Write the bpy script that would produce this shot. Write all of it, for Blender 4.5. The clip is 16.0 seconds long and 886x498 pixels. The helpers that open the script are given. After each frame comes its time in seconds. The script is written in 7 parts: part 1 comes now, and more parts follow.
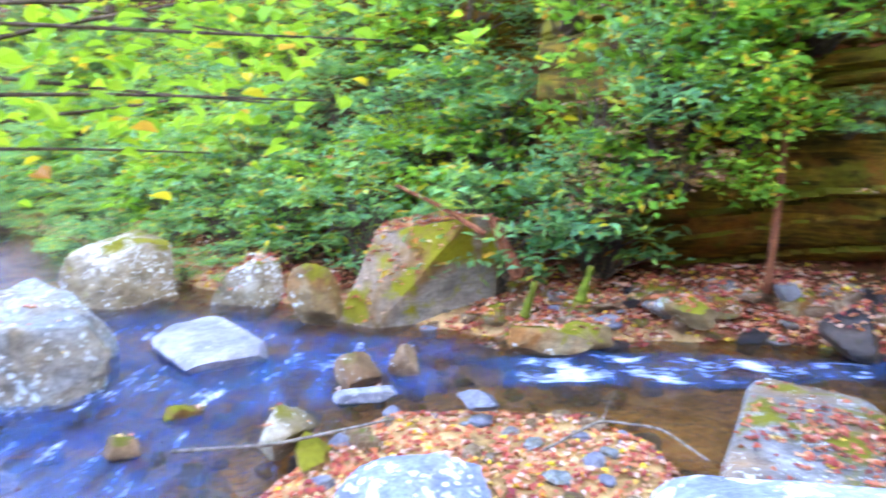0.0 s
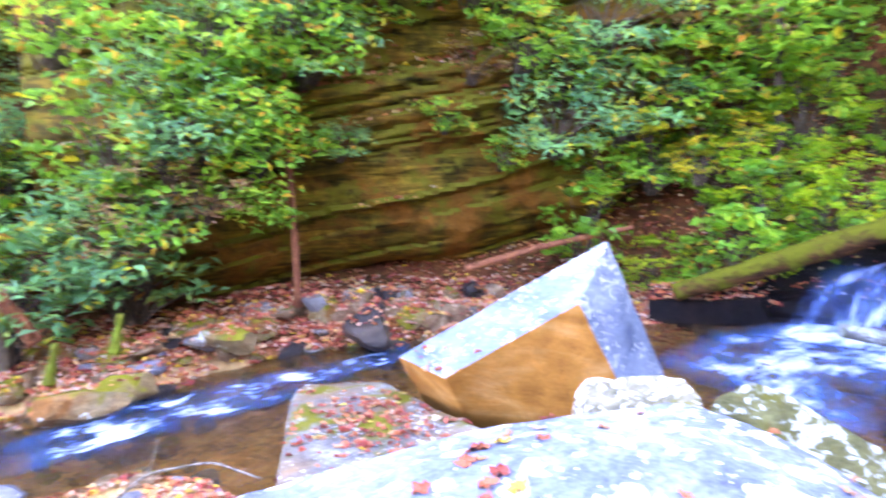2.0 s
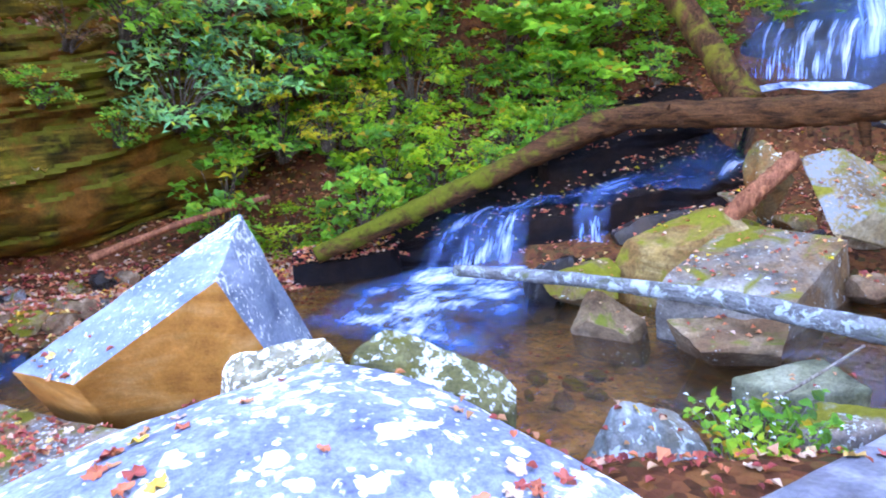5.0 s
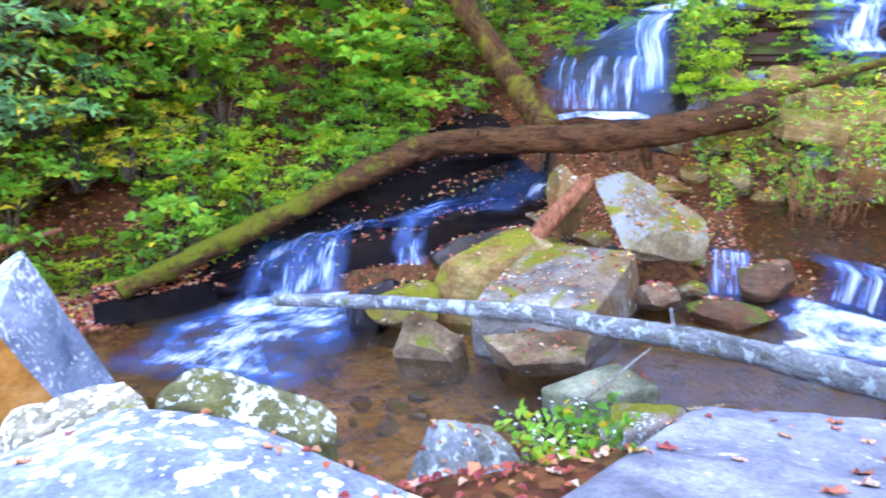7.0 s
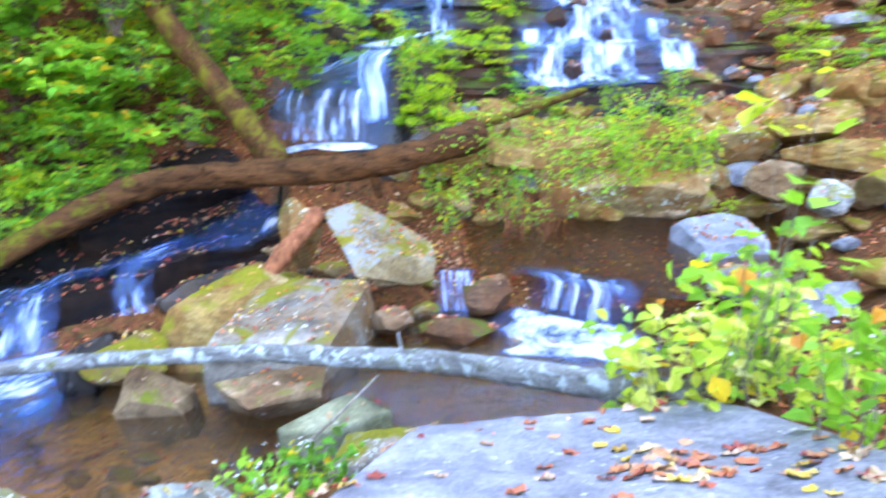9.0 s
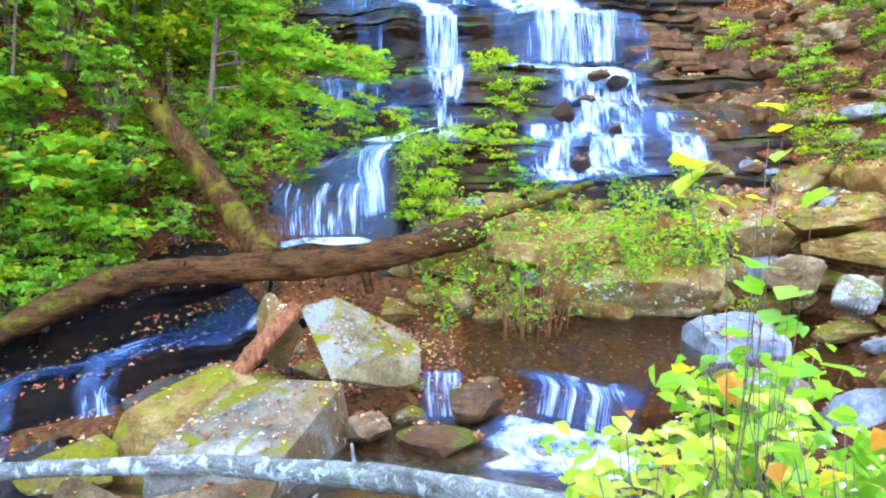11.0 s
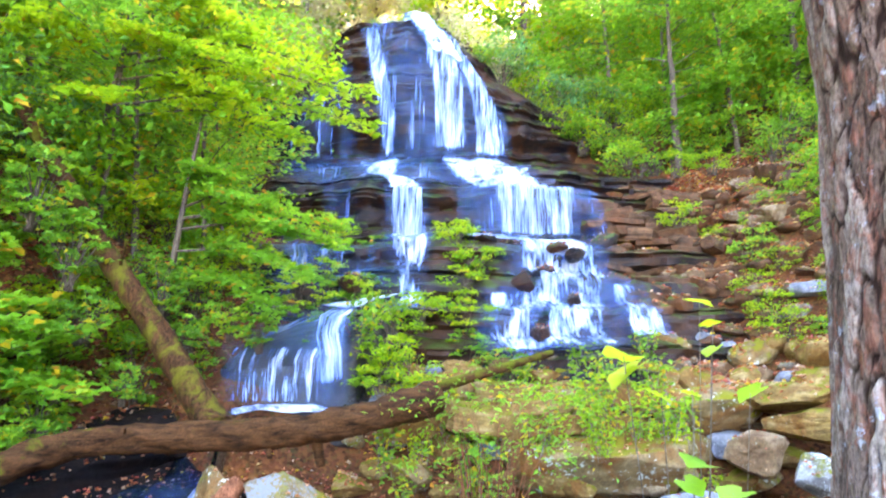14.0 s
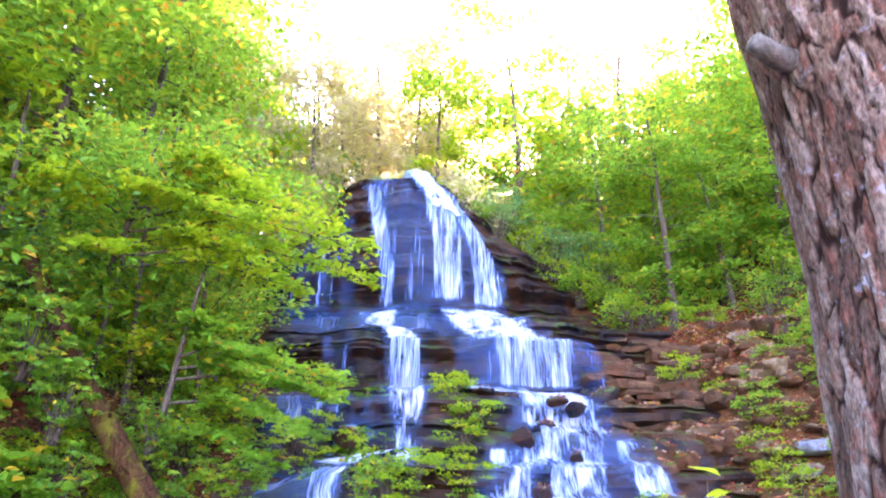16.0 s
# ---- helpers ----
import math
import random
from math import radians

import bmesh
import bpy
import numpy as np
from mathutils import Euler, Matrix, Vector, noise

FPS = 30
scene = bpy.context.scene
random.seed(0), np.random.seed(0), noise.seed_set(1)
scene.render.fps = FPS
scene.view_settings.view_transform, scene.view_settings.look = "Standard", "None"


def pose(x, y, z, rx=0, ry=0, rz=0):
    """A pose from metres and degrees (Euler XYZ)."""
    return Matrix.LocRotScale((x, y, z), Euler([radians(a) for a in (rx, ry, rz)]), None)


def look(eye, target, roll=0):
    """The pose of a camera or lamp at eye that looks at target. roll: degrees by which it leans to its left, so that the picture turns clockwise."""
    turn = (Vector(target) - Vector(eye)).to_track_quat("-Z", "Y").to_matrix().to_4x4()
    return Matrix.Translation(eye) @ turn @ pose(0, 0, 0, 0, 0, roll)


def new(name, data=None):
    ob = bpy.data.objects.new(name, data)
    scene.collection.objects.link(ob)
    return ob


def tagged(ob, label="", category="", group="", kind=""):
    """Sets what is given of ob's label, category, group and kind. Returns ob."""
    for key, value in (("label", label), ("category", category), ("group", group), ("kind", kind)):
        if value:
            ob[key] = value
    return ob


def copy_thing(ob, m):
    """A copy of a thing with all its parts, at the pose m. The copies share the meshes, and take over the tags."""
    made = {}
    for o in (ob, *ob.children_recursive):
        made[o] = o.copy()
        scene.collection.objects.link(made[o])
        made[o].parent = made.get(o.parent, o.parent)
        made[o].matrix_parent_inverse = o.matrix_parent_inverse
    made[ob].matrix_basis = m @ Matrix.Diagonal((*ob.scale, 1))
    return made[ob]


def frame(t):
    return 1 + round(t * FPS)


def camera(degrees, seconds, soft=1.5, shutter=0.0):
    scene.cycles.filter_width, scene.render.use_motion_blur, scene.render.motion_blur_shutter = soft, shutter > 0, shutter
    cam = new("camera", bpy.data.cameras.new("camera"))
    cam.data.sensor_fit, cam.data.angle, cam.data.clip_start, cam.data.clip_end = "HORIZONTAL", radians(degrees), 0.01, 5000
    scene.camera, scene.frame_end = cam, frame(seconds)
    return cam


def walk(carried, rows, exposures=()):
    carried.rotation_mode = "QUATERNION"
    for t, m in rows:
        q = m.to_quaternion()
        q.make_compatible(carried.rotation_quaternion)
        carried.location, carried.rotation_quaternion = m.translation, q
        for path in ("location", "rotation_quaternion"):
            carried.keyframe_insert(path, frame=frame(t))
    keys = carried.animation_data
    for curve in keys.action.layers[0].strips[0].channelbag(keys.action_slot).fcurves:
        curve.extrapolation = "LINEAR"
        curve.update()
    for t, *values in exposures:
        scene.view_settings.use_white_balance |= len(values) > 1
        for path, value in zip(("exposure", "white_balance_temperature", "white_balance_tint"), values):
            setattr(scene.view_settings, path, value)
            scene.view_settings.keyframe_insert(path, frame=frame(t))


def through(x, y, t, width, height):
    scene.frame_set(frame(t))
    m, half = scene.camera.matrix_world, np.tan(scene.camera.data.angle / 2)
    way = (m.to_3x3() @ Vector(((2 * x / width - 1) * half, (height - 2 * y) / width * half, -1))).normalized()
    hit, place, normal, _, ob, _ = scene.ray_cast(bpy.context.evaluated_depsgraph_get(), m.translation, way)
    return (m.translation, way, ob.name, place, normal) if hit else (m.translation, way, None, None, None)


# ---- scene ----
cam = camera(64.9, 16.0, soft=1.9, shutter=0.5)
PATH = [
    (0, look((0.092, -0.016, 1.550), (-0.787, 4.762, 0.368), -0.04)),
    (0.5, look((0.127, -0.033, 1.562), (0.092, 4.849, 0.483), -0.43)),
    (1, look((0.159, -0.065, 1.573), (0.774, 4.790, 0.547), -1.03)),
    (1.5, look((0.214, -0.097, 1.567), (1.599, 4.607, 0.591), -0.88)),
    (2, look((0.264, -0.120, 1.573), (2.442, 4.269, 0.574), -1.25)),
    (2.5, look((0.274, -0.151, 1.571), (3.174, 3.762, 0.440), 1.34)),
    (3, look((0.268, -0.164, 1.582), (3.464, 3.503, 0.421), 1.67)),
    (3.5, look((0.290, -0.184, 1.580), (3.705, 3.271, 0.398), 1.04)),
    (4, look((0.303, -0.201, 1.586), (4.020, 2.925, 0.400), 0.96)),
    (4.2, look((0.315, -0.206, 1.594), (4.105, 2.820, 0.378), 0.26)),
    (6.3, look((0.357, -0.245, 1.606), (4.692, 1.946, 0.421), -0.42)),
    (6.5, look((0.365, -0.266, 1.608), (4.783, 1.766, 0.446), -0.23)),
    (7, look((0.384, -0.300, 1.612), (4.952, 1.391, 0.487), -0.16)),
    (7.5, look((0.398, -0.335, 1.620), (5.114, 0.908, 0.516), 0.03)),
    (8, look((0.417, -0.390, 1.630), (5.234, 0.401, 0.545), -0.13)),
    (8.5, look((0.427, -0.486, 1.641), (5.269, 0.038, 0.507), -0.40)),
    (9, look((0.434, -0.558, 1.667), (5.344, -0.554, 0.725), -0.65)),
    (9.2, look((0.448, -0.616, 1.683), (5.376, -0.830, 0.864), -1.16)),
    (11.3, look((1.061, -1.175, 1.550), (6.053, -0.912, 1.393), -0.57)),
    (11.5, look((1.084, -1.203, 1.567), (6.082, -1.026, 1.527), -0.51)),
    (12, look((1.135, -1.226, 1.605), (6.124, -1.260, 1.917), -0.47)),
    (12.5, look((1.124, -1.232, 1.617), (6.096, -1.396, 2.110), -0.43)),
    (13, look((1.082, -1.222, 1.622), (6.048, -1.125, 2.186), 0.17)),
    (13.5, look((1.052, -1.232, 1.640), (6.008, -1.105, 2.289), 0.09)),
    (14, look((1.031, -1.229, 1.647), (5.948, -1.236, 2.558), 0.23)),
    (14.5, look((1.006, -1.223, 1.655), (5.873, -1.276, 2.816), 0.07)),
    (15, look((0.984, -1.222, 1.666), (5.757, -1.300, 3.183), 0.31)),
    (15.5, look((1.016, -1.224, 1.672), (5.715, -1.269, 3.414), 0.51)),
    (16, look((1.000, -1.224, 1.680), (5.626, -1.237, 3.620), 0.63)),
]
walk(cam, PATH, exposures=[(0.0, 4.77, 6750, 30), (1.6, 5.1, 6950, 42), (2.4, 5.05, 6700, 44), (3.5, 4.63, 6500, 40), (6.5, 4.72, 6650, 34), (8.2, 4.9, 7050, 30), (9.2, 4.94, 7200, 22), (12.5, 4.92, 7550, 17), (14.2, 4.86, 7350, 27), (16.0, 4.52, 6800, 46)])

# ---- light ----
SUN_EL, SUN_AZ = 26.0, -14.0  # degrees; azimuth turns from +x towards +y
wd = bpy.data.worlds.new("sky")
scene.world = wd
wd.use_nodes = True
sky = wd.node_tree.nodes.new("ShaderNodeTexSky")
sky.sky_type, sky.sun_disc = "NISHITA", False
sky.sun_elevation, sky.sun_rotation = radians(SUN_EL), radians(90 - SUN_AZ)
back = wd.node_tree.nodes["Background"]
back.inputs["Strength"].default_value = 0.15
wd.node_tree.links.new(sky.outputs["Color"], back.inputs["Color"])
sun_data = bpy.data.lights.new("sun", "SUN")
sun_data.energy, sun_data.angle, sun_data.color = 4.5, radians(0.6), (1.0, 0.93, 0.8)
sun = new("sun", sun_data)
sun.matrix_world = look((0, 0, 40), (-math.cos(radians(SUN_EL)) * math.cos(radians(SUN_AZ)), -math.cos(radians(SUN_EL)) * math.sin(radians(SUN_AZ)), 40 - math.sin(radians(SUN_EL))))


# ---- materials ----
class Graph:
    """A node material in few words."""

    def __init__(self, name):
        self.mat = bpy.data.materials.new(name)
        self.mat.use_nodes = True
        self.tree = self.mat.node_tree
        self.tree.nodes.clear()
        self.out = self.tree.nodes.new("ShaderNodeOutputMaterial")

    def n(self, kind, props=None, **ins):
        node = self.tree.nodes.new("ShaderNode" + kind)
        for k, v in (props or {}).items():
            setattr(node, k, v)
        for k, v in ins.items():
            key = int(k[1:]) if k[0] == "i" and k[1:].isdigit() else k.replace("_", " ")
            sock = node.inputs[key]
            if isinstance(v, bpy.types.NodeSocket):
                self.tree.links.new(v, sock)
            else:
                sock.default_value = (*v, 1.0) if isinstance(v, tuple) and len(v) == 3 and sock.type == "RGBA" else v
        return node

    def ramp(self, fac, stops, mode="LINEAR"):
        node = self.n("ValToRGB", i0=fac)
        cr = node.color_ramp
        cr.interpolation = mode
        while len(cr.elements) < len(stops):
            cr.elements.new(0.5)
        for e, (p, c) in zip(cr.elements, stops):
            e.position = p
            e.color = (*c, 1.0) if isinstance(c, tuple) else (c, c, c, 1.0)
        return node.outputs[0]

    def mix(self, fac, a, b, blend="MIX"):
        node = self.n("Mix", {"data_type": "RGBA", "blend_type": blend})
        for key, v in ((0, fac), (6, a), (7, b)):
            if isinstance(v, bpy.types.NodeSocket):
                self.tree.links.new(v, node.inputs[key])
            else:
                node.inputs[key].default_value = (*v, 1.0) if isinstance(v, tuple) else v
        return node.outputs[2]

    def math(self, op, a, b=0.5, c=None):
        node = self.n("Math", {"operation": op, "use_clamp": op in ("SUBTRACT", "ADD", "MULTIPLY_ADD")}, i0=a, i1=b)
        if c is not None:
            node.inputs[2].default_value = c
        return node.outputs[0]

    def noise(self, vec, scale, detail=6.0, rough=0.6, distort=0.0):
        return self.n("TexNoise", Vector=vec, Scale=scale, Detail=detail, Roughness=rough, Distortion=distort).outputs[0]

    def coords(self, own=True):
        """Object coordinates, shifted by a chance of the object's own."""
        tc = self.n("TexCoord").outputs["Object"]
        if not own:
            return tc
        rnd = self.n("ObjectInfo").outputs["Random"]
        shift = self.n("VectorMath", {"operation": "SCALE"}, i0=(37.0, 19.0, 53.0), Scale=rnd).outputs[0]
        return self.n("VectorMath", {"operation": "ADD"}, i0=tc, i1=shift).outputs[0]

    def end(self, shader):
        self.tree.links.new(shader, self.out.inputs[0])
        return self.mat


def rock_material(name, cols, lichen=(0.62, 0.64, 0.62), lichen_at=0.6, moss=(0.10, 0.11, 0.012), moss_at=0.6, rough=0.8, stain=None, strata=0.0, grain=1.0, top=None, spot=11.0, hard=0.18, discs=0.0, shine=None, lichen_side=None, moss_side=None, mottle=0.6):
    g = Graph(name)
    co = g.coords()
    big = g.noise(co, 1.3 * grain, 8, 0.62, 0.4)
    if strata:
        flat = g.n("Mapping", Vector=co, Scale=(0.6, 0.6, strata)).outputs[0]
        big = g.mix(0.55, big, g.noise(flat, 2.2, 6, 0.6, 0.6))
    base = g.ramp(big, [(0.5 - hard, cols[0]), (0.5, cols[1]), (0.5 + hard, cols[2])])
    if stain:
        base = g.mix(g.ramp(g.noise(co, 0.9, 5, 0.6, 1.0), [(0.45, 0.0), (0.62, 1.0)]), base, stain)
    up = g.n("SeparateXYZ", Vector=g.n("NewGeometry").outputs["Normal"]).outputs[2]
    if top:
        lee = g.n("SeparateXYZ", Vector=g.n("NewGeometry").outputs["Normal"]).outputs[0]
        worn = g.math("ADD", g.math("ADD", up, g.math("MULTIPLY", g.math("MAXIMUM", lee, 0.0), 0.75)), g.math("MULTIPLY", g.noise(co, 3.0, 6, 0.65), 0.5))
        worn = g.ramp(worn, [(0.62, 0.0), (0.72, 1.0)])
        base = g.mix(worn, base, g.ramp(big, [(0.35, top[0]), (0.65, top[1])]))
    fine = g.noise(co, 38.0, 6, 0.7)
    mid = g.noise(co, 7.0, 8, 0.7, 0.6)
    base = g.mix(mottle, base, g.ramp(mid, [(0.32, 0.18), (0.68, 0.82)]), "OVERLAY")
    base = g.mix(mottle, base, g.ramp(fine, [(0.3, 0.22), (0.7, 0.82)]), "OVERLAY")
    spots = g.mix(0.4, g.noise(co, spot, 5, 0.6, 0.3), g.noise(co, 2.0, 4, 0.6))
    lm = g.ramp(spots, [(lichen_at - 0.015, 0.0), (lichen_at + 0.02, 1.0)])
    if discs:
        bent = g.n("VectorMath", {"operation": "ADD"}, i0=co, i1=g.n("VectorMath", {"operation": "SCALE"}, i0=g.n("TexNoise", Vector=co, Scale=14.0, Detail=4.0).outputs["Color"], Scale=0.06).outputs[0]).outputs[0]
        for k, sc in enumerate((discs, discs * 2.3)):
            cell = g.n("TexVoronoi", Vector=bent, Scale=sc)
            size = g.ramp(g.n("SeparateColor", i0=cell.outputs["Color"]).outputs[0], [(0.25, 0.0), (1.0, 0.46 - 0.06 * k)])
            disc = g.ramp(g.math("SUBTRACT", size, cell.outputs["Distance"]), [(0.0, 0.0), (0.05, 1.0)])
            lm = g.math("MAXIMUM", lm, disc)
    if top:
        lm = g.math("MULTIPLY", lm, worn)
    if lichen_side:
        lm = g.math("MULTIPLY", lm, g.ramp(g.n("VectorMath", {"operation": "DOT_PRODUCT"}, i0=g.n("NewGeometry").outputs["Normal"], i1=lichen_side).outputs["Value"], [(0.25, 0.0), (0.55, 1.0)]))
    base = g.mix(lm, base, g.mix(g.noise(co, 60, 3), lichen, tuple(c * 0.7 for c in lichen)))
    mm = g.math("MULTIPLY_ADD", up, 0.16, 0.0)
    mm = g.math("ADD", mm, g.noise(co, 1.9, 7, 0.65, 0.5))
    if moss_side:
        mm = g.math("ADD", mm, g.ramp(g.n("VectorMath", {"operation": "DOT_PRODUCT"}, i0=g.n("NewGeometry").outputs["Normal"], i1=moss_side).outputs["Value"], [(0.35, 0.0), (0.75, 0.14)]))
    mm = g.ramp(mm, [(moss_at, 0.0), (moss_at + 0.08, 1.0)])
    mosscol = g.mix(g.noise(co, 22, 4), tuple(c * 0.55 for c in moss), tuple(min(1, c * 1.7) for c in moss))
    base = g.mix(mm, base, mosscol)
    ht = g.mix(0.4, g.noise(co, 9.0, 9, 0.68), fine)
    bump = g.n("Bump", Strength=0.8, Distance=0.05, Height=g.mix(0.3, ht, mid))
    b = g.n("BsdfPrincipled", Base_Color=base, Roughness=g.ramp(big, [(0.3, max(0.05, rough - 0.12)), (0.7, min(1, rough + 0.1))]), Specular_IOR_Level=shine if shine is not None else 0.12 if rough > 0.5 else 0.35, Normal=bump.outputs[0])
    return g.end(b.outputs[0])


def leaf_material(name, stops, gloss=0.45, through=0.45, turned=0.04, spray=0.62, turned_to=((0.62, 0.44, 0.02), (0.60, 0.20, 0.03))):
    """Leaves: colour drifts from spray to spray, a little from leaf to leaf; a few have turned. Light shines through."""
    g = Graph(name)
    rnd = g.n("NewGeometry").outputs["Random Per Island"]
    co = g.coords()
    drift = g.n("MapRange", i0=g.noise(co, 1.5, 3, 0.55), i1=0.32, i2=0.68).outputs[0]
    tone = g.math("ADD", g.math("MULTIPLY", drift, spray), g.math("MULTIPLY", rnd, 1.0 - spray))
    col = g.ramp(tone, stops)
    if turned:
        pick = g.n("Math", {"operation": "FRACT"}, i0=g.n("Math", {"operation": "MULTIPLY"}, i0=rnd, i1=37.0).outputs[0]).outputs[0]
        col = g.mix(g.math("LESS_THAN", pick, turned), col, g.ramp(rnd, [(0.3, turned_to[0]), (0.8, turned_to[1])]))
    col = g.mix(0.3, col, g.ramp(g.noise(co, 30, 3), [(0.3, 0.3), (0.7, 0.75)]), "OVERLAY")
    b = g.n("BsdfPrincipled", Base_Color=col, Roughness=gloss, Specular_IOR_Level=0.25)
    t = g.n("BsdfTranslucent", Color=g.mix(0.5, col, (0.5, 0.6, 0.03), "SCREEN"))
    return g.end(g.n("MixShader", i0=through, i1=b.outputs[0], i2=t.outputs[0]).outputs[0])


def bark_material(name, c1, c2, moss=None, moss_at=0.6, lichen=None, lying=False, fade=None):
    g = Graph(name)
    co = g.coords()
    st = g.n("Mapping", Vector=co, Scale=(1.8, 1.8, 8.0) if lying else (9.0, 9.0, 1.6)).outputs[0]
    v = g.noise(st, 2.0, 8, 0.65, 0.8)
    base = g.ramp(v, [(0.36, c1), (0.62, c2)])
    base = g.mix(0.65, base, g.ramp(g.noise(co, 45, 5), [(0.3, 0.25), (0.7, 0.8)]), "OVERLAY")
    if lichen:
        base = g.mix(g.ramp(g.noise(co, 7, 6, 0.65, 0.5), [(0.52, 0.0), (0.58, 1.0)]), base, lichen)
    if moss:
        mm = g.noise(co, 3.2, 7, 0.7, 0.6)
        if fade:
            along = g.n("SeparateXYZ", Vector=g.n("TexCoord").outputs["Object"]).outputs[0]
            mm = g.math("SUBTRACT", mm, g.n("MapRange", i0=along, i1=fade[0], i2=fade[1], i3=0.0, i4=0.22).outputs[0])
            mm = g.math("ADD", mm, g.math("MULTIPLY", g.n("SeparateXYZ", Vector=g.n("NewGeometry").outputs["Normal"]).outputs[2], 0.10))
        base = g.mix(g.ramp(mm, [(moss_at - 0.06, 0.0), (moss_at + 0.06, 1.0)]), base, g.mix(g.noise(co, 25, 4), tuple(c * 0.6 for c in moss), tuple(c * 1.5 for c in moss)))
    bump = g.n("Bump", Strength=1.0, Distance=0.04, Height=g.mix(0.3, v, g.noise(co, 30, 6, 0.7)))
    return g.end(g.n("BsdfPrincipled", Base_Color=base, Roughness=0.85, Specular_IOR_Level=0.1, Normal=bump.outputs[0]).outputs[0])


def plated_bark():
    """Upright plates of grey-brown bark with red-brown furrows; sunlight painted in as warmer colour higher up, pale
    blue lichen lower down.
    """
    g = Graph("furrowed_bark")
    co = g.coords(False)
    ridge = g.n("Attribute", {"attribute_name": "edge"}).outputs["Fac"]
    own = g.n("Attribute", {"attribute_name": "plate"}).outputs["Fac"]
    grain = g.noise(g.n("Mapping", Vector=co, Scale=(110.0, 110.0, 30.0)).outputs[0], 1.0, 6, 0.7)
    flake = g.noise(g.n("Mapping", Vector=co, Scale=(44.0, 44.0, 20.0)).outputs[0], 1.0, 5, 0.65, 0.6)
    up = g.n("MapRange", i0=g.n("SeparateXYZ", Vector=co).outputs[2], i1=1.6, i2=2.9).outputs[0]
    tone = g.math("ADD", g.math("MULTIPLY", grain, 0.6), g.math("MULTIPLY", own, 0.4))
    cool = g.ramp(tone, [(0.3, (0.105, 0.078, 0.066)), (0.5, (0.20, 0.155, 0.134)), (0.72, (0.35, 0.305, 0.285))])
    # upper plates coloured as the sun warms them
    sun_warm = g.ramp(tone, [(0.3, (0.13, 0.066, 0.04)), (0.5, (0.26, 0.14, 0.086)), (0.72, (0.39, 0.265, 0.185))])
    plate = g.mix(g.math("ADD", g.math("MULTIPLY", up, 0.75), g.math("MULTIPLY", g.noise(co, 3, 3), 0.25)), cool, sun_warm)
    red = g.ramp(flake, [(0.50, 0.0), (0.60, 0.7)])
    plate = g.mix(red, plate, (0.26, 0.095, 0.06))
    blue = g.math("MULTIPLY", g.ramp(g.noise(co, 30, 6, 0.65), [(0.60, 0.0), (0.65, 0.8)]), g.math("SUBTRACT", 1.0, g.math("MULTIPLY", up, 0.8)))
    plate = g.mix(blue, plate, (0.44, 0.50, 0.60))
    plate = g.mix(0.7, plate, g.ramp(g.noise(g.n("Mapping", Vector=co, Scale=(150.0, 150.0, 60.0)).outputs[0], 1.0, 5, 0.7), [(0.35, 0.1), (0.65, 0.85)]), "OVERLAY")
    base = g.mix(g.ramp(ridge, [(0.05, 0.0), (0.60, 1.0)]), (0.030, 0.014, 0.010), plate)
    bump = g.n("Bump", Strength=0.9, Distance=0.02, Height=g.mix(0.5, flake, grain))
    return g.end(g.n("BsdfPrincipled", Base_Color=base, Roughness=0.85, Specular_IOR_Level=0.1, Normal=bump.outputs[0]).outputs[0])


def water_material(name, tint, ripple=1.0, ior=1.42, silt=0.0):
    """Clear shallow water: the bed shows through, tinted; what shines off the ripples is coloured sky-blue."""
    g = Graph(name)
    co = g.coords(False)
    ht = g.mix(0.45, g.noise(co, 2.6 * ripple, 3, 0.5, 0.8), g.noise(co, 9.0 * ripple, 3, 0.5, 1.0))
    bump = g.n("Bump", Strength=0.8, Distance=0.12, Height=ht)
    # blue gloss colour paints a bluer sky into every reflection
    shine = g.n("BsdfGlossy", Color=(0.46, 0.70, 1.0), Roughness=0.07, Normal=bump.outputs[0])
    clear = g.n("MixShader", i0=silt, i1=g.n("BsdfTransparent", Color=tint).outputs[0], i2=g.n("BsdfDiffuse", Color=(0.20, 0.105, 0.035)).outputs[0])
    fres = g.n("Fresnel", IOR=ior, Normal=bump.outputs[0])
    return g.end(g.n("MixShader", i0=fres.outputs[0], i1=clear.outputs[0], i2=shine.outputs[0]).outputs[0])


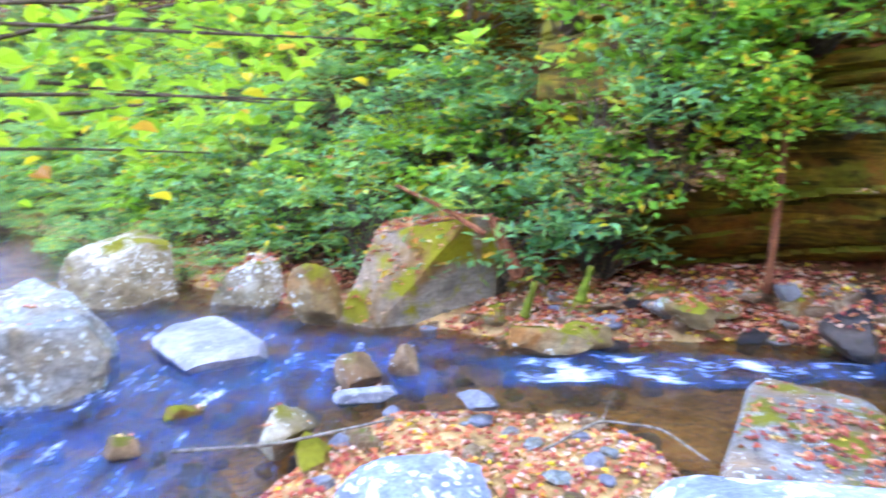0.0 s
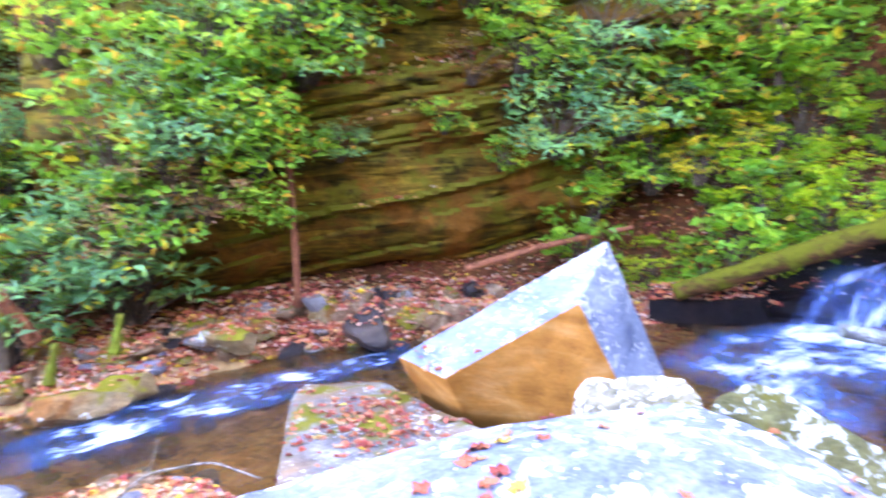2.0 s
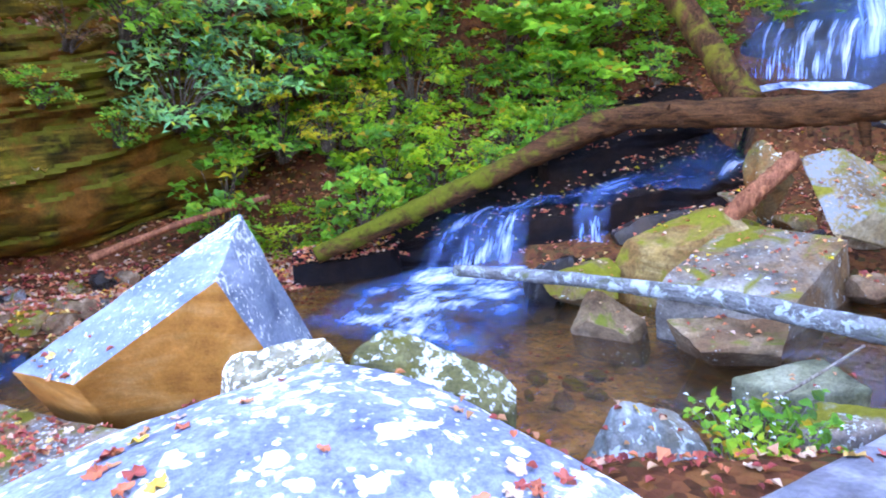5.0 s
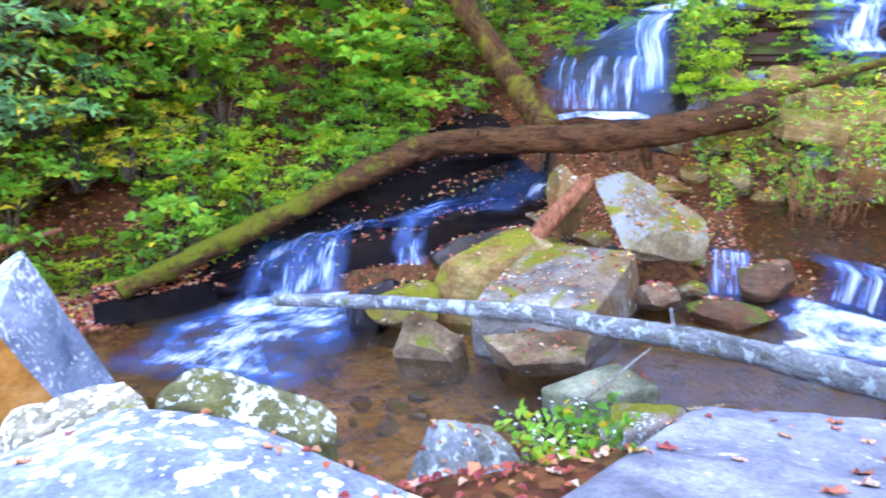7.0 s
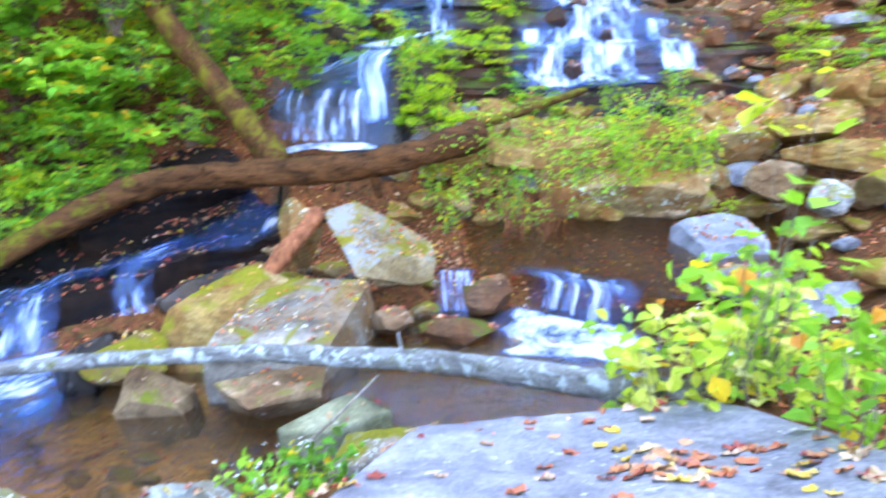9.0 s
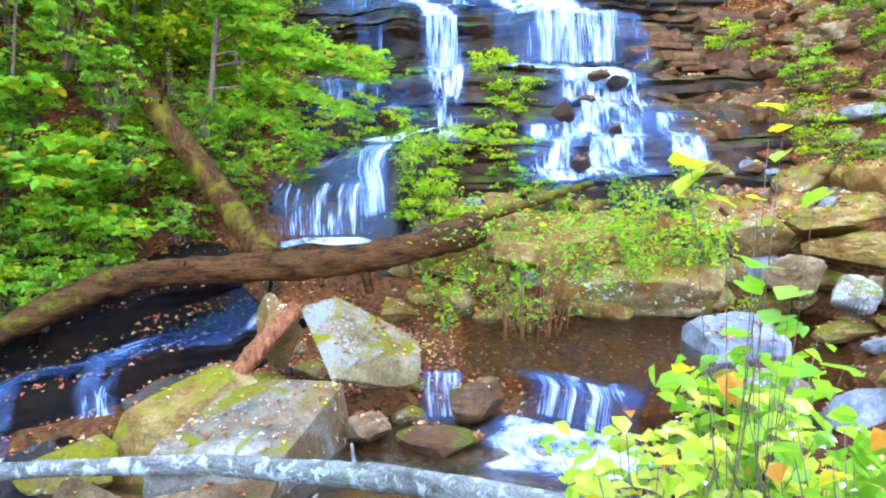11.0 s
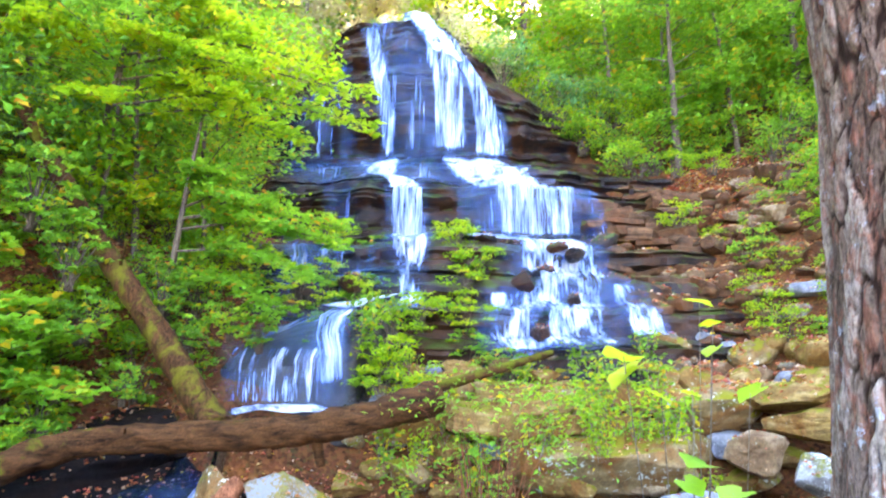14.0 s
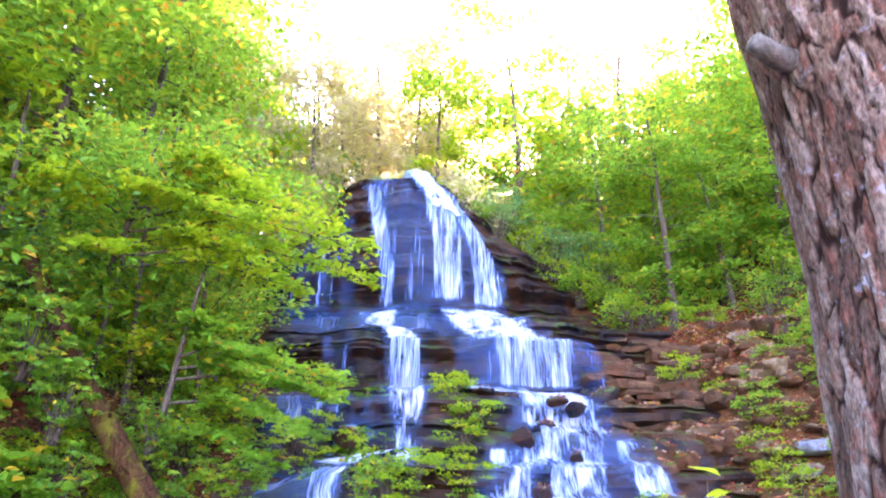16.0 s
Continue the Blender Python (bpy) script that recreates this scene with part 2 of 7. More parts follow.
def white_water(name, fine, length, cover, tint=(0.86, 0.91, 0.97), low=(0.22, 0.38, 0.80), soft=0.13, film=0.0, broad=0.42):
    """Falling or foaming water: bright threads over a thin film with gaps, the sky's blue sheen painted into the film.
    uv is in metres, v along the flow.
    """
    g = Graph(name)
    uv = g.n("UVMap").outputs[0]
    wob = g.n("VectorMath", {"operation": "SCALE"}, i0=g.n("TexNoise", Vector=uv, Scale=2.6, Detail=3.0).outputs["Color"], Scale=0.06).outputs[0]
    uv = g.n("VectorMath", {"operation": "ADD"}, i0=uv, i1=wob).outputs[0]
    a = g.noise(g.n("Mapping", Vector=uv, Scale=(fine * 2.2, length * 1.6, 1.0)).outputs[0], 1.0, 5, 0.65, 0.4)
    b = g.noise(g.n("Mapping", Vector=uv, Scale=(fine * 0.7, length * 0.7, 1.0)).outputs[0], 1.0, 4, 0.6, 0.3)
    c = g.noise(g.n("Mapping", Vector=uv, Scale=(fine * 0.22, length * 0.6, 1.0)).outputs[0], 1.0, 2, 0.5, 0.2)
    thick = g.mix(broad, g.mix(0.5, a, b), c)
    rim = g.n("Attribute", {"attribute_name": "edge"}).outputs["Fac"]
    thick = g.math("SUBTRACT", thick, g.math("MULTIPLY", g.math("SUBTRACT", 1.0, rim), 0.34))
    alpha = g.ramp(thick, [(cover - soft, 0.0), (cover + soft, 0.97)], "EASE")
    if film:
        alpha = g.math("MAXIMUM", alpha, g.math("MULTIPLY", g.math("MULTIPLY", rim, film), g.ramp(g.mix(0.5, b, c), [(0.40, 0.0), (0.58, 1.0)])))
    # low colours the thin water with the sky's blue reflection
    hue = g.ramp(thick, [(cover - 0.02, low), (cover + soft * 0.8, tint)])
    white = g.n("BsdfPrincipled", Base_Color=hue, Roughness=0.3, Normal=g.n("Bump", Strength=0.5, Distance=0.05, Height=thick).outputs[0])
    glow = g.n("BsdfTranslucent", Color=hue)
    body = g.n("MixShader", i0=0.4, i1=white.outputs[0], i2=glow.outputs[0])
    clear = g.n("BsdfTransparent", Color=(0.88, 0.93, 1.0))
    return g.end(g.n("MixShader", i0=alpha, i1=clear.outputs[0], i2=body.outputs[0]).outputs[0])


def soil_material():
    """Brown duff and sand with leaf crumbs."""
    g = Graph("soil")
    co = g.coords(False)
    base = g.ramp(g.noise(co, 0.9, 8, 0.65), [(0.35, (0.016, 0.008, 0.004)), (0.5, (0.055, 0.022, 0.008)), (0.66, (0.19, 0.062, 0.016))])
    crumbs = g.n("TexVoronoi", Vector=co, Scale=16.0)
    tone = g.n("SeparateColor", i0=crumbs.outputs["Color"]).outputs[0]
    base = g.mix(0.65, base, g.ramp(tone, [(0.0, (0.035, 0.014, 0.008)), (0.4, (0.13, 0.04, 0.02)), (0.7, (0.20, 0.075, 0.025)), (1.0, (0.06, 0.05, 0.018))]))
    low = g.n("SeparateXYZ", Vector=co).outputs[2]
    wet = g.n("MapRange", i0=low, i1=-0.98, i2=-1.14).outputs[0]
    sand = g.ramp(g.noise(co, 1.6, 7, 0.6, 0.6), [(0.32, (0.09, 0.06, 0.03)), (0.46, (0.42, 0.25, 0.10)), (0.62, (0.62, 0.40, 0.18))])
    base = g.mix(wet, base, g.mix(0.35, sand, g.ramp(tone, [(0.0, 0.15), (1.0, 0.7)]), "OVERLAY"))
    bump = g.n("Bump", Strength=0.7, Distance=0.05, Height=g.mix(0.5, crumbs.outputs["Distance"], g.noise(co, 30, 6)))
    return g.end(g.n("BsdfPrincipled", Base_Color=base, Roughness=0.9, Specular_IOR_Level=0.08, Normal=bump.outputs[0]).outputs[0])


SOIL = soil_material()
ROCK_BLUE = rock_material("lichen_grey_rock", [(0.11, 0.14, 0.24), (0.19, 0.23, 0.35), (0.30, 0.35, 0.46)], lichen=(0.86, 0.88, 0.88), lichen_at=0.565, moss_at=0.90, rough=0.7, spot=9.0, discs=6.5)
ROCK_SLAB = rock_material("smooth_grey_slab", [(0.09, 0.095, 0.12), (0.18, 0.19, 0.24), (0.29, 0.30, 0.34)], lichen_at=0.63, moss_at=0.84, rough=0.55, spot=16.0)
ROCK_ORANGE = rock_material("orange_sandstone", [(0.22, 0.085, 0.016), (0.40, 0.17, 0.035), (0.50, 0.28, 0.11)], lichen=(0.74, 0.78, 0.80), lichen_at=0.57, moss_at=0.90, strata=2.5, top=((0.06, 0.09, 0.15), (0.26, 0.32, 0.42)), spot=24.0, hard=0.16, stain=(0.26, 0.10, 0.02), mottle=0.28)
ROCK_MOSSY = rock_material("mossy_rock", [(0.07, 0.05, 0.03), (0.19, 0.13, 0.06), (0.34, 0.27, 0.16)], lichen=(0.60, 0.66, 0.64), lichen_at=0.60, moss=(0.15, 0.14, 0.010), moss_at=0.58, stain=(0.20, 0.08, 0.02), strata=2.0)
ROCK_PALE = rock_material("pale_rock", [(0.07, 0.065, 0.065), (0.17, 0.165, 0.165), (0.32, 0.33, 0.35)], lichen=(0.60, 0.66, 0.68), lichen_at=0.57, moss=(0.13, 0.12, 0.012), moss_at=0.66, stain=(0.22, 0.14, 0.08), spot=26.0)
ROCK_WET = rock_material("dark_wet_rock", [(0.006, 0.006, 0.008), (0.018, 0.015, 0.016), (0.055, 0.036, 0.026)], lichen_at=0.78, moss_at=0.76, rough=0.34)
# wet rock, its colour taken to near-black for the shade under the trunk
ROCK_RAMP = rock_material("shade_darkened_wet_rock", [(0.002, 0.002, 0.003), (0.005, 0.004, 0.005), (0.020, 0.011, 0.008)], lichen_at=0.85, moss_at=0.86, rough=0.6, strata=4.0, stain=(0.012, 0.006, 0.004), shine=0.08)
ROCK_WHITE = rock_material("white_weathered_rock", [(0.09, 0.10, 0.10), (0.19, 0.215, 0.225), (0.31, 0.345, 0.36)], lichen=(0.50, 0.58, 0.60), lichen_at=0.57, moss=(0.14, 0.13, 0.03), moss_at=0.80, stain=(0.20, 0.17, 0.12), spot=16.0)
ROCK_GREY = rock_material("grey_brown_rock", [(0.07, 0.06, 0.05), (0.18, 0.16, 0.14), (0.33, 0.31, 0.28)], lichen=(0.55, 0.60, 0.60), lichen_at=0.61, moss=(0.13, 0.12, 0.010), moss_at=0.66, stain=(0.16, 0.09, 0.04), spot=16.0)
ROCK_HALF = rock_material("half_mossy_rock", [(0.08, 0.065, 0.04), (0.19, 0.15, 0.09), (0.34, 0.31, 0.24)], lichen=(0.74, 0.80, 0.80), lichen_at=0.58, moss=(0.13, 0.12, 0.010), moss_at=0.64, spot=22.0)
ROCK_BROWN = rock_material("brown_rock", [(0.09, 0.05, 0.025), (0.23, 0.15, 0.085), (0.40, 0.31, 0.22)], lichen_at=0.62, moss_at=0.70, stain=(0.14, 0.075, 0.04), spot=20.0)
ROCK_TAN = rock_material("tan_bedded_rock", [(0.09, 0.05, 0.02), (0.24, 0.15, 0.05), (0.42, 0.31, 0.16)], lichen_at=0.64, moss=(0.14, 0.13, 0.010), moss_at=0.60, stain=(0.16, 0.07, 0.02), strata=6.0)
ROCK_GREENED = rock_material("moss_edged_rock", [(0.13, 0.11, 0.085), (0.26, 0.225, 0.18), (0.38, 0.35, 0.31)], lichen=(0.50, 0.50, 0.48), lichen_at=0.64, moss=(0.19, 0.17, 0.010), moss_at=0.66, stain=(0.22, 0.12, 0.04), strata=3.0, moss_side=(0.32, -0.90, -0.1))
ROCK_CRUST = rock_material("lichen_crusted_rock", [(0.10, 0.09, 0.05), (0.20, 0.18, 0.12), (0.32, 0.31, 0.24)], lichen=(0.80, 0.86, 0.90), lichen_at=0.50, moss=(0.13, 0.12, 0.010), moss_at=0.70, spot=18.0, discs=9.0)
ROCK_OLIVE = rock_material("olive_stained_rock", [(0.07, 0.075, 0.05), (0.15, 0.15, 0.09), (0.26, 0.26, 0.18)], lichen=(0.42, 0.48, 0.46), lichen_at=0.63, moss=(0.12, 0.13, 0.02), moss_at=0.70, rough=0.6)
ROCK_SMOOTH_PALE = rock_material("smooth_pale_rock", [(0.17, 0.175, 0.22), (0.27, 0.275, 0.33), (0.38, 0.385, 0.42)], lichen=(0.55, 0.58, 0.62), lichen_at=0.64, moss_at=0.92, rough=0.65, spot=14.0)
ROCK_LICHEN_BLOCK = rock_material("grey_lichen_rock", [(0.085, 0.055, 0.025), (0.17, 0.12, 0.06), (0.29, 0.24, 0.16)], lichen=(0.21, 0.225, 0.24), lichen_at=0.50, moss=(0.13, 0.11, 0.010), moss_at=0.60, spot=26.0, lichen_side=(-0.2, 0.1, 0.95))
ROCK_CAPPED = rock_material("lichen_capped_olive_rock", [(0.05, 0.05, 0.02), (0.12, 0.115, 0.045), (0.22, 0.21, 0.10)], lichen=(0.62, 0.68, 0.68), lichen_at=0.54, moss=(0.085, 0.080, 0.016), moss_at=0.68, spot=14.0, lichen_side=(0.0, 0.0, 1.0))
CLIFF = rock_material("bedded_cliff", [(0.011, 0.009, 0.002), (0.078, 0.053, 0.006), (0.26, 0.165, 0.017)], lichen_at=0.80, moss=(0.105, 0.095, 0.007), moss_at=0.54, stain=(0.19, 0.075, 0.011), strata=6.0, hard=0.11)
FALL_ROCK = rock_material("wet_bedded_rock", [(0.006, 0.006, 0.011), (0.015, 0.011, 0.013), (0.059, 0.028, 0.015)], lichen_at=0.82, moss=(0.04, 0.06, 0.008), moss_at=0.64, rough=0.36, stain=(0.048, 0.018, 0.008), strata=7.0, hard=0.12, shine=0.18)
LAYERED = rock_material("layered_brown_rock", [(0.021, 0.013, 0.011), (0.083, 0.042, 0.024), (0.225, 0.112, 0.060)], lichen_at=0.80, moss=(0.06, 0.075, 0.008), moss_at=0.64, rough=0.6, stain=(0.10, 0.036, 0.014), strata=7.0, hard=0.13)
WATER = water_material("stream_water", (0.74, 0.57, 0.38), 1.2, 1.42, 0.16)
WATER_UPPER = water_material("shallow_brown_water", (0.80, 0.58, 0.34), 0.8, 1.26, 0.08)
SLIDE = water_material("sliding_water", (0.30, 0.31, 0.36), 2.0, 1.33)
FALLS = white_water("falling_water", 15.0, 0.7, 0.475, soft=0.15, film=0.35, low=(0.16, 0.34, 0.80), tint=(0.82, 0.90, 1.0), broad=0.30)
VEIL = white_water("thin_falling_water", 14.0, 0.4, 0.57, soft=0.10, film=0.30, low=(0.10, 0.26, 0.66), broad=0.3)
CURTAIN = white_water("threaded_curtain_water", 22.0, 1.3, 0.53, soft=0.10, film=0.18, low=(0.12, 0.28, 0.68), broad=0.3)
WEIR_FALL = white_water("weir_water", 15.0, 0.9, 0.49, soft=0.12, film=0.75, low=(0.05, 0.17, 0.50), broad=0.3)
FALL_NEAR = white_water("lacy_falling_water", 13.0, 2.0, 0.525, soft=0.12, film=0.5, low=(0.14, 0.30, 0.74), broad=0.4)
# blue low colours from here on stand for sky reflected in the water
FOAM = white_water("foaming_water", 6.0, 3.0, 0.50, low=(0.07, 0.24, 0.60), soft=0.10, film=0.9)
TUMBLE = white_water("tumbling_water", 8.0, 1.6, 0.492, low=(0.14, 0.30, 0.70), soft=0.11, film=0.40, broad=0.42)
BOIL = white_water("white_foam_water", 5.0, 3.2, 0.42, low=(0.18, 0.34, 0.76), soft=0.13, film=0.40)
SKY_BLUE_FILM = white_water("sky_blue_sheeting_water", 8.0, 1.0, 0.55, low=(0.05, 0.18, 0.44), soft=0.12, film=0.6, broad=0.4)
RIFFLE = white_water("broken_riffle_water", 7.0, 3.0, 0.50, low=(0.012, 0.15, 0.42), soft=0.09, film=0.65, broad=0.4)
BARK = bark_material("bark", (0.05, 0.035, 0.025), (0.17, 0.13, 0.10))
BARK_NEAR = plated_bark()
LOG_MOSSY = bark_material("mossy_log_bark", (0.018, 0.008, 0.004), (0.092, 0.038, 0.014), moss=(0.080, 0.085, 0.005), moss_at=0.54, lying=True, fade=(1.8, 4.2))
BARK_LEAN = bark_material("dark_mossy_bark", (0.020, 0.009, 0.004), (0.095, 0.038, 0.015), moss=(0.10, 0.09, 0.008), moss_at=0.55)
LOG_PALE = bark_material("lichened_log_bark", (0.075, 0.075, 0.075), (0.19, 0.195, 0.20), moss=(0.09, 0.10, 0.02), moss_at=0.62, lichen=(0.33, 0.385, 0.41), lying=True)
WOOD_RED = bark_material("bare_red_wood", (0.12, 0.04, 0.02), (0.32, 0.12, 0.06))
TWIG = bark_material("grey_twig", (0.10, 0.08, 0.06), (0.30, 0.26, 0.22))
LAUREL = leaf_material("laurel_leaf", [(0.15, (0.025, 0.12, 0.06)), (0.4, (0.065, 0.26, 0.11)), (0.6, (0.13, 0.38, 0.13)), (0.8, (0.24, 0.40, 0.06)), (0.95, (0.46, 0.48, 0.05))], 0.38, 0.38, 0.08, turned_to=((0.50, 0.46, 0.03), (0.45, 0.14, 0.03)))
BROAD = leaf_material("broad_leaf", [(0.15, (0.018, 0.10, 0.015)), (0.4, (0.065, 0.29, 0.03)), (0.62, (0.16, 0.43, 0.035)), (0.82, (0.32, 0.50, 0.035)), (0.95, (0.56, 0.52, 0.04))], 0.42, 0.5, 0.08)
BRIGHT = leaf_material("bright_leaf", [(0.15, (0.035, 0.15, 0.010)), (0.4, (0.14, 0.36, 0.012)), (0.65, (0.32, 0.48, 0.015)), (0.9, (0.52, 0.50, 0.02))], 0.5, 0.55, 0.03)
# sunlight on the skyline leaves is put into this pale colour
PALE_LEAF = leaf_material("leaf_with_painted_sun", [(0.0, (0.45, 0.38, 0.25)), (0.5, (0.60, 0.46, 0.36)), (0.8, (0.55, 0.55, 0.15)), (1.0, (0.7, 0.6, 0.5))], 0.5, 0.5, turned=0, spray=0.0)
RED_LEAF = leaf_material("dark_red_leaf", [(0.0, (0.16, 0.02, 0.03)), (0.45, (0.34, 0.05, 0.05)), (0.75, (0.45, 0.12, 0.06)), (0.92, (0.40, 0.20, 0.10)), (1.0, (0.55, 0.35, 0.25))], 0.6, 0.15, turned=0, spray=0.0)
FALLEN = leaf_material("fallen_leaf", [(0.0, (0.24, 0.03, 0.045)), (0.25, (0.44, 0.07, 0.06)), (0.5, (0.56, 0.17, 0.07)), (0.68, (0.54, 0.25, 0.14)), (0.86, (0.60, 0.44, 0.36)), (0.96, (0.70, 0.42, 0.03)), (1.0, (0.68, 0.5, 0.03))], 0.6, 0.15, turned=0, spray=0.0)
MOSS = rock_material("green_moss", [(0.07, 0.10, 0.01), (0.12, 0.16, 0.015), (0.18, 0.22, 0.02)], lichen_at=0.9, moss_at=0.5)


# ---- mesh helpers ----
def mesh_of(name, verts, faces, mat, smooth=True, uv=None, edge=None):
    me = bpy.data.meshes.new(name)
    verts = np.asarray(verts, dtype=np.float32).reshape(-1, 3)
    faces = np.asarray(faces, dtype=np.int32)
    k = faces.shape[1]
    me.vertices.add(len(verts))
    me.vertices.foreach_set("co", verts.ravel())
    me.loops.add(faces.size)
    me.loops.foreach_set("vertex_index", faces.ravel())
    me.polygons.add(len(faces))
    me.polygons.foreach_set("loop_start", np.arange(0, faces.size, k, dtype=np.int32))
    me.polygons.foreach_set("use_smooth", np.full(len(faces), smooth))
    if uv is not None:
        layer = me.uv_layers.new(name="flow")
        layer.data.foreach_set("uv", np.asarray(uv, dtype=np.float32)[faces.ravel()].ravel())
    me.update(calc_edges=True)
    me.validate()
    if edge is not None:
        me.attributes.new("edge", "FLOAT", "POINT").data.foreach_set("value", np.asarray(edge, dtype=np.float32).ravel())
    me.materials.append(mat)
    return me


def rim_fade(n, m, ends=True, side=6):
    """0 at the borders of an n by m grid, 1 inside."""
    u, w = np.linspace(0, 1, n), np.linspace(0, 1, m)
    f = np.minimum(1, np.minimum(w, 1 - w) * side)[None] * np.ones((n, 1))
    return f * np.minimum(1, np.minimum(u, 1 - u) * (8 if ends else 14))[:, None]


def grid_faces(nu, nv, wrap=False):
    i, j = np.meshgrid(np.arange(nu if wrap else nu - 1), np.arange(nv - 1), indexing="ij")
    i2 = (i + 1) % nu
    return np.stack([i * nv + j, i2 * nv + j, i2 * nv + j + 1, i * nv + j + 1], -1).reshape(-1, 4)


def vnoise(P, scale, seed=0, octaves=3):
    """Cheap smooth noise of many points: sums of turned sines, about -1 to 1."""
    rs = np.random.RandomState(seed + 11)
    out, amp, tot = np.zeros(len(P)), 1.0, 0.0
    for o in range(octaves):
        acc = np.zeros(len(P))
        for _ in range(4):
            w = rs.normal(size=3)
            w *= scale * (2.05 ** o) * 2.2 / np.linalg.norm(w)
            acc += np.sin(P @ w + rs.uniform(0, 6.28) + 1.2 * np.sin(P @ rs.normal(size=3) * scale * (2 ** o)))
        out += amp * acc / 2.4
        tot += amp
        amp *= 0.55
    return out / tot


def tube(pts, radii, sides=8, seed=0, rough=0.0):
    """A closed, tapering tube along points."""
    pts = np.asarray(pts, float)
    n = len(pts)
    tan = np.gradient(pts, axis=0)
    tan /= np.linalg.norm(tan, axis=1)[:, None] + 1e-9
    ref = np.array([0.31, 0.17, 0.93]) if abs(tan[0][2]) < 0.85 else np.array([0.95, 0.2, 0.1])
    a = np.cross(tan, ref)
    a /= np.linalg.norm(a, axis=1)[:, None]
    b = np.cross(tan, a)
    ang = np.linspace(0, 2 * math.pi, sides, endpoint=False)
    V = pts[None] + np.asarray(radii)[None, :, None] * (np.cos(ang)[:, None, None] * a[None] + np.sin(ang)[:, None, None] * b[None])
    V = V.reshape(-1, 3)
    if rough:
        ctr = np.tile(pts, (sides, 1))
        V = ctr + (V - ctr) * (1 + rough * vnoise(V, 3.0 / max(radii), seed, 3))[:, None]
    F = grid_faces(sides, n, True)
    c0 = len(V)
    V = np.vstack([V, pts[:1], pts[-1:]])
    s = np.arange(sides)
    caps = np.concatenate([np.stack([(s + 1) % sides * n, s * n, np.full(sides, c0), np.full(sides, c0)], -1), np.stack([s * n + n - 1, (s + 1) % sides * n + n - 1, np.full(sides, c0 + 1), np.full(sides, c0 + 1)], -1)])
    return V, F, caps[:, :3]


def tubes_mesh(name, list_of, mat, sides=6, rough=0.0):
    """Several tubes joined; list_of holds (points, radii)."""
    V, T, off = [], [], 0
    for k, (p, r) in enumerate(list_of):
        v, f, c = tube(p, r, sides, k, rough)
        V.append(v)
        T += [np.concatenate([f[:, [0, 1, 2]], f[:, [0, 2, 3]], c]) + off]
        off += len(v)
    return mesh_of(name, np.vstack(V), np.vstack(T), mat)


def part(name, data, parent, label=""):
    ob = new(name, data)
    ob.parent = parent
    return tagged(ob, label)


def chip(W, seed, n=10, lo=0.72, hi=0.95):
    """Plane off chance corners, as broken rock is."""
    rs = np.random.RandomState(seed + 500)
    for _ in range(n):
        v = rs.normal(size=3)
        v /= np.linalg.norm(v)
        s = W @ v
        W = W - np.maximum(0, s - s.max() * rs.uniform(lo, hi))[:, None] * v[None] * 0.96
    return W


ROCKS = []  # what leaves may lie on


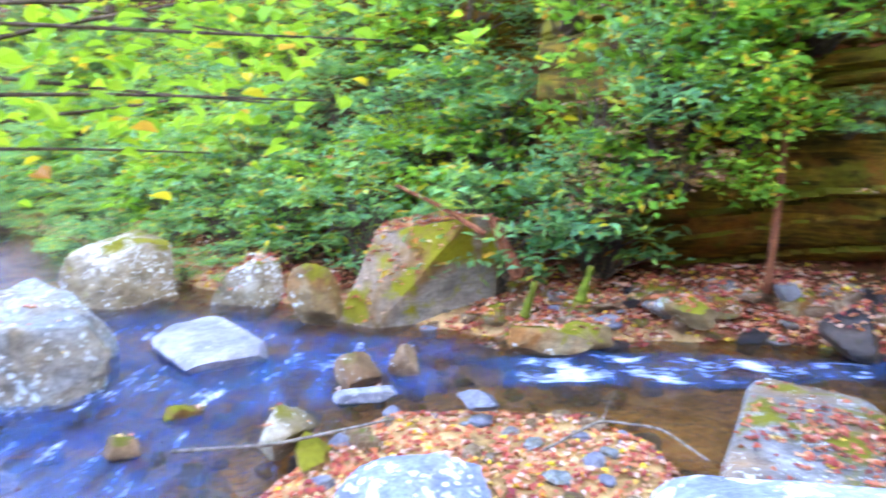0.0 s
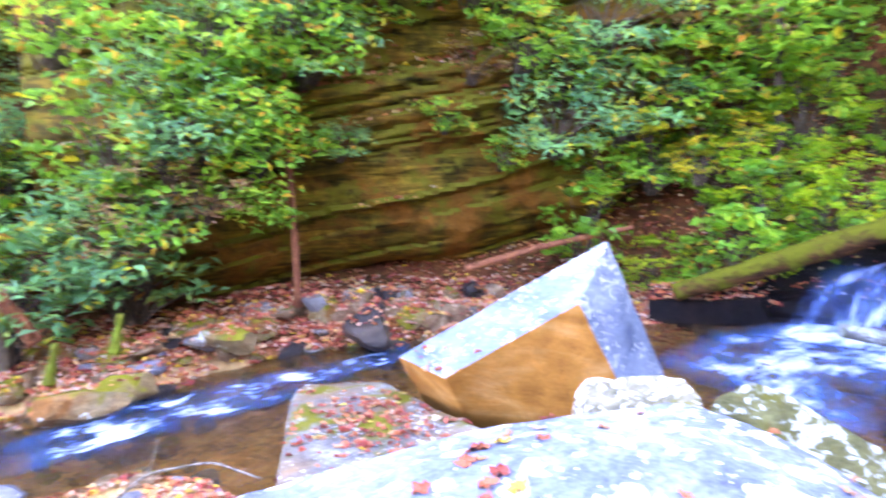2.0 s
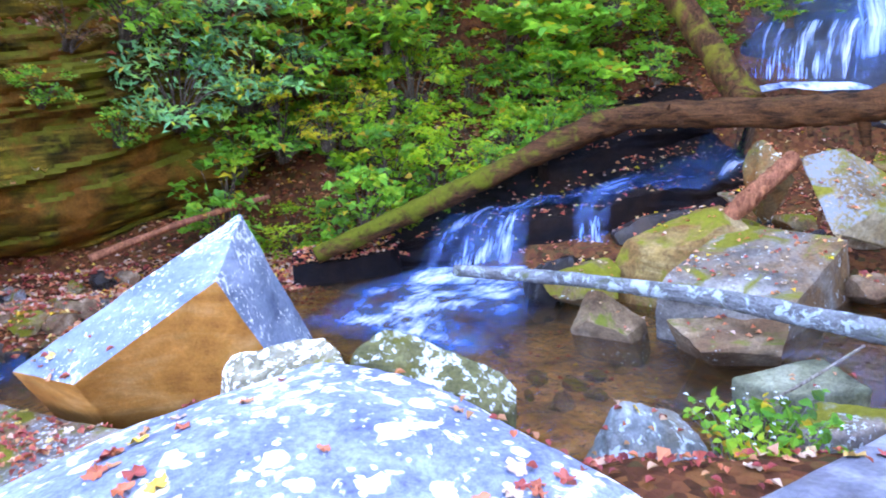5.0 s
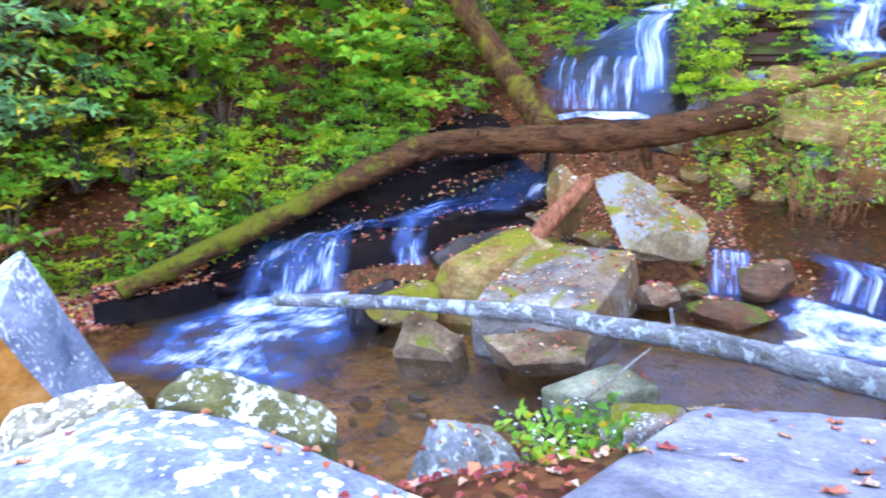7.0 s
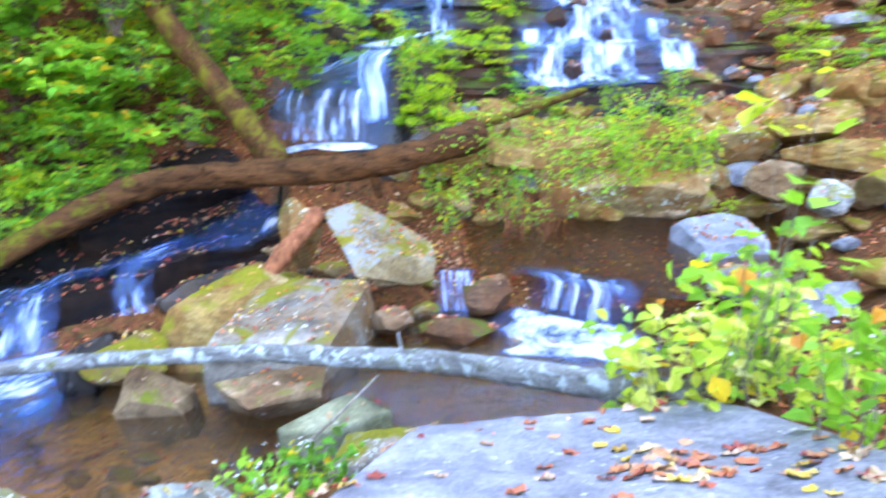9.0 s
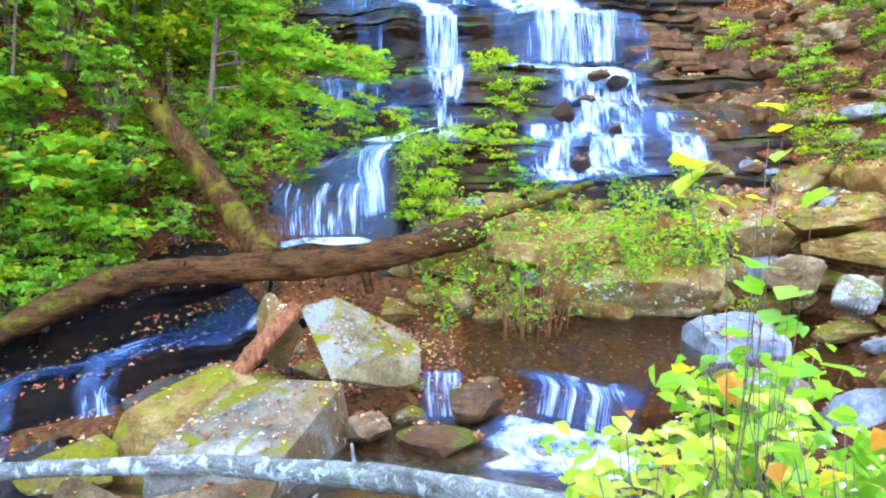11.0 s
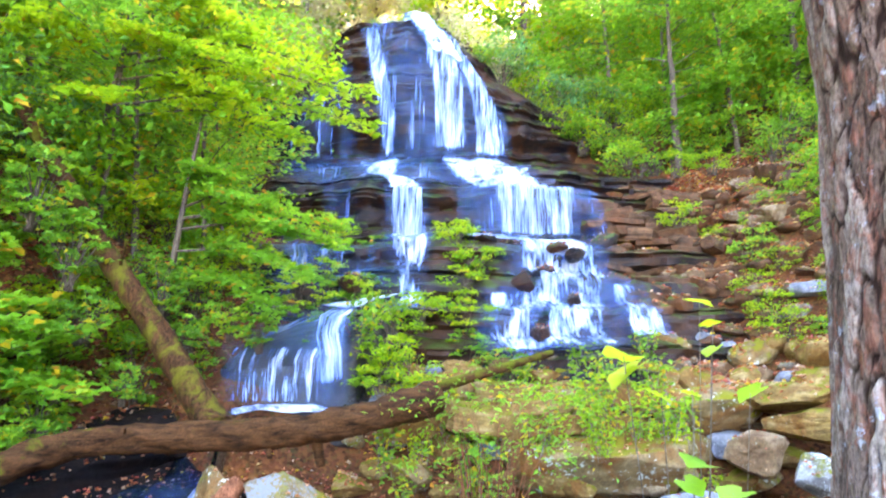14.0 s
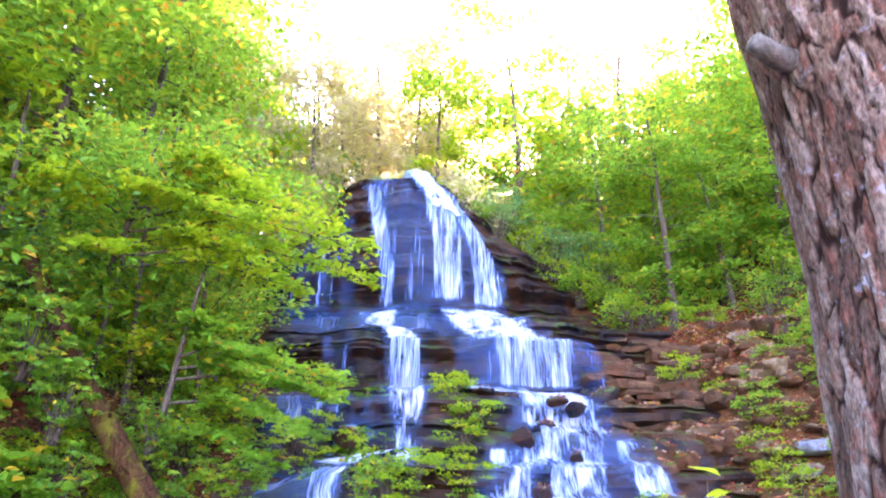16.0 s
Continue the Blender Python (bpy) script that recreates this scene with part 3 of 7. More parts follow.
def block(name, label, corners, mat, n=26, r=0.12, rough=0.05, seed=0, layers=0.0, category="rock", chips=9, bulge=0.0, beds=0.0):
    """A boulder with eight corners: bottom four, then top four, turning the same way round. Edges rounded, faces worn."""
    C = np.asarray(corners, float)
    ctr = C.mean(0)
    C = C - ctr
    u = np.linspace(-1, 1, n)
    A, B = np.meshgrid(u, u, indexing="ij")
    one = np.ones_like(A)
    V, F, off = [], [], 0
    for ax in range(3):
        for sg in (-1, 1):
            P = [None] * 3
            P[ax], P[(ax + 1) % 3], P[(ax + 2) % 3] = one * sg, A, B
            V.append(np.stack(P, -1).reshape(-1, 3))
            f = grid_faces(n, n)
            F.append((f if sg > 0 else f[:, ::-1]) + off)
            off += n * n
    V, F = np.vstack(V), np.vstack(F)
    q = np.clip(V, -(1 - r), 1 - r)
    d = V - q
    ln = np.linalg.norm(d, axis=1)
    V = q + np.where(ln[:, None] > 0, d / np.maximum(ln, 1e-9)[:, None], 0) * r
    w = (V + 1) / 2
    x, y, z = w[:, :1], w[:, 1:2], w[:, 2:3]
    W = ((C[0] * (1 - x) + C[1] * x) * (1 - y) + (C[3] * (1 - x) + C[2] * x) * y) * (1 - z) + ((C[4] * (1 - x) + C[5] * x) * (1 - y) + (C[7] * (1 - x) + C[6] * x) * y) * z
    W[:, 2] += bulge * (1 - V[:, 0] ** 2) * (1 - V[:, 1] ** 2) * (V[:, 2] > 0)
    size = float(np.ptp(W, axis=0).mean())
    W = chip(W, seed, chips, 0.80, 0.97)
    W = W + (V / np.linalg.norm(V, axis=1)[:, None]) * (rough * size * (vnoise(W, 2.2 / size, seed, 4) + 0.35 * vnoise(W, 9 / size, seed + 5, 3)))[:, None]
    if beds:
        Q = W * np.array([0.5, 0.5, 7.0]) + ctr
        W[:, :2] += (V / np.linalg.norm(V, axis=1)[:, None])[:, :2] * (beds * vnoise(Q, 1.0, seed + 7, 3))[:, None]
        W[:, 2] += beds * 0.5 * vnoise(W * np.array([3.0, 3.0, 1.0]), 1.0, seed + 8, 3) * (V[:, 2] > 0.5)
    if layers:
        W[:, :2] *= (1 + 0.04 * np.sign(np.sin(W[:, 2] / layers * 6.28 + vnoise(W, 1.5, seed + 3))))[:, None]
    # weld the seams
    key = np.round(V * 4096).astype(np.int64)
    _, first, inv = np.unique(key, axis=0, return_index=True, return_inverse=True)
    W, F = W[first], inv.reshape(-1)[F]
    a, d1, d2 = W[F[:, 0]], W[F[:, 2]] - W[F[:, 0]], W[F[:, 3]] - W[F[:, 1]]
    if (np.cross(d1, d2) * a).sum() < 0:
        F = F[:, ::-1]
    me = mesh_of(name, W, F, mat)
    me.set_sharp_from_angle(angle=radians(32))
    ob = new(name, me)
    ob.location = ctr
    ROCKS.append(ob)
    return tagged(ob, label, category)


_ICO = {}


def ico(sub):
    if sub not in _ICO:
        bm = bmesh.new()
        bmesh.ops.create_icosphere(bm, subdivisions=sub, radius=1.0)
        V = np.array([v.co for v in bm.verts])
        F = np.array([[v.index for v in f.verts] for f in bm.faces])
        bm.free()
        _ICO[sub] = (V / np.linalg.norm(V, axis=1)[:, None], F)
    return _ICO[sub]


def stone_mesh(name, size, seed, mat, sub=4, cuts=16, rough=0.05, flat=0.0):
    """A stone: a ball cut by chance planes, its edges worn, its faces uneven."""
    D, F = ico(sub)
    rs = np.random.RandomState(seed)
    N = rs.normal(size=(cuts, 3))
    N /= np.linalg.norm(N, axis=1)[:, None]
    dist = rs.uniform(0.46, 0.82, cuts)
    if flat:
        N = np.vstack([N, [[rs.uniform(-0.12, 0.12), rs.uniform(-0.12, 0.12), 1.0]]])
        dist = np.append(dist, flat)
    dots = D @ N.T
    rad = np.where(dots > 0.05, dist[None] / np.maximum(dots, 0.05), 9.0)
    rad = np.hstack([rad, np.ones((len(D), 1))])
    rad = -np.log(np.exp(-60 * rad).sum(1)) / 60
    rad += rough * (vnoise(D, 1.6, seed, 4) + 0.4 * vnoise(D, 7.0, seed + 9, 3))
    me = mesh_of(name, D * rad[:, None] * np.asarray(size)[None], F, mat)
    me.set_sharp_from_angle(angle=radians(24))
    return me


def stone(name, label, at, size, mat, seed, turn=0.0, tip=(0, 0), sub=4, cuts=14, rough=0.04, flat=0.0, category="rock", group=""):
    ob = new(name, stone_mesh(name, size, seed, mat, sub, cuts, rough, flat))
    ob.matrix_world = pose(*at, tip[0], tip[1], turn)
    ROCKS.append(ob)
    return tagged(ob, label, category, group)


def leaves(centres, rs, length, width, up=0.5, fold=0.25, fine=False):
    """Folded leaf blades, one at each centre: vertices and triangles."""
    n = len(centres)
    nrm = rs.normal(size=(n, 3)) * (1 - up)
    nrm[:, 2] += up * 1.3
    nrm /= np.linalg.norm(nrm, axis=1)[:, None]
    d = rs.normal(size=(n, 3))
    d -= nrm * (d * nrm).sum(1)[:, None]
    d /= np.linalg.norm(d, axis=1)[:, None]
    s = np.cross(nrm, d)
    L = (length * rs.uniform(0.65, 1.25, n))[:, None]
    Wd = L * (width / length) * rs.uniform(0.8, 1.15, n)[:, None] * 0.5
    c = np.asarray(centres)
    lift = nrm * (Wd * fold * 2)
    if not fine:
        V = np.stack([c - d * L * 0.5, c + s * Wd + lift, c + d * L * 0.5 - nrm * L * 0.08, c - s * Wd + lift], 1).reshape(-1, 3)
        k = np.arange(n)[:, None] * 4
        return V, np.concatenate([k + [0, 1, 2], k + [0, 2, 3]], 1).reshape(-1, 3)
    V = np.stack([c - d * L * 0.5, c - d * L * 0.12 + s * Wd + lift, c + d * L * 0.22 + s * Wd * 0.75 + lift, c + d * L * 0.5 - nrm * L * 0.08, c + d * L * 0.22 - s * Wd * 0.75 + lift, c - d * L * 0.12 - s * Wd + lift], 1).reshape(-1, 3)
    k = np.arange(n)[:, None] * 6
    F = np.concatenate([k + [0, 1, 2], k + [0, 2, 3], k + [0, 3, 4], k + [0, 4, 5]], 1).reshape(-1, 3)
    return V, F


from mathutils.bvhtree import BVHTree

# ---- the ground ----
def lerp_at(table):
    xs, ys = zip(*table)
    return lambda x: np.interp(x, xs, ys)


# beds of the two arms of the stream, seen along x (towards the falls)
bed_left = lerp_at([(-40, -2.6), (-9, -1.75), (-4, -1.5), (1.2, -1.4), (2.0, -1.3), (6.6, -1.3), (7.9, -1.0), (8.3, -0.72), (10.0, -0.45), (11.2, -0.12), (12.1, 0.9), (12.6, 1.2), (13.2, 2.0), (14.5, 2.4), (17, 4.2), (19, 5.4), (22.5, 6.9), (23.6, 9.5), (24.7, 13.0), (27, 14.9), (40, 18), (90, 28)])
bed_right = lerp_at([(-40, -2.6), (-9, -1.75), (-4, -1.5), (1.2, -1.4), (2.0, -1.3), (6.0, -1.25), (7.0, -1.1), (8.8, -1.05), (9.5, -0.70), (11.6, -0.20), (12.2, 0.06), (13.0, 0.9), (14.5, 1.9), (17, 4.2), (19, 5.4), (22.5, 6.9), (23.6, 9.5), (24.7, 13.0), (27, 14.9), (40, 18), (90, 28)])
near_edge = lerp_at([(-40, 7), (-9, 3.8), (-4, 3.0), (-2.6, 3.1), (-1.95, 3.6), (-1.6, 4.8), (-1.3, 5.45), (-0.6, 5.65), (0.3, 5.7), (0.75, 5.3), (1.1, 4.5), (1.6, 3.6), (3.0, 2.7), (4.0, 1.2), (4.7, -0.6), (5.4, -1.9), (6.6, -3.0), (8, -4.0), (9.5, -5.3), (12, -6.6), (16, -7), (20, -7), (24, -5), (40, -5)])
far_edge = lerp_at([(-40, 26), (-9, 11.0), (-5, 8.2), (-3, 7.5), (-1, 7.0), (0.5, 6.9), (2, 6.9), (3.5, 6.6), (5, 6.0), (6.2, 5.5), (7.5, 5.3), (8.8, 5.0), (10.4, 4.2), (11.5, 3.4), (12.5, 2.8), (15, 2.3), (19, 3.4), (23, 5.0), (30, 6), (40, 6)])


def smooth(t):
    t = np.clip(t, 0, 1)
    return t * t * (3 - 2 * t)


def crest(y):
    """How far the upper wall reaches towards its full height, across the falls."""
    return np.interp(y, [-12, -7, -5, -4.2, -3.3, -2.9, -2.3, -1.5, -0.2, 1.9, 2.6, 3.3, 4.2, 9.0], [0.16, 0.30, 0.44, 0.52, 0.62, 0.70, 0.83, 0.94, 1.0, 1.0, 0.92, 0.70, 0.56, 0.5])


def height(x, y):
    x, y = np.asarray(x, float), np.asarray(y, float)
    k = smooth((y - 0.2) / 1.8)
    z = bed_left(x) * k + bed_right(x) * (1 - k)
    z = np.where(z > 8.0, 8.0 + (z - 8.0) * crest(y) - 0.3 * np.clip(z - 8.0, 0, 1), z)
    dn, df = near_edge(x) - y, y - far_edge(x)
    # the camera's side: a low shore, a short steep bank, then a gently rising path and slope
    bar = 2.2 * np.exp(-((x + 0.3) / 1.4) ** 2)
    up = 0.32 * smooth((dn + 0.2) / 0.7) * (1 - 0.15 * np.exp(-((x + 0.4) / 1.5) ** 2)) + np.clip(dn - 0.4 - bar, 0, 1.6) * 0.55 + np.clip(dn - 2.0 - bar, 0, 60) * (0.05 + 0.30 * smooth((x - 7) / 8)) + np.clip(dn - 9, 0, 60) * 0.45
    # the far side: a stony shelf, then a steep wooded slope
    shelf = 1.5 * smooth((7.9 - x) / 1.8)
    up += 0.28 * smooth((df + 0.15) / 0.6) + np.clip(df, 0, 1.6) * 0.22 * smooth((7.6 - x) / 2.0)
    hill = np.clip(df - 0.35 - shelf, 0, 200)
    up += np.minimum(hill, 14) * 0.95 + np.clip(hill - 14, 0, 200) * 0.35
    lump = 0.5 + 0.5 * smooth(np.maximum(hill, dn - 3) / 6)
    P = np.stack([x.ravel(), y.ravel(), np.zeros(x.size)], -1)
    rough = (vnoise(P, 0.55, 3, 3) * 0.14 + vnoise(P, 2.4, 4, 3) * 0.035).reshape(x.shape)
    return z + up + rough * lump


def stretch(lo, hi, step, far):
    mid = np.arange(lo, hi + 1e-6, step)
    out, s, p = [], step, 0.0
    while p < far:
        s *= 1.18
        p += s
        out.append(p)
    out = np.array(out)
    return np.concatenate([lo - out[::-1], mid, hi + out])


gx, gy = stretch(-7, 15, 0.15, 420), stretch(-7, 11, 0.15, 420)
GX, GY = np.meshgrid(gx, gy, indexing="ij")
ground = new("ground", mesh_of("ground", np.stack([GX, GY, height(GX, GY)], -1), grid_faces(len(gx), len(gy)), SOIL))
tagged(ground, "brown leaf-strewn forest soil and sandy stream bed", "ground", kind="structure")


def lie(x, y):
    return float(height(np.array([x]), np.array([y]))[0])


# ---- the bedded cliff on the far bank ----
def strata_wall(name, label, x0, x1, foot, top, lean, mat, seed, dip=0.10, deep=2.2, courses=0.24):
    """A rock face in beds: foot(x) gives y at the base; beds step in and out, lean is the overhang."""
    rs = np.random.RandomState(seed)
    nu, nv = int((x1 - x0) / 0.06), 130
    u, v = np.linspace(x0, x1, nu), np.linspace(0, 1, nv)
    U, Vv = np.meshgrid(u, v, indexing="ij")
    zb = height(U, foot(U)) - 0.35
    ZZ = zb + Vv * (top(U) - zb)
    P = np.stack([U.ravel(), np.zeros(U.size), ZZ.ravel()], -1)
    bed = (ZZ - dip * (U - x0)).ravel() + 0.16 * vnoise(P, 0.35, seed, 3)
    edges = np.cumsum(rs.choice([0.05, 0.08, 0.14, 0.24, 0.42], 120)) - 3.0
    idx = np.searchsorted(edges, bed)
    fr = bed - edges[np.clip(idx - 1, 0, 119)]
    table, deepness = rs.uniform(-0.20, 0.20, 200), rs.choice([0.03, 0.06, 0.25], 200)
    step = table[idx % 200] * (0.5 + 0.5 * np.sin(P[:, 0] * 0.9 + idx * 1.7))
    groove = -deepness[idx % 200] * np.exp(-(fr / 0.035) ** 2) * (0.4 + 0.6 * (vnoise(P, 0.6, seed + 8, 2) > -0.2))
    out = step + groove + 0.09 * vnoise(P, 1.6, seed + 2, 4) + 0.30 * vnoise(P, 0.35, seed + 4, 2) + 0.03 * vnoise(P, 7.0, seed + 6, 2)
    YY = (foot(U) + lean(Vv)).ravel() - out
    V = np.stack([U.ravel(), YY, ZZ.ravel()], -1)
    B = V.copy()
    B[:, 1] = foot(U).ravel() + deep
    F = grid_faces(nu, nv)
    m = nu * nv
    idxg = np.arange(m).reshape(nu, nv)
    ring = np.concatenate([idxg[:, 0], idxg[-1, 1:], idxg[-2::-1, -1], idxg[0, -2:0:-1]])
    nx = np.roll(ring, -1)
    side = np.stack([nx, ring, ring + m, nx + m], -1)
    ob = new(name, mesh_of(name, np.vstack([V, B]), np.vstack([F[:, ::-1], F + m, side[:, ::-1]])[:, ::-1], mat))
    ob.data.set_sharp_from_angle(angle=radians(35))
    ROCKS.append(ob)
    return tagged(ob, label, "cliff")


strata_wall("cliff", "olive-brown bedded sandstone cliff with dark overhanging ledges", -0.4, 8.0, lambda x: 8.55 - 0.13 * (x - 0.4) - 0.10 * np.maximum(x - 4, 0) + 0.8 * np.maximum(0.9 - x, 0), lambda x: 3.3 + 0.22 * x, lambda v: 0.85 * np.exp(-(v / 0.13) ** 2) - 0.35 * np.sin(v * 3.1) + 1.3 * np.maximum(v - 0.45, 0), CLIFF, 5, dip=0.20)
strata_wall("rock_outcrop", "weathered brown rock outcrop half hidden by shrubs", -4.5, 1.2, lambda x: 11.3 - 0.1 * x, lambda x: 4.6 + 0.1 * x, lambda v: 0.8 * v, CLIFF, 9)

# ---- the falls ----
STEPS = [(13.6, 1.5), (13.9, 2.2), (14.6, 2.45), (14.8, 2.95), (15.5, 3.15), (15.7, 3.7), (16.3, 3.95), (16.5, 4.5), (17.2, 4.75), (18.35, 4.95), (18.5, 6.35), (19.0, 6.55), (19.15, 6.85), (19.9, 7.1), (20.1, 7.5), (21.2, 7.85), (22.0, 8.25), (22.15, 9.4), (22.45, 10.7), (22.5, 11.1), (23.0, 12.4), (23.4, 13.4), (24.0, 14.2), (26.0, 14.9), (34.0, 16.0)]


def falls_profile(n_per=6):
    px, pz = [], []
    for (xa, za), (xb, zb) in zip(STEPS, STEPS[1:]):
        m = max(3, int(math.hypot(xb - xa, zb - za) / 0.085))
        t = np.linspace(0, 1, m, endpoint=False)
        px.append(xa + (xb - xa) * t)
        pz.append(za + (zb - za) * t)
    return np.concatenate(px), np.concatenate(pz)


PX, PZ = falls_profile()


def falls_at(k, y):
    """A point of the stepped wall: k runs up the profile, y across."""
    x0, z0 = np.interp(k, np.arange(len(PX)), PX), np.interp(k, np.arange(len(PX)), PZ)
    z = np.where(z0 > 8.25, 8.25 + (z0 - 8.25) * crest(y), z0)
    bow = 0.030 * (y + 1.2) ** 2 * np.where(z0 > 6, 1.0, 0.3)
    P = np.stack([x0.ravel() * 0.3, y.ravel(), z.ravel()], -1)
    j = vnoise(P, 0.7, 21, 3).reshape(y.shape) * 0.30 + vnoise(P, 2.6, 22, 3).reshape(y.shape) * 0.10
    lift = vnoise(P, 0.8, 23, 3).reshape(y.shape) * 0.12
    tilt = 0.04 * (y + 2)
    return np.stack([x0 + np.minimum(bow, 2.2) + j, y, z + lift + tilt * 0.3], -1)


ys = np.arange(-12.5, 7.01, 0.11)
K, YY = np.meshgrid(np.arange(len(PX), dtype=float), ys, indexing="ij")
rock_v = falls_at(K, YY)
bedz = rock_v[..., 2] + 0.03 * rock_v[..., 1]
rsb = np.random.RandomState(61)
bed_edges = np.cumsum(rsb.choice([0.06, 0.10, 0.16, 0.28], 160)) + 1.0
wob = bedz.ravel() + 0.10 * vnoise(rock_v.reshape(-1, 3), 0.5, 62, 3)
bed_i = np.searchsorted(bed_edges, wob)
jut = rsb.uniform(-0.26, 0.26, 300)[bed_i % 300] * (0.55 + 0.45 * np.sin(YY.ravel() * 0.8 + bed_i * 2.1))
rock_v[..., 0] -= (jut + 0.07 * vnoise(rock_v.reshape(-1, 3), 2.2, 63, 3)).reshape(YY.shape)
# the foot of the upper wall is hollowed out, and so is the lip of the shelf
rock_v[..., 0] += 0.75 * np.exp(-((rock_v[..., 2] - 8.95) / 0.42) ** 2) + 0.40 * np.exp(-((rock_v[..., 2] - 5.7) / 0.5) ** 2)
falls_rock = new("waterfall_cliff", mesh_of("waterfall_cliff", rock_v, grid_faces(len(PX), len(ys))[:, ::-1], FALL_ROCK))
falls_rock.data.set_sharp_from_angle(angle=radians(28))
tagged(falls_rock, "stepped wet brown rock wall that carries the waterfall", "cliff", kind="structure")
ROCKS.append(falls_rock)


def fall_sheet(name, label, k0, k1, left, right, mat, off=0.07, lump=0.06, seed=0):
    """Water over the steps from height z k1 down to z k0; left and right give y by height, as (z, y) pairs."""
    ks = np.where((PZ >= k0) & (PZ <= k1))[0].astype(float)
    zk = PZ[ks.astype(int)]
    yl, yr = np.interp(zk, *zip(*left)), np.interp(zk, *zip(*right))
    yl, yr = yl + 0.10 * (yl - yr), yr - 0.10 * (yl - yr)
    m = max(8, int(np.abs(yl - yr).max() / 0.06))
    t = np.linspace(0, 1, m)
    YG = yl[:, None] + (yr - yl)[:, None] * t[None]
    KG = np.repeat(ks[:, None], m, 1)
    V = falls_at(KG, YG)
    P = V.reshape(-1, 3)
    n = lump * vnoise(P * np.array([0.4, 3.0, 0.5]), 1.4, seed, 3).reshape(YG.shape)
    V[..., 0] -= off + 0.24 + n
    V[..., 2] += off * 0.6
    arc = np.concatenate([[0], np.cumsum(np.hypot(np.diff(PX[ks.astype(int)]), np.diff(zk)))])
    uv = np.stack([YG, np.repeat(arc[:, None], m, 1)], -1).reshape(-1, 2)
    ob = new(name, mesh_of(name, P * 0 + V.reshape(-1, 3), grid_faces(len(ks), m), mat, uv=uv, edge=rim_fade(len(ks), m, False, 4.5)))
    return tagged(ob, label, "waterfall", kind="structure")


fall_sheet("water_upper_left", "narrow white ribbon of falling water", 8.2, 13.9, [(8.2, 0.74), (8.7, 0.72), (10.0, 0.87), (11.0, 1.08), (12.85, 1.47), (13.9, 1.75)], [(8.2, 0.2), (8.7, 0.24), (10.0, 0.22), (11.0, 0.45), (12.85, 0.78), (13.9, 1.1)], FALLS, seed=1)
fall_sheet("water_upper_middle", "broad white curtain of falling water", 8.2, 14.6, [(8.2, -0.88), (8.7, -0.82), (10.2, -0.79), (11.5, -0.74), (13.0, -0.42), (14.6, 0.35)], [(8.2, -2.1), (10.2, -2.05), (11.5, -2.0), (12.6, -1.8), (13.3, -1.3), (14.6, -0.55)], FALLS, off=0.1, seed=2)
fall_sheet("water_upper_right", "white water falling beside the broad curtain", 8.2, 13.7, [(8.2, -2.15), (10.2, -2.1), (11.4, -2.0), (12.6, -1.55), (13.7, -0.8)], [(8.2, -3.3), (10.2, -3.26), (11.33, -3.0), (12.6, -2.35), (13.7, -1.4)], FALLS, seed=3)
fall_sheet("water_crest", "white water pouring over the crest", 12.2, 14.8, [(12.2, -0.9), (13.0, -0.5), (14.8, 0.4)], [(12.2, -2.3), (13.3, -1.4), (14.8, -0.5)], BOIL, off=0.13, seed=33)
fall_sheet("water_upper_veil", "thin veil of water over dark rock, tinted with sky-blue sheen", 8.2, 14.2, [(8.2, 0.5), (12, 0.9), (14.2, 1.4)], [(8.2, -1.0), (12, -0.7), (14.2, 0.3)], VEIL, off=0.05, seed=4)
fall_sheet("water_far_left", "thin trickles over a dark wall", 8.2, 12.2, [(8.2, 4.2), (12.2, 3.6)], [(8.2, 1.6), (12.2, 1.9)], VEIL, off=0.05, seed=5)
fall_sheet("water_shelf", "white water spreading over the shelf", 6.4, 8.6, [(6.4, -1.8), (6.73, -1.8), (7.39, -1.35), (8.6, -0.8)], [(6.4, -4.9), (6.66, -4.1), (7.42, -3.65), (8.6, -3.25)], BOIL, seed=6)
fall_sheet("water_shelf_film", "water sheeting over the wide shelf, sky's blue painted in", 6.6, 8.6, [(6.6, 2.2), (7.4, 3.2), (8.6, 3.8)], [(6.6, -1.9), (8.6, -0.8)], SKY_BLUE_FILM, off=0.05, seed=7)
fall_sheet("water_shelf_left", "white water sliding over the shelf", 6.4, 8.5, [(6.4, 0.25), (6.7, 0.25), (7.1, 1.0), (7.5, 0.9), (8.5, 0.85)], [(6.4, -0.85), (6.7, -0.65), (7.1, 0.0), (7.5, -0.1), (8.5, 0.15)], BOIL, off=0.09, seed=17)
fall_sheet("water_lower_left", "white water falling from the shelf", 4.6, 6.6, [(4.6, 0.05), (6.6, 0.22)], [(4.6, -0.98), (6.6, -0.82)], FALLS, off=0.12, seed=8)
fall_sheet("water_lower_stream", "white foaming stream below the fall", 2.6, 4.95, [(2.6, -0.3), (3.0, -0.35), (3.86, -0.16), (4.4, 0.0), (4.95, 0.1)], [(2.6, -0.9), (3.47, -0.86), (4.4, -1.0), (4.95, -1.05)], TUMBLE, off=0.14, lump=0.12, seed=18)
fall_sheet("water_lower_threads", "thin threads falling from the shelf lip", 4.95, 6.55, [(4.95, -1.7), (6.55, -1.65)], [(4.95, -3.0), (6.55, -3.0)], VEIL, off=0.12, seed=26)
fall_sheet("water_lower_right", "wide white curtain falling from the shelf", 4.95, 6.6, [(4.95, -2.5), (6.6, -2.3)], [(4.95, -4.7), (6.6, -4.95)], FALLS, off=0.14, seed=9)
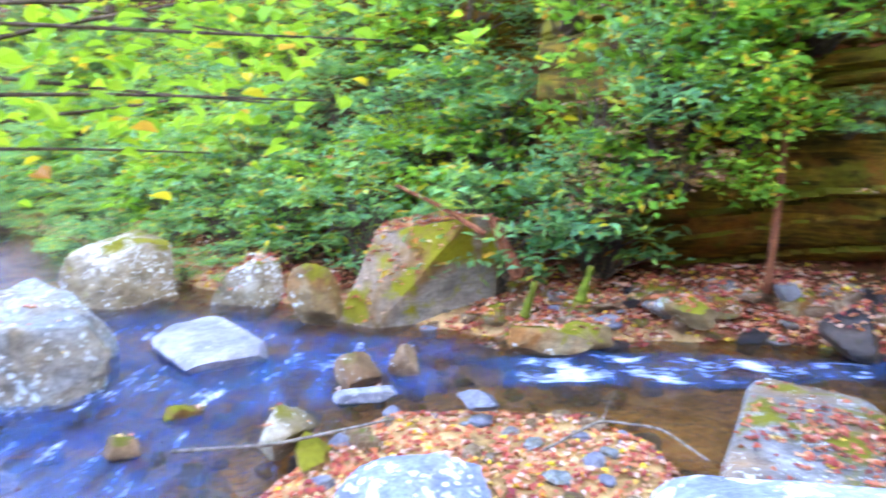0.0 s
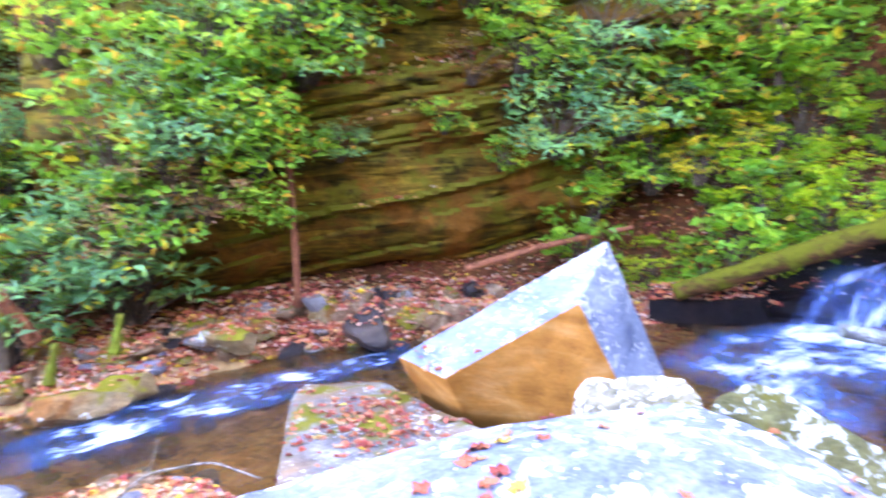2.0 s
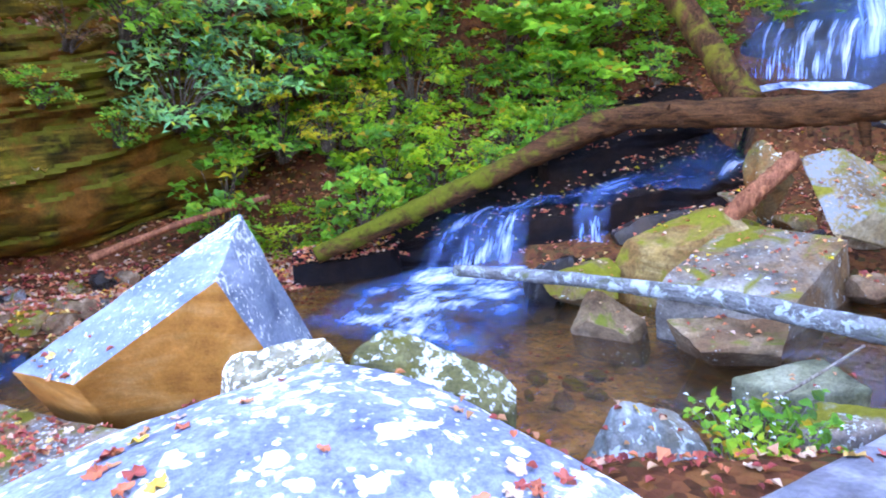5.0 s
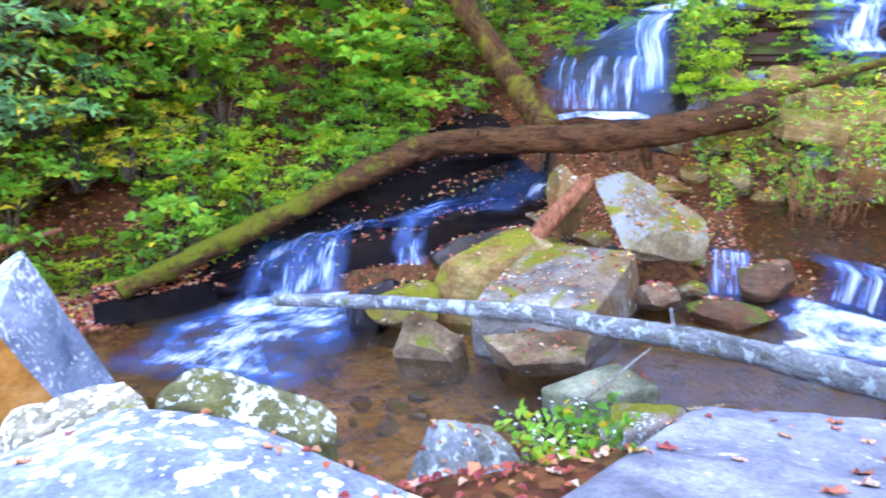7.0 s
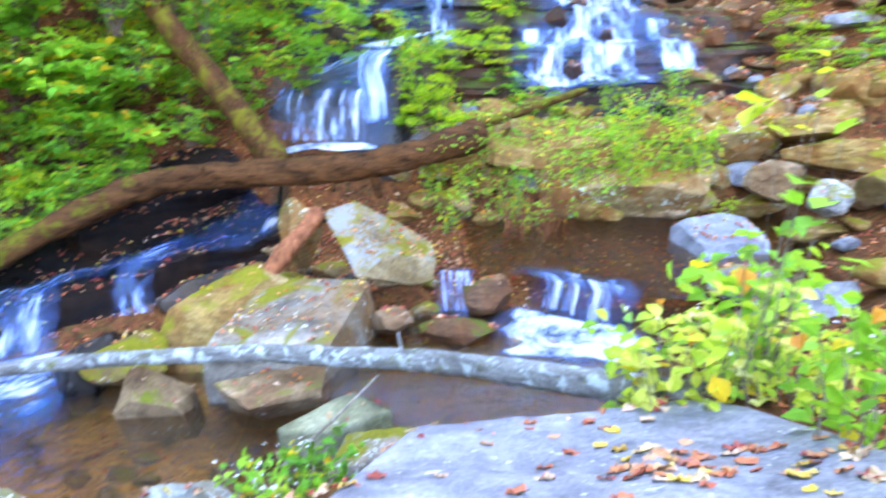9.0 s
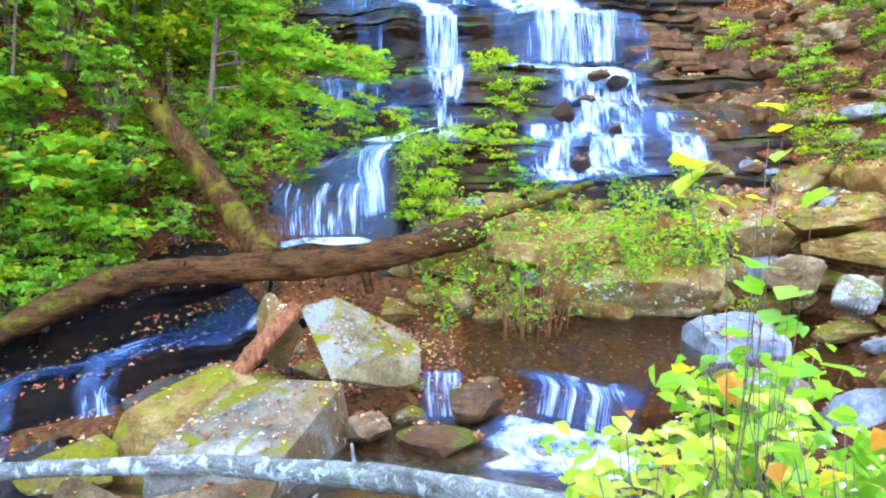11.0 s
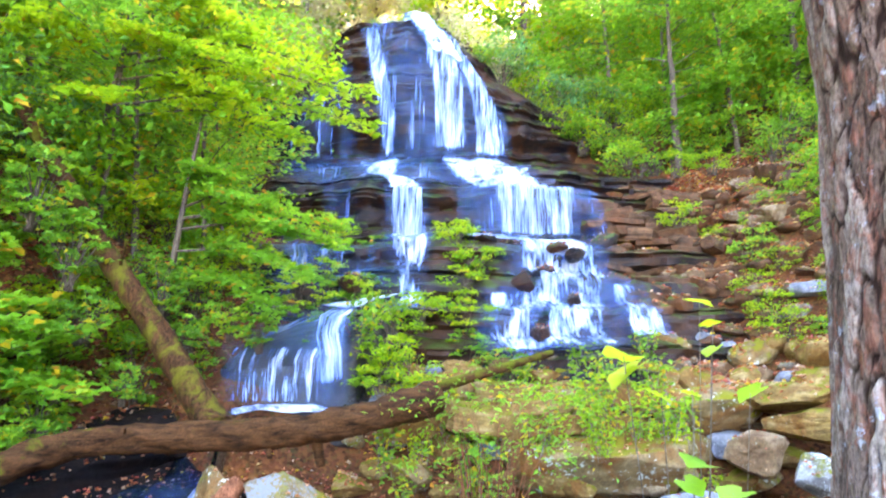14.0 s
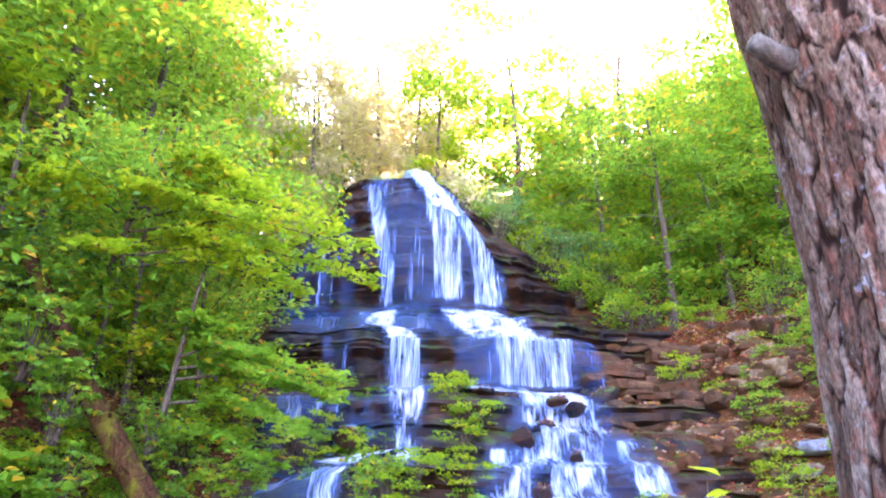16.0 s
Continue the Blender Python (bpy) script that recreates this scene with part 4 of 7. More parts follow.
fall_sheet("water_lip_thread", "single thread of water at the end of the lip", 4.9, 6.5, [(4.9, -4.85), (6.5, -4.9)], [(4.9, -5.35), (6.5, -5.25)], VEIL, off=0.12, seed=36)
fall_sheet("water_middle_ledge", "white trickle along a ledge", 4.7, 5.05, [(4.7, -1.75), (5.05, -1.75)], [(4.7, -3.2), (5.05, -3.2)], BOIL, off=0.12, seed=37)
fall_sheet("water_lower_foam", "white foam below the wide curtain", 4.1, 5.05, [(4.1, -2.9), (5.05, -2.85)], [(4.1, -4.65), (5.05, -4.75)], BOIL, off=0.14, lump=0.14, seed=19)
fall_sheet("water_cascade", "white water tumbling over broken rock", 3.0, 4.6, [(3.0, -2.5), (3.8, -2.75), (4.5, -2.7)], [(3.0, -4.8), (3.8, -5.0), (4.5, -4.9)], TUMBLE, off=0.16, lump=0.2, seed=38)
fall_sheet("water_foot_near", "foaming cascade at the foot of the falls", 2.0, 3.6, [(2.0, -1.95), (2.6, -2.0), (3.6, -2.1)], [(2.0, -3.5), (2.6, -3.5), (3.6, -3.3)], TUMBLE, off=0.14, lump=0.15, seed=10)
fall_sheet("water_foot_middle", "foaming cascade at the foot of the falls", 2.0, 3.6, [(2.0, -2.9), (3.6, -2.9)], [(2.0, -4.55), (2.6, -4.6), (3.6, -4.9)], TUMBLE, off=0.16, lump=0.18, seed=11)
fall_sheet("water_foot_far", "thin side cascade at the foot of the falls", 2.3, 3.7, [(2.3, -4.7), (3.7, -4.75)], [(2.3, -5.6), (3.7, -5.4)], TUMBLE, off=0.14, lump=0.12, seed=12)
fall_sheet("water_side_trickle", "thin trickle beside the falling stream", 5.1, 6.6, [(5.1, 1.7), (6.6, 1.8)], [(5.1, 0.9), (6.6, 1.0)], VEIL, off=0.1, seed=39)
fall_sheet("water_rock_film", "film of water over broken ledges, sky's blue painted in", 3.0, 4.9, [(3.0, 2.2), (4.9, 2.6)], [(3.0, -0.1), (4.9, 0.3)], SKY_BLUE_FILM, off=0.06, lump=0.1, seed=40)

# ---- still and sliding water ----
def water_sheet(name, label, xs, ys, level, mat, wave=0.012, keep=None):
    X, Y = np.meshgrid(xs, ys, indexing="ij")
    P = np.stack([X.ravel(), Y.ravel(), np.zeros(X.size)], -1)
    Z = level(X, Y) + wave * vnoise(P, 3.0, 31, 3).reshape(X.shape)
    F = grid_faces(len(xs), len(ys))
    if keep:
        F = F[keep(X.ravel()[F].mean(1), Y.ravel()[F].mean(1))]
    ob = new(name, mesh_of(name, np.stack([X, Y, Z], -1), F, mat))
    ob.visible_shadow = False
    return tagged(ob, label, "water", kind="structure")


lower_level = lerp_at([(-40, -2.3), (-9, -1.45), (-4, -1.22), (0.4, -1.17), (1.3, -1.12), (2.0, -1.03), (6.5, -1.01), (9, -0.99)])
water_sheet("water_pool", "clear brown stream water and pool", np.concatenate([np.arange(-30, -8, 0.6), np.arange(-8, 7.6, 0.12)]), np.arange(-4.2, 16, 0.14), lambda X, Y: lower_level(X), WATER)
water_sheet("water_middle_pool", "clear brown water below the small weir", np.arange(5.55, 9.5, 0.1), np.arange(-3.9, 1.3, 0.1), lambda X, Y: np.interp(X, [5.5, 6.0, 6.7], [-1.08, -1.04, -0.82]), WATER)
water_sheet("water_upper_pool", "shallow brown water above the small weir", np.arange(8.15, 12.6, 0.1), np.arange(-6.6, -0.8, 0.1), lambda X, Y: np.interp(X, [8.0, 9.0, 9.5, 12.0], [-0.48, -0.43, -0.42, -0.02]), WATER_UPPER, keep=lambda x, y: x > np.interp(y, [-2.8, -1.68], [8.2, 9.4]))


def flow_sheet(name, label, left, right, mat, n=40, m=14, wave=0.04, seed=0, category="water", over=None, hug=True):
    """Water between two edges, each a line of points in the direction of flow."""
    def resample(pts):
        pts = np.asarray(pts, float)
        s = np.concatenate([[0], np.cumsum(np.linalg.norm(np.diff(pts, axis=0), axis=1))])
        t = np.linspace(0, s[-1], n)
        return np.stack([np.interp(t, s, pts[:, i]) for i in range(3)], -1), t
    A, ta = resample(left)
    B, tb = resample(right)
    w = np.linspace(0, 1, m)[None, :, None]
    V = A[:, None] * (1 - w) + B[:, None] * w
    wide = np.linalg.norm(A - B, axis=1)
    uv = np.stack([wide[:, None] * w[..., 0], np.repeat(((ta + tb) / 2)[:, None], m, 1)], -1)
    V = V.reshape(-1, 3)
    V[:, 2] += wave * vnoise(V, 2.0, seed, 3)
    for v in V if over else ():
        hit = over.ray_cast(Vector((v[0], v[1], 6.0)), Vector((0, 0, -1)))[0]
        if hit:
            v[2] = hit[2] + 0.03 if abs(v[2] - hit[2]) < 0.5 and (hug or v[2] < hit[2] + 0.03) else v[2]
    ob = new(name, mesh_of(name, V, grid_faces(n, m), mat, uv=uv.reshape(-1, 2), edge=rim_fade(n, m)))
    return tagged(ob, label, category, kind="structure")


# the fall behind the fallen trunk, and the slide below it
def tree_of(obs):
    """Search tree over the faces of some rocks, where they stand."""
    V, F, off = [], [], 0
    for o in obs:
        m = Matrix.Translation(o.location) if o.matrix_basis is None else o.matrix_basis
        V += [m @ v.co for v in o.data.vertices]
        F += [[i + off for i in p.vertices] for p in o.data.polygons]
        off = len(V)
    return BVHTree.FromPolygons(V, F)


ramp = block("rock_ramp", "wet sloping rock ramp under the sliding water, darkened for the shade", [(7.2, 5.8, -1.6), (8.6, 3.2, -1.6), (11.2, 1.3, -0.8), (12.3, 3.4, -0.8), (7.0, 5.8, -0.75), (8.85, 3.15, -0.26), (11.5, 1.3, 0.08), (12.2, 3.4, 0.90)], ROCK_RAMP, n=90, r=0.02, rough=0.02, seed=15, chips=3, beds=0.2)
dome = block("fall_rock", "dark wet domed rock under the veil of water", [(12.75, 2.7, 0.5), (12.6, 0.1, 0.5), (14.4, -0.6, 0.6), (14.4, 2.6, 0.6), (12.98, 2.5, 1.98), (12.78, 0.25, 1.98), (14.0, -0.4, 2.95), (13.9, 1.9, 2.6)], ROCK_WET, n=40, r=0.14, rough=0.03, seed=16, chips=3)
RAMP = tree_of([ramp, dome])
flow_sheet("water_trunk_stream", "white stream running down to the veil", [(14.9, -0.25, 3.3), (14.0, 0.55, 3.08), (13.5, 1.2, 2.90)], [(14.8, -0.6, 3.3), (13.9, 0.1, 3.05), (13.3, 0.4, 2.80)], BOIL, n=24, m=12, wave=0.05, seed=11, over=RAMP, hug=False)
flow_sheet("water_trunk_dome", "water sheeting over a domed rock, sky's blue painted in", [(13.7, 0.95, 2.98), (13.35, 1.7, 2.70), (13.0, 2.35, 2.36), (12.82, 2.6, 2.0)], [(13.6, 0.2, 2.96), (13.1, 0.25, 2.68), (12.75, 0.28, 2.36), (12.58, 0.26, 2.0)], SKY_BLUE_FILM, n=30, m=36, wave=0.04, seed=12, category="waterfall", over=RAMP, hug=False)
flow_sheet("water_trunk_white", "white water crossing the domed rock", [(13.6, 0.7, 2.97), (13.2, 1.0, 2.72), (12.85, 1.0, 2.38), (12.62, 0.9, 2.02), (12.48, 0.85, 1.3)], [(13.5, 0.25, 2.95), (13.05, 0.3, 2.68), (12.7, 0.32, 2.36), (12.52, 0.3, 2.02), (12.40, 0.26, 1.4)], FALLS, n=36, m=18, wave=0.04, seed=22, category="waterfall", over=RAMP, hug=False)
flow_sheet("water_trunk_veil", "thin threads of water falling behind the fallen trunk", [(12.92, 2.5, 2.25), (12.76, 2.6, 1.95), (12.70, 2.6, 1.5), (12.66, 2.58, 1.12)], [(12.66, 0.28, 2.25), (12.50, 0.26, 1.95), (12.42, 0.26, 1.5), (12.38, 0.25, 1.12)], CURTAIN, n=30, m=60, wave=0.02, seed=23, category="waterfall")
flow_sheet("foam_trunk_fall", "white foam at the foot of the veil", [(12.66, 2.5, 1.18), (12.34, 2.3, 1.08)], [(12.42, 0.2, 1.28), (12.10, 0.35, 1.16)], BOIL, n=14, m=40, wave=0.08, seed=24)
flow_sheet("water_slide", "dark water sliding down a smooth rock ramp", [(11.9, 2.7, 0.84), (11.0, 2.6, 0.54), (10.0, 3.3, 0.21), (9.0, 4.1, -0.13), (8.2, 4.8, -0.40), (7.75, 5.15, -0.55)], [(11.5, 1.8, 0.72), (10.6, 2.2, 0.41), (9.6, 2.9, 0.08), (9.0, 3.3, -0.12), (8.6, 4.1, -0.26)], SLIDE, wave=0.02, seed=13, over=RAMP)
THREADS = white_water("sliding_white_threads", 11.0, 0.30, 0.545, low=(0.07, 0.17, 0.42), soft=0.10, film=0.35, broad=0.3)
flow_sheet("water_slide_threads", "white threads on the sliding water", [(11.7, 2.6, 0.80), (10.6, 2.85, 0.44), (9.6, 3.65, 0.12), (8.6, 4.5, -0.22), (7.8, 5.12, -0.49)], [(11.5, 2.0, 0.75), (10.4, 2.3, 0.38), (9.5, 3.0, 0.08), (8.9, 3.7, -0.14), (8.65, 4.05, -0.20)], THREADS, m=40, wave=0.02, seed=14, over=RAMP)
flow_sheet("water_slide_second", "white threads on the outer half of the ramp", [(11.9, 2.5, 0.6), (10.6, 2.75, 0.3), (9.4, 3.55, 0.0), (8.9, 3.7, -0.15)], [(11.4, 1.6, 0.3), (10.2, 2.2, 0.1), (9.3, 2.95, -0.15), (9.0, 3.1, -0.2)], THREADS, m=40, wave=0.02, seed=35, over=RAMP)
flow_sheet("water_slide_ribbon", "white ribbon along the sliding water", [(9.5, 3.75, 0.05), (8.9, 4.2, -0.14), (8.3, 4.7, -0.32), (7.85, 5.02, -0.46)], [(9.3, 3.45, 0.0), (8.9, 3.75, -0.12), (8.65, 4.0, -0.22), (8.5, 4.1, -0.26)], THREADS, m=30, wave=0.01, seed=34, over=RAMP)
flow_sheet("water_slide_fall", "white water falling from the rock ramp into the pool", [(8.15, 4.95, -0.38), (7.75, 5.05, -0.50), (7.4, 5.0, -0.68), (6.95, 4.85, -1.0)], [(8.95, 3.95, -0.12), (8.7, 4.05, -0.22), (8.3, 3.92, -0.46), (7.95, 3.80, -1.0)], FALL_NEAR, m=40, wave=0.06, seed=15, category="waterfall", over=RAMP, hug=False)
flow_sheet("water_side_fall", "narrow white fall beside the ramp", [(10.0, 3.0, 0.12), (9.0, 3.50, -0.1), (8.55, 3.46, -0.35), (8.42, 3.40, -0.98)], [(10.0, 2.8, 0.10), (9.1, 3.1, -0.1), (8.70, 2.98, -0.35), (8.55, 2.94, -0.98)], FALL_NEAR, m=20, seed=16, category="waterfall", over=RAMP, hug=False)
flow_sheet("foam_ramp_foot", "churning water with white foam below the ramp, sky's blue painted in", [(7.7, 5.0, -0.965), (6.4, 5.3, -0.985), (5.0, 5.0, -0.99)], [(8.0, 3.6, -0.965), (6.9, 3.0, -0.985), (5.2, 2.9, -0.99)], FOAM, m=34, wave=0.02, seed=17)
flow_sheet("foam_ramp_boil", "white foam where the ramp water meets the pool", [(7.2, 5.0, -0.93), (6.5, 5.05, -0.965)], [(8.2, 3.7, -0.93), (7.4, 3.5, -0.965)], BOIL, n=20, m=30, wave=0.04, seed=27)
flow_sheet("water_weir_top", "water gliding to the weir, sky's blue painted in", [(10.1, -1.5, -0.40), (9.7, -1.5, -0.36), (9.35, -1.66, -0.40)], [(8.9, -3.2, -0.40), (8.55, -3.0, -0.38), (8.15, -2.8, -0.42)], SKY_BLUE_FILM, m=30, seed=28)
flow_sheet("water_weir", "white water falling over a low weir, sky's blue painted in", [(9.7, -1.6, -0.34), (9.35, -1.68, -0.42), (9.15, -1.6, -0.82)], [(8.45, -2.95, -0.38), (8.15, -2.8, -0.45), (7.95, -2.65, -0.82)], WEIR_FALL, m=40, seed=18, category="waterfall")
flow_sheet("foam_weir", "white foam streaming away below the weir", [(9.3, -1.35, -0.75), (8.3, -1.0, -0.78), (7.3, -1.0, -0.80)], [(8.05, -2.85, -0.75), (7.3, -3.0, -0.78), (6.9, -2.5, -0.80)], BOIL, m=34, wave=0.05, seed=19)
flow_sheet("water_little_fall", "small fall between dark stones", [(9.3, -0.4, -0.3), (9.0, -0.42, -0.4), (8.85, -0.45, -0.84)], [(9.3, -0.95, -0.3), (9.0, -0.95, -0.4), (8.85, -0.95, -0.84)], WEIR_FALL, m=18, seed=20, category="waterfall")
# sky reflection on the shallows, painted as a blue film
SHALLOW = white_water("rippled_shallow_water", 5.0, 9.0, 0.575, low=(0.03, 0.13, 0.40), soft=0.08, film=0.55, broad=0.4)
flow_sheet("water_riffle", "white riffle between stones with painted sky-blue sheen", [(3.4, 6.7, -0.97), (2.4, 6.55, -0.99), (1.7, 6.6, -1.00), (0.3, 6.6, -1.10), (-0.9, 6.4, -1.145)], [(3.2, 6.3, -0.97), (2.3, 6.05, -0.99), (1.6, 5.85, -1.01), (0.4, 5.9, -1.115), (-0.7, 5.75, -1.145)], RIFFLE, m=30, wave=0.05, seed=21)
flow_sheet("water_broad_riffle", "rippled water over the stony stream bed with painted sky-blue sheen", [(-0.6, 6.9, -1.135), (-2.0, 6.9, -1.15), (-3.6, 7.4, -1.175), (-5.6, 7.4, -1.225)], [(-0.6, 5.75, -1.135), (-2.0, 5.0, -1.15), (-3.2, 4.3, -1.165), (-5.0, 3.6, -1.20)], SHALLOW, n=60, m=60, wave=0.012, seed=30)
flow_sheet("water_small_riffle", "small riffle beside the flat rock with painted sky-blue sheen", [(-1.6, 6.5, -1.155), (-2.3, 6.4, -1.16), (-2.9, 6.2, -1.165)], [(-1.7, 6.1, -1.155), (-2.2, 5.8, -1.16), (-2.7, 5.5, -1.165)], RIFFLE, n=24, m=20, wave=0.03, seed=25)
flow_sheet("water_near_riffle", "ripples over the shallow stream bed with painted sky-blue sheen", [(-2.4, 5.0, -1.165), (-3.4, 4.6, -1.18), (-4.6, 4.3, -1.21)], [(-2.2, 3.6, -1.165), (-3.2, 3.3, -1.18), (-4.4, 3.1, -1.21)], SHALLOW, n=30, m=30, wave=0.02, seed=29)

# ---- the chief rocks ----
block("tilted_boulder", "tilted sandstone block, orange below and grey with white lichen on top", [(2.95, 5.35, -1.5), (3.05, 4.75, -1.45), (3.95, 3.35, -1.45), (4.9, 4.2, -1.45), (2.36, 4.98, -0.46), (2.46, 4.33, -0.44), (3.22, 3.70, 0.20), (3.95, 4.27, 0.48)], ROCK_ORANGE, n=72, r=0.02, rough=0.014, seed=3, chips=0)
block("mossy_boulder", "large mossy angular boulder on the far bank", [(-2.66, 7.32, -1.5), (-2.30, 7.14, -1.5), (-0.75, 7.75, -1.4), (-2.2, 8.8, -1.4), (-2.12, 7.62, -0.22), (-0.98, 7.45, 0.08), (-0.62, 7.95, -0.08), (-1.95, 8.7, 0.0)], ROCK_GREENED, n=54, r=0.025, rough=0.03, seed=4, chips=5)
block("wedge_slab", "flat grey slab strewn with red leaves at the water", [(0.95, 4.0, -1.6), (2.75, 3.7, -1.6), (2.4, 5.8, -1.6), (1.6, 6.1, -1.6), (1.12, 4.1, -0.82), (2.6, 3.8, -0.68), (2.35, 5.65, -0.88), (1.72, 5.95, -0.88)], ROCK_PALE, n=30, r=0.07, rough=0.02, seed=5)
block("near_boulder", "broad lichen-spotted grey boulder strewn with fallen leaves", [(-0.1, 0.9, -1.5), (2.6, -0.1, -1.5), (3.4, 2.5, -1.5), (0.5, 3.3, -1.5), (0.0, 1.2, -0.12), (2.65, 0.25, 0.0), (3.18, 2.35, 0.10), (0.55, 3.0, -0.12)], ROCK_BLUE, n=70, r=0.19, rough=0.012, seed=41, chips=3, bulge=0.28)
stone("bank_boulder", "low grey lichened rock half covered by leaves", (-0.6, 3.45, -0.92), (0.62, 0.62, 0.32), ROCK_BLUE, 42, sub=5, rough=0.05, flat=0.75)
block("near_slab", "smooth blue-grey rock slab with scattered maple leaves", [(1.9, 0.5, -0.8), (4.4, 0.1, -1.0), (5.0, -2.6, -0.9), (2.5, -2.75, -0.6), (2.3, 0.14, 0.30), (4.22, -0.40, -0.08), (4.60, -2.3, -0.10), (2.52, -2.45, 0.42)], ROCK_SLAB, n=54, r=0.08, rough=0.026, seed=7, chips=8)
block("middle_boulder", "bumpy rock crusted with white lichen", [(2.75, 3.35, -1.3), (2.72, 2.95, -1.3), (3.25, 2.45, -1.3), (3.6, 2.95, -1.3), (2.86, 3.28, -0.16), (2.74, 3.02, -0.20), (3.20, 2.50, -0.14), (3.42, 2.80, -0.04)], ROCK_CRUST, n=44, r=0.12, rough=0.075, seed=43, chips=12)
block("middle_mossy_boulder", "long mossy rock with a white lichened edge", [(3.1, 2.6, -1.3), (3.7, 1.6, -1.3), (4.2, 1.8, -1.3), (3.7, 2.9, -1.3), (3.34, 2.6, -0.16), (3.84, 1.74, -0.46), (4.12, 1.84, -0.40), (3.66, 2.8, 0.02)], ROCK_CAPPED, n=36, r=0.10, rough=0.06, seed=44, chips=16)
block("pool_stone", "pale brown angular stone at the pool edge", [(6.5, 2.42, -1.35), (6.6, 1.80, -1.35), (6.95, 1.8, -1.35), (6.85, 2.45, -1.35), (6.24, 2.46, -0.74), (6.40, 1.80, -0.94), (6.72, 1.82, -0.86), (6.55, 2.40, -0.48)], ROCK_BROWN, n=30, r=0.05, rough=0.03, seed=307, chips=5)
block("square_boulder", "mossy square boulder with fallen leaves", [(7.5, 2.75, -1.2), (7.4, 1.5, -1.2), (8.6, 1.2, -1.2), (8.8, 2.6, -1.2), (7.72, 2.42, -0.34), (7.6, 1.75, -0.30), (8.4, 1.3, 0.02), (8.7, 2.0, 0.0)], ROCK_TAN, n=36, r=0.06, rough=0.045, seed=9, chips=12)
block("flat_slab", "flat grey rock slab littered with leaves", [(6.75, 1.72, -1.2), (6.75, 0.60, -1.2), (8.3, 0.15, -1.1), (8.9, 1.6, -1.1), (6.52, 1.70, -0.40), (6.50, 0.58, -0.52), (8.2, 0.30, -0.18), (8.6, 1.5, -0.22)], ROCK_GREY, n=36, r=0.035, rough=0.022, seed=10, chips=4)
block("ledge_slab", "brown slab at the pool below the white log", [(6.75, 1.40, -1.35), (6.75, 1.0, -1.35), (6.95, 0.65, -1.35), (7.3, 1.4, -1.35), (6.36, 1.52, -0.66), (5.90, 1.10, -0.74), (6.06, 0.50, -0.66), (6.75, 0.55, -0.58)], ROCK_BROWN, n=34, r=0.04, rough=0.03, seed=11, chips=5)
block("pool_flat_stone", "flat greenish stone in the pool", [(5.62, 0.88, -1.35), (5.55, 0.30, -1.35), (5.85, -0.15, -1.35), (6.35, 0.3, -1.35), (5.60, 0.80, -0.76), (5.48, 0.36, -0.74), (5.76, -0.14, -0.68), (6.15, 0.25, -0.66)], ROCK_OLIVE, n=32, r=0.12, rough=0.03, seed=45, chips=6)
block("lichen_stone", "low stone with white lichen at the pool", [(4.62, 0.35, -1.3), (4.70, -0.2, -1.3), (5.3, -0.45, -1.3), (5.35, 0.2, -1.3), (4.66, 0.26, -0.62), (4.72, -0.1, -0.56), (5.18, -0.36, -0.54), (5.18, 0.16, -0.58)], ROCK_PALE, n=32, r=0.14, rough=0.04, seed=46, chips=8)
stone("shore_stone", "rounded pale stone at the pool shore", (3.8, 0.88, -0.62), (0.5, 0.4, 0.40), ROCK_WHITE, 47, sub=5, cuts=22)
block("lichened_block", "grey lichened boulder with a mossy underside propped on the rocks", [(9.75, 0.05, 0.20), (9.55, -0.40, 0.02), (9.05, -0.46, -0.14), (8.95, -0.40, -0.50), (8.89, 0.98, 0.57), (9.15, 0.60, 0.68), (8.58, 0.13, 0.05), (8.30, 0.46, -0.24)], ROCK_LICHEN_BLOCK, n=44, r=0.035, rough=0.03, seed=12, chips=6)
stone("mossy_rock", "mossy rock behind the lichened boulder", (9.3, 1.25, 0.15), (0.4, 0.4, 0.55), ROCK_MOSSY, 48, sub=4)
block("blue_rock", "blue-grey wet slab of rock tilted beside the upper pool", [(9.8, -4.0, -0.9), (10.9, -3.9, -0.9), (11.0, -5.6, -0.7), (10.0, -5.2, -0.9), (9.95, -4.2, -0.18), (10.8, -4.0, 0.12), (11.0, -5.0, 0.20), (10.2, -5.2, -0.08)], ROCK_SLAB, n=40, r=0.03, rough=0.025, seed=49, chips=7)
block("overhang_rock", "long mossy rock overhanging the upper pool", [(12.3, -2.5, -0.3), (12.1, -4.7, -0.3), (13.4, -5.0, -0.4), (13.4, -2.2, -0.4), (11.5, -2.3, 0.50), (11.2, -4.8, 0.66), (13.2, -5.2, 1.05), (13.2, -2.0, 0.95)], ROCK_MOSSY, n=40, r=0.08, rough=0.05, seed=13, chips=16)
stone("long_boulder", "yellow-brown mossy boulder on the bank", (12.9, -5.5, 1.15), (1.1, 0.75, 0.62), ROCK_MOSSY, 50, turn=70, sub=5, cuts=20, rough=0.06)
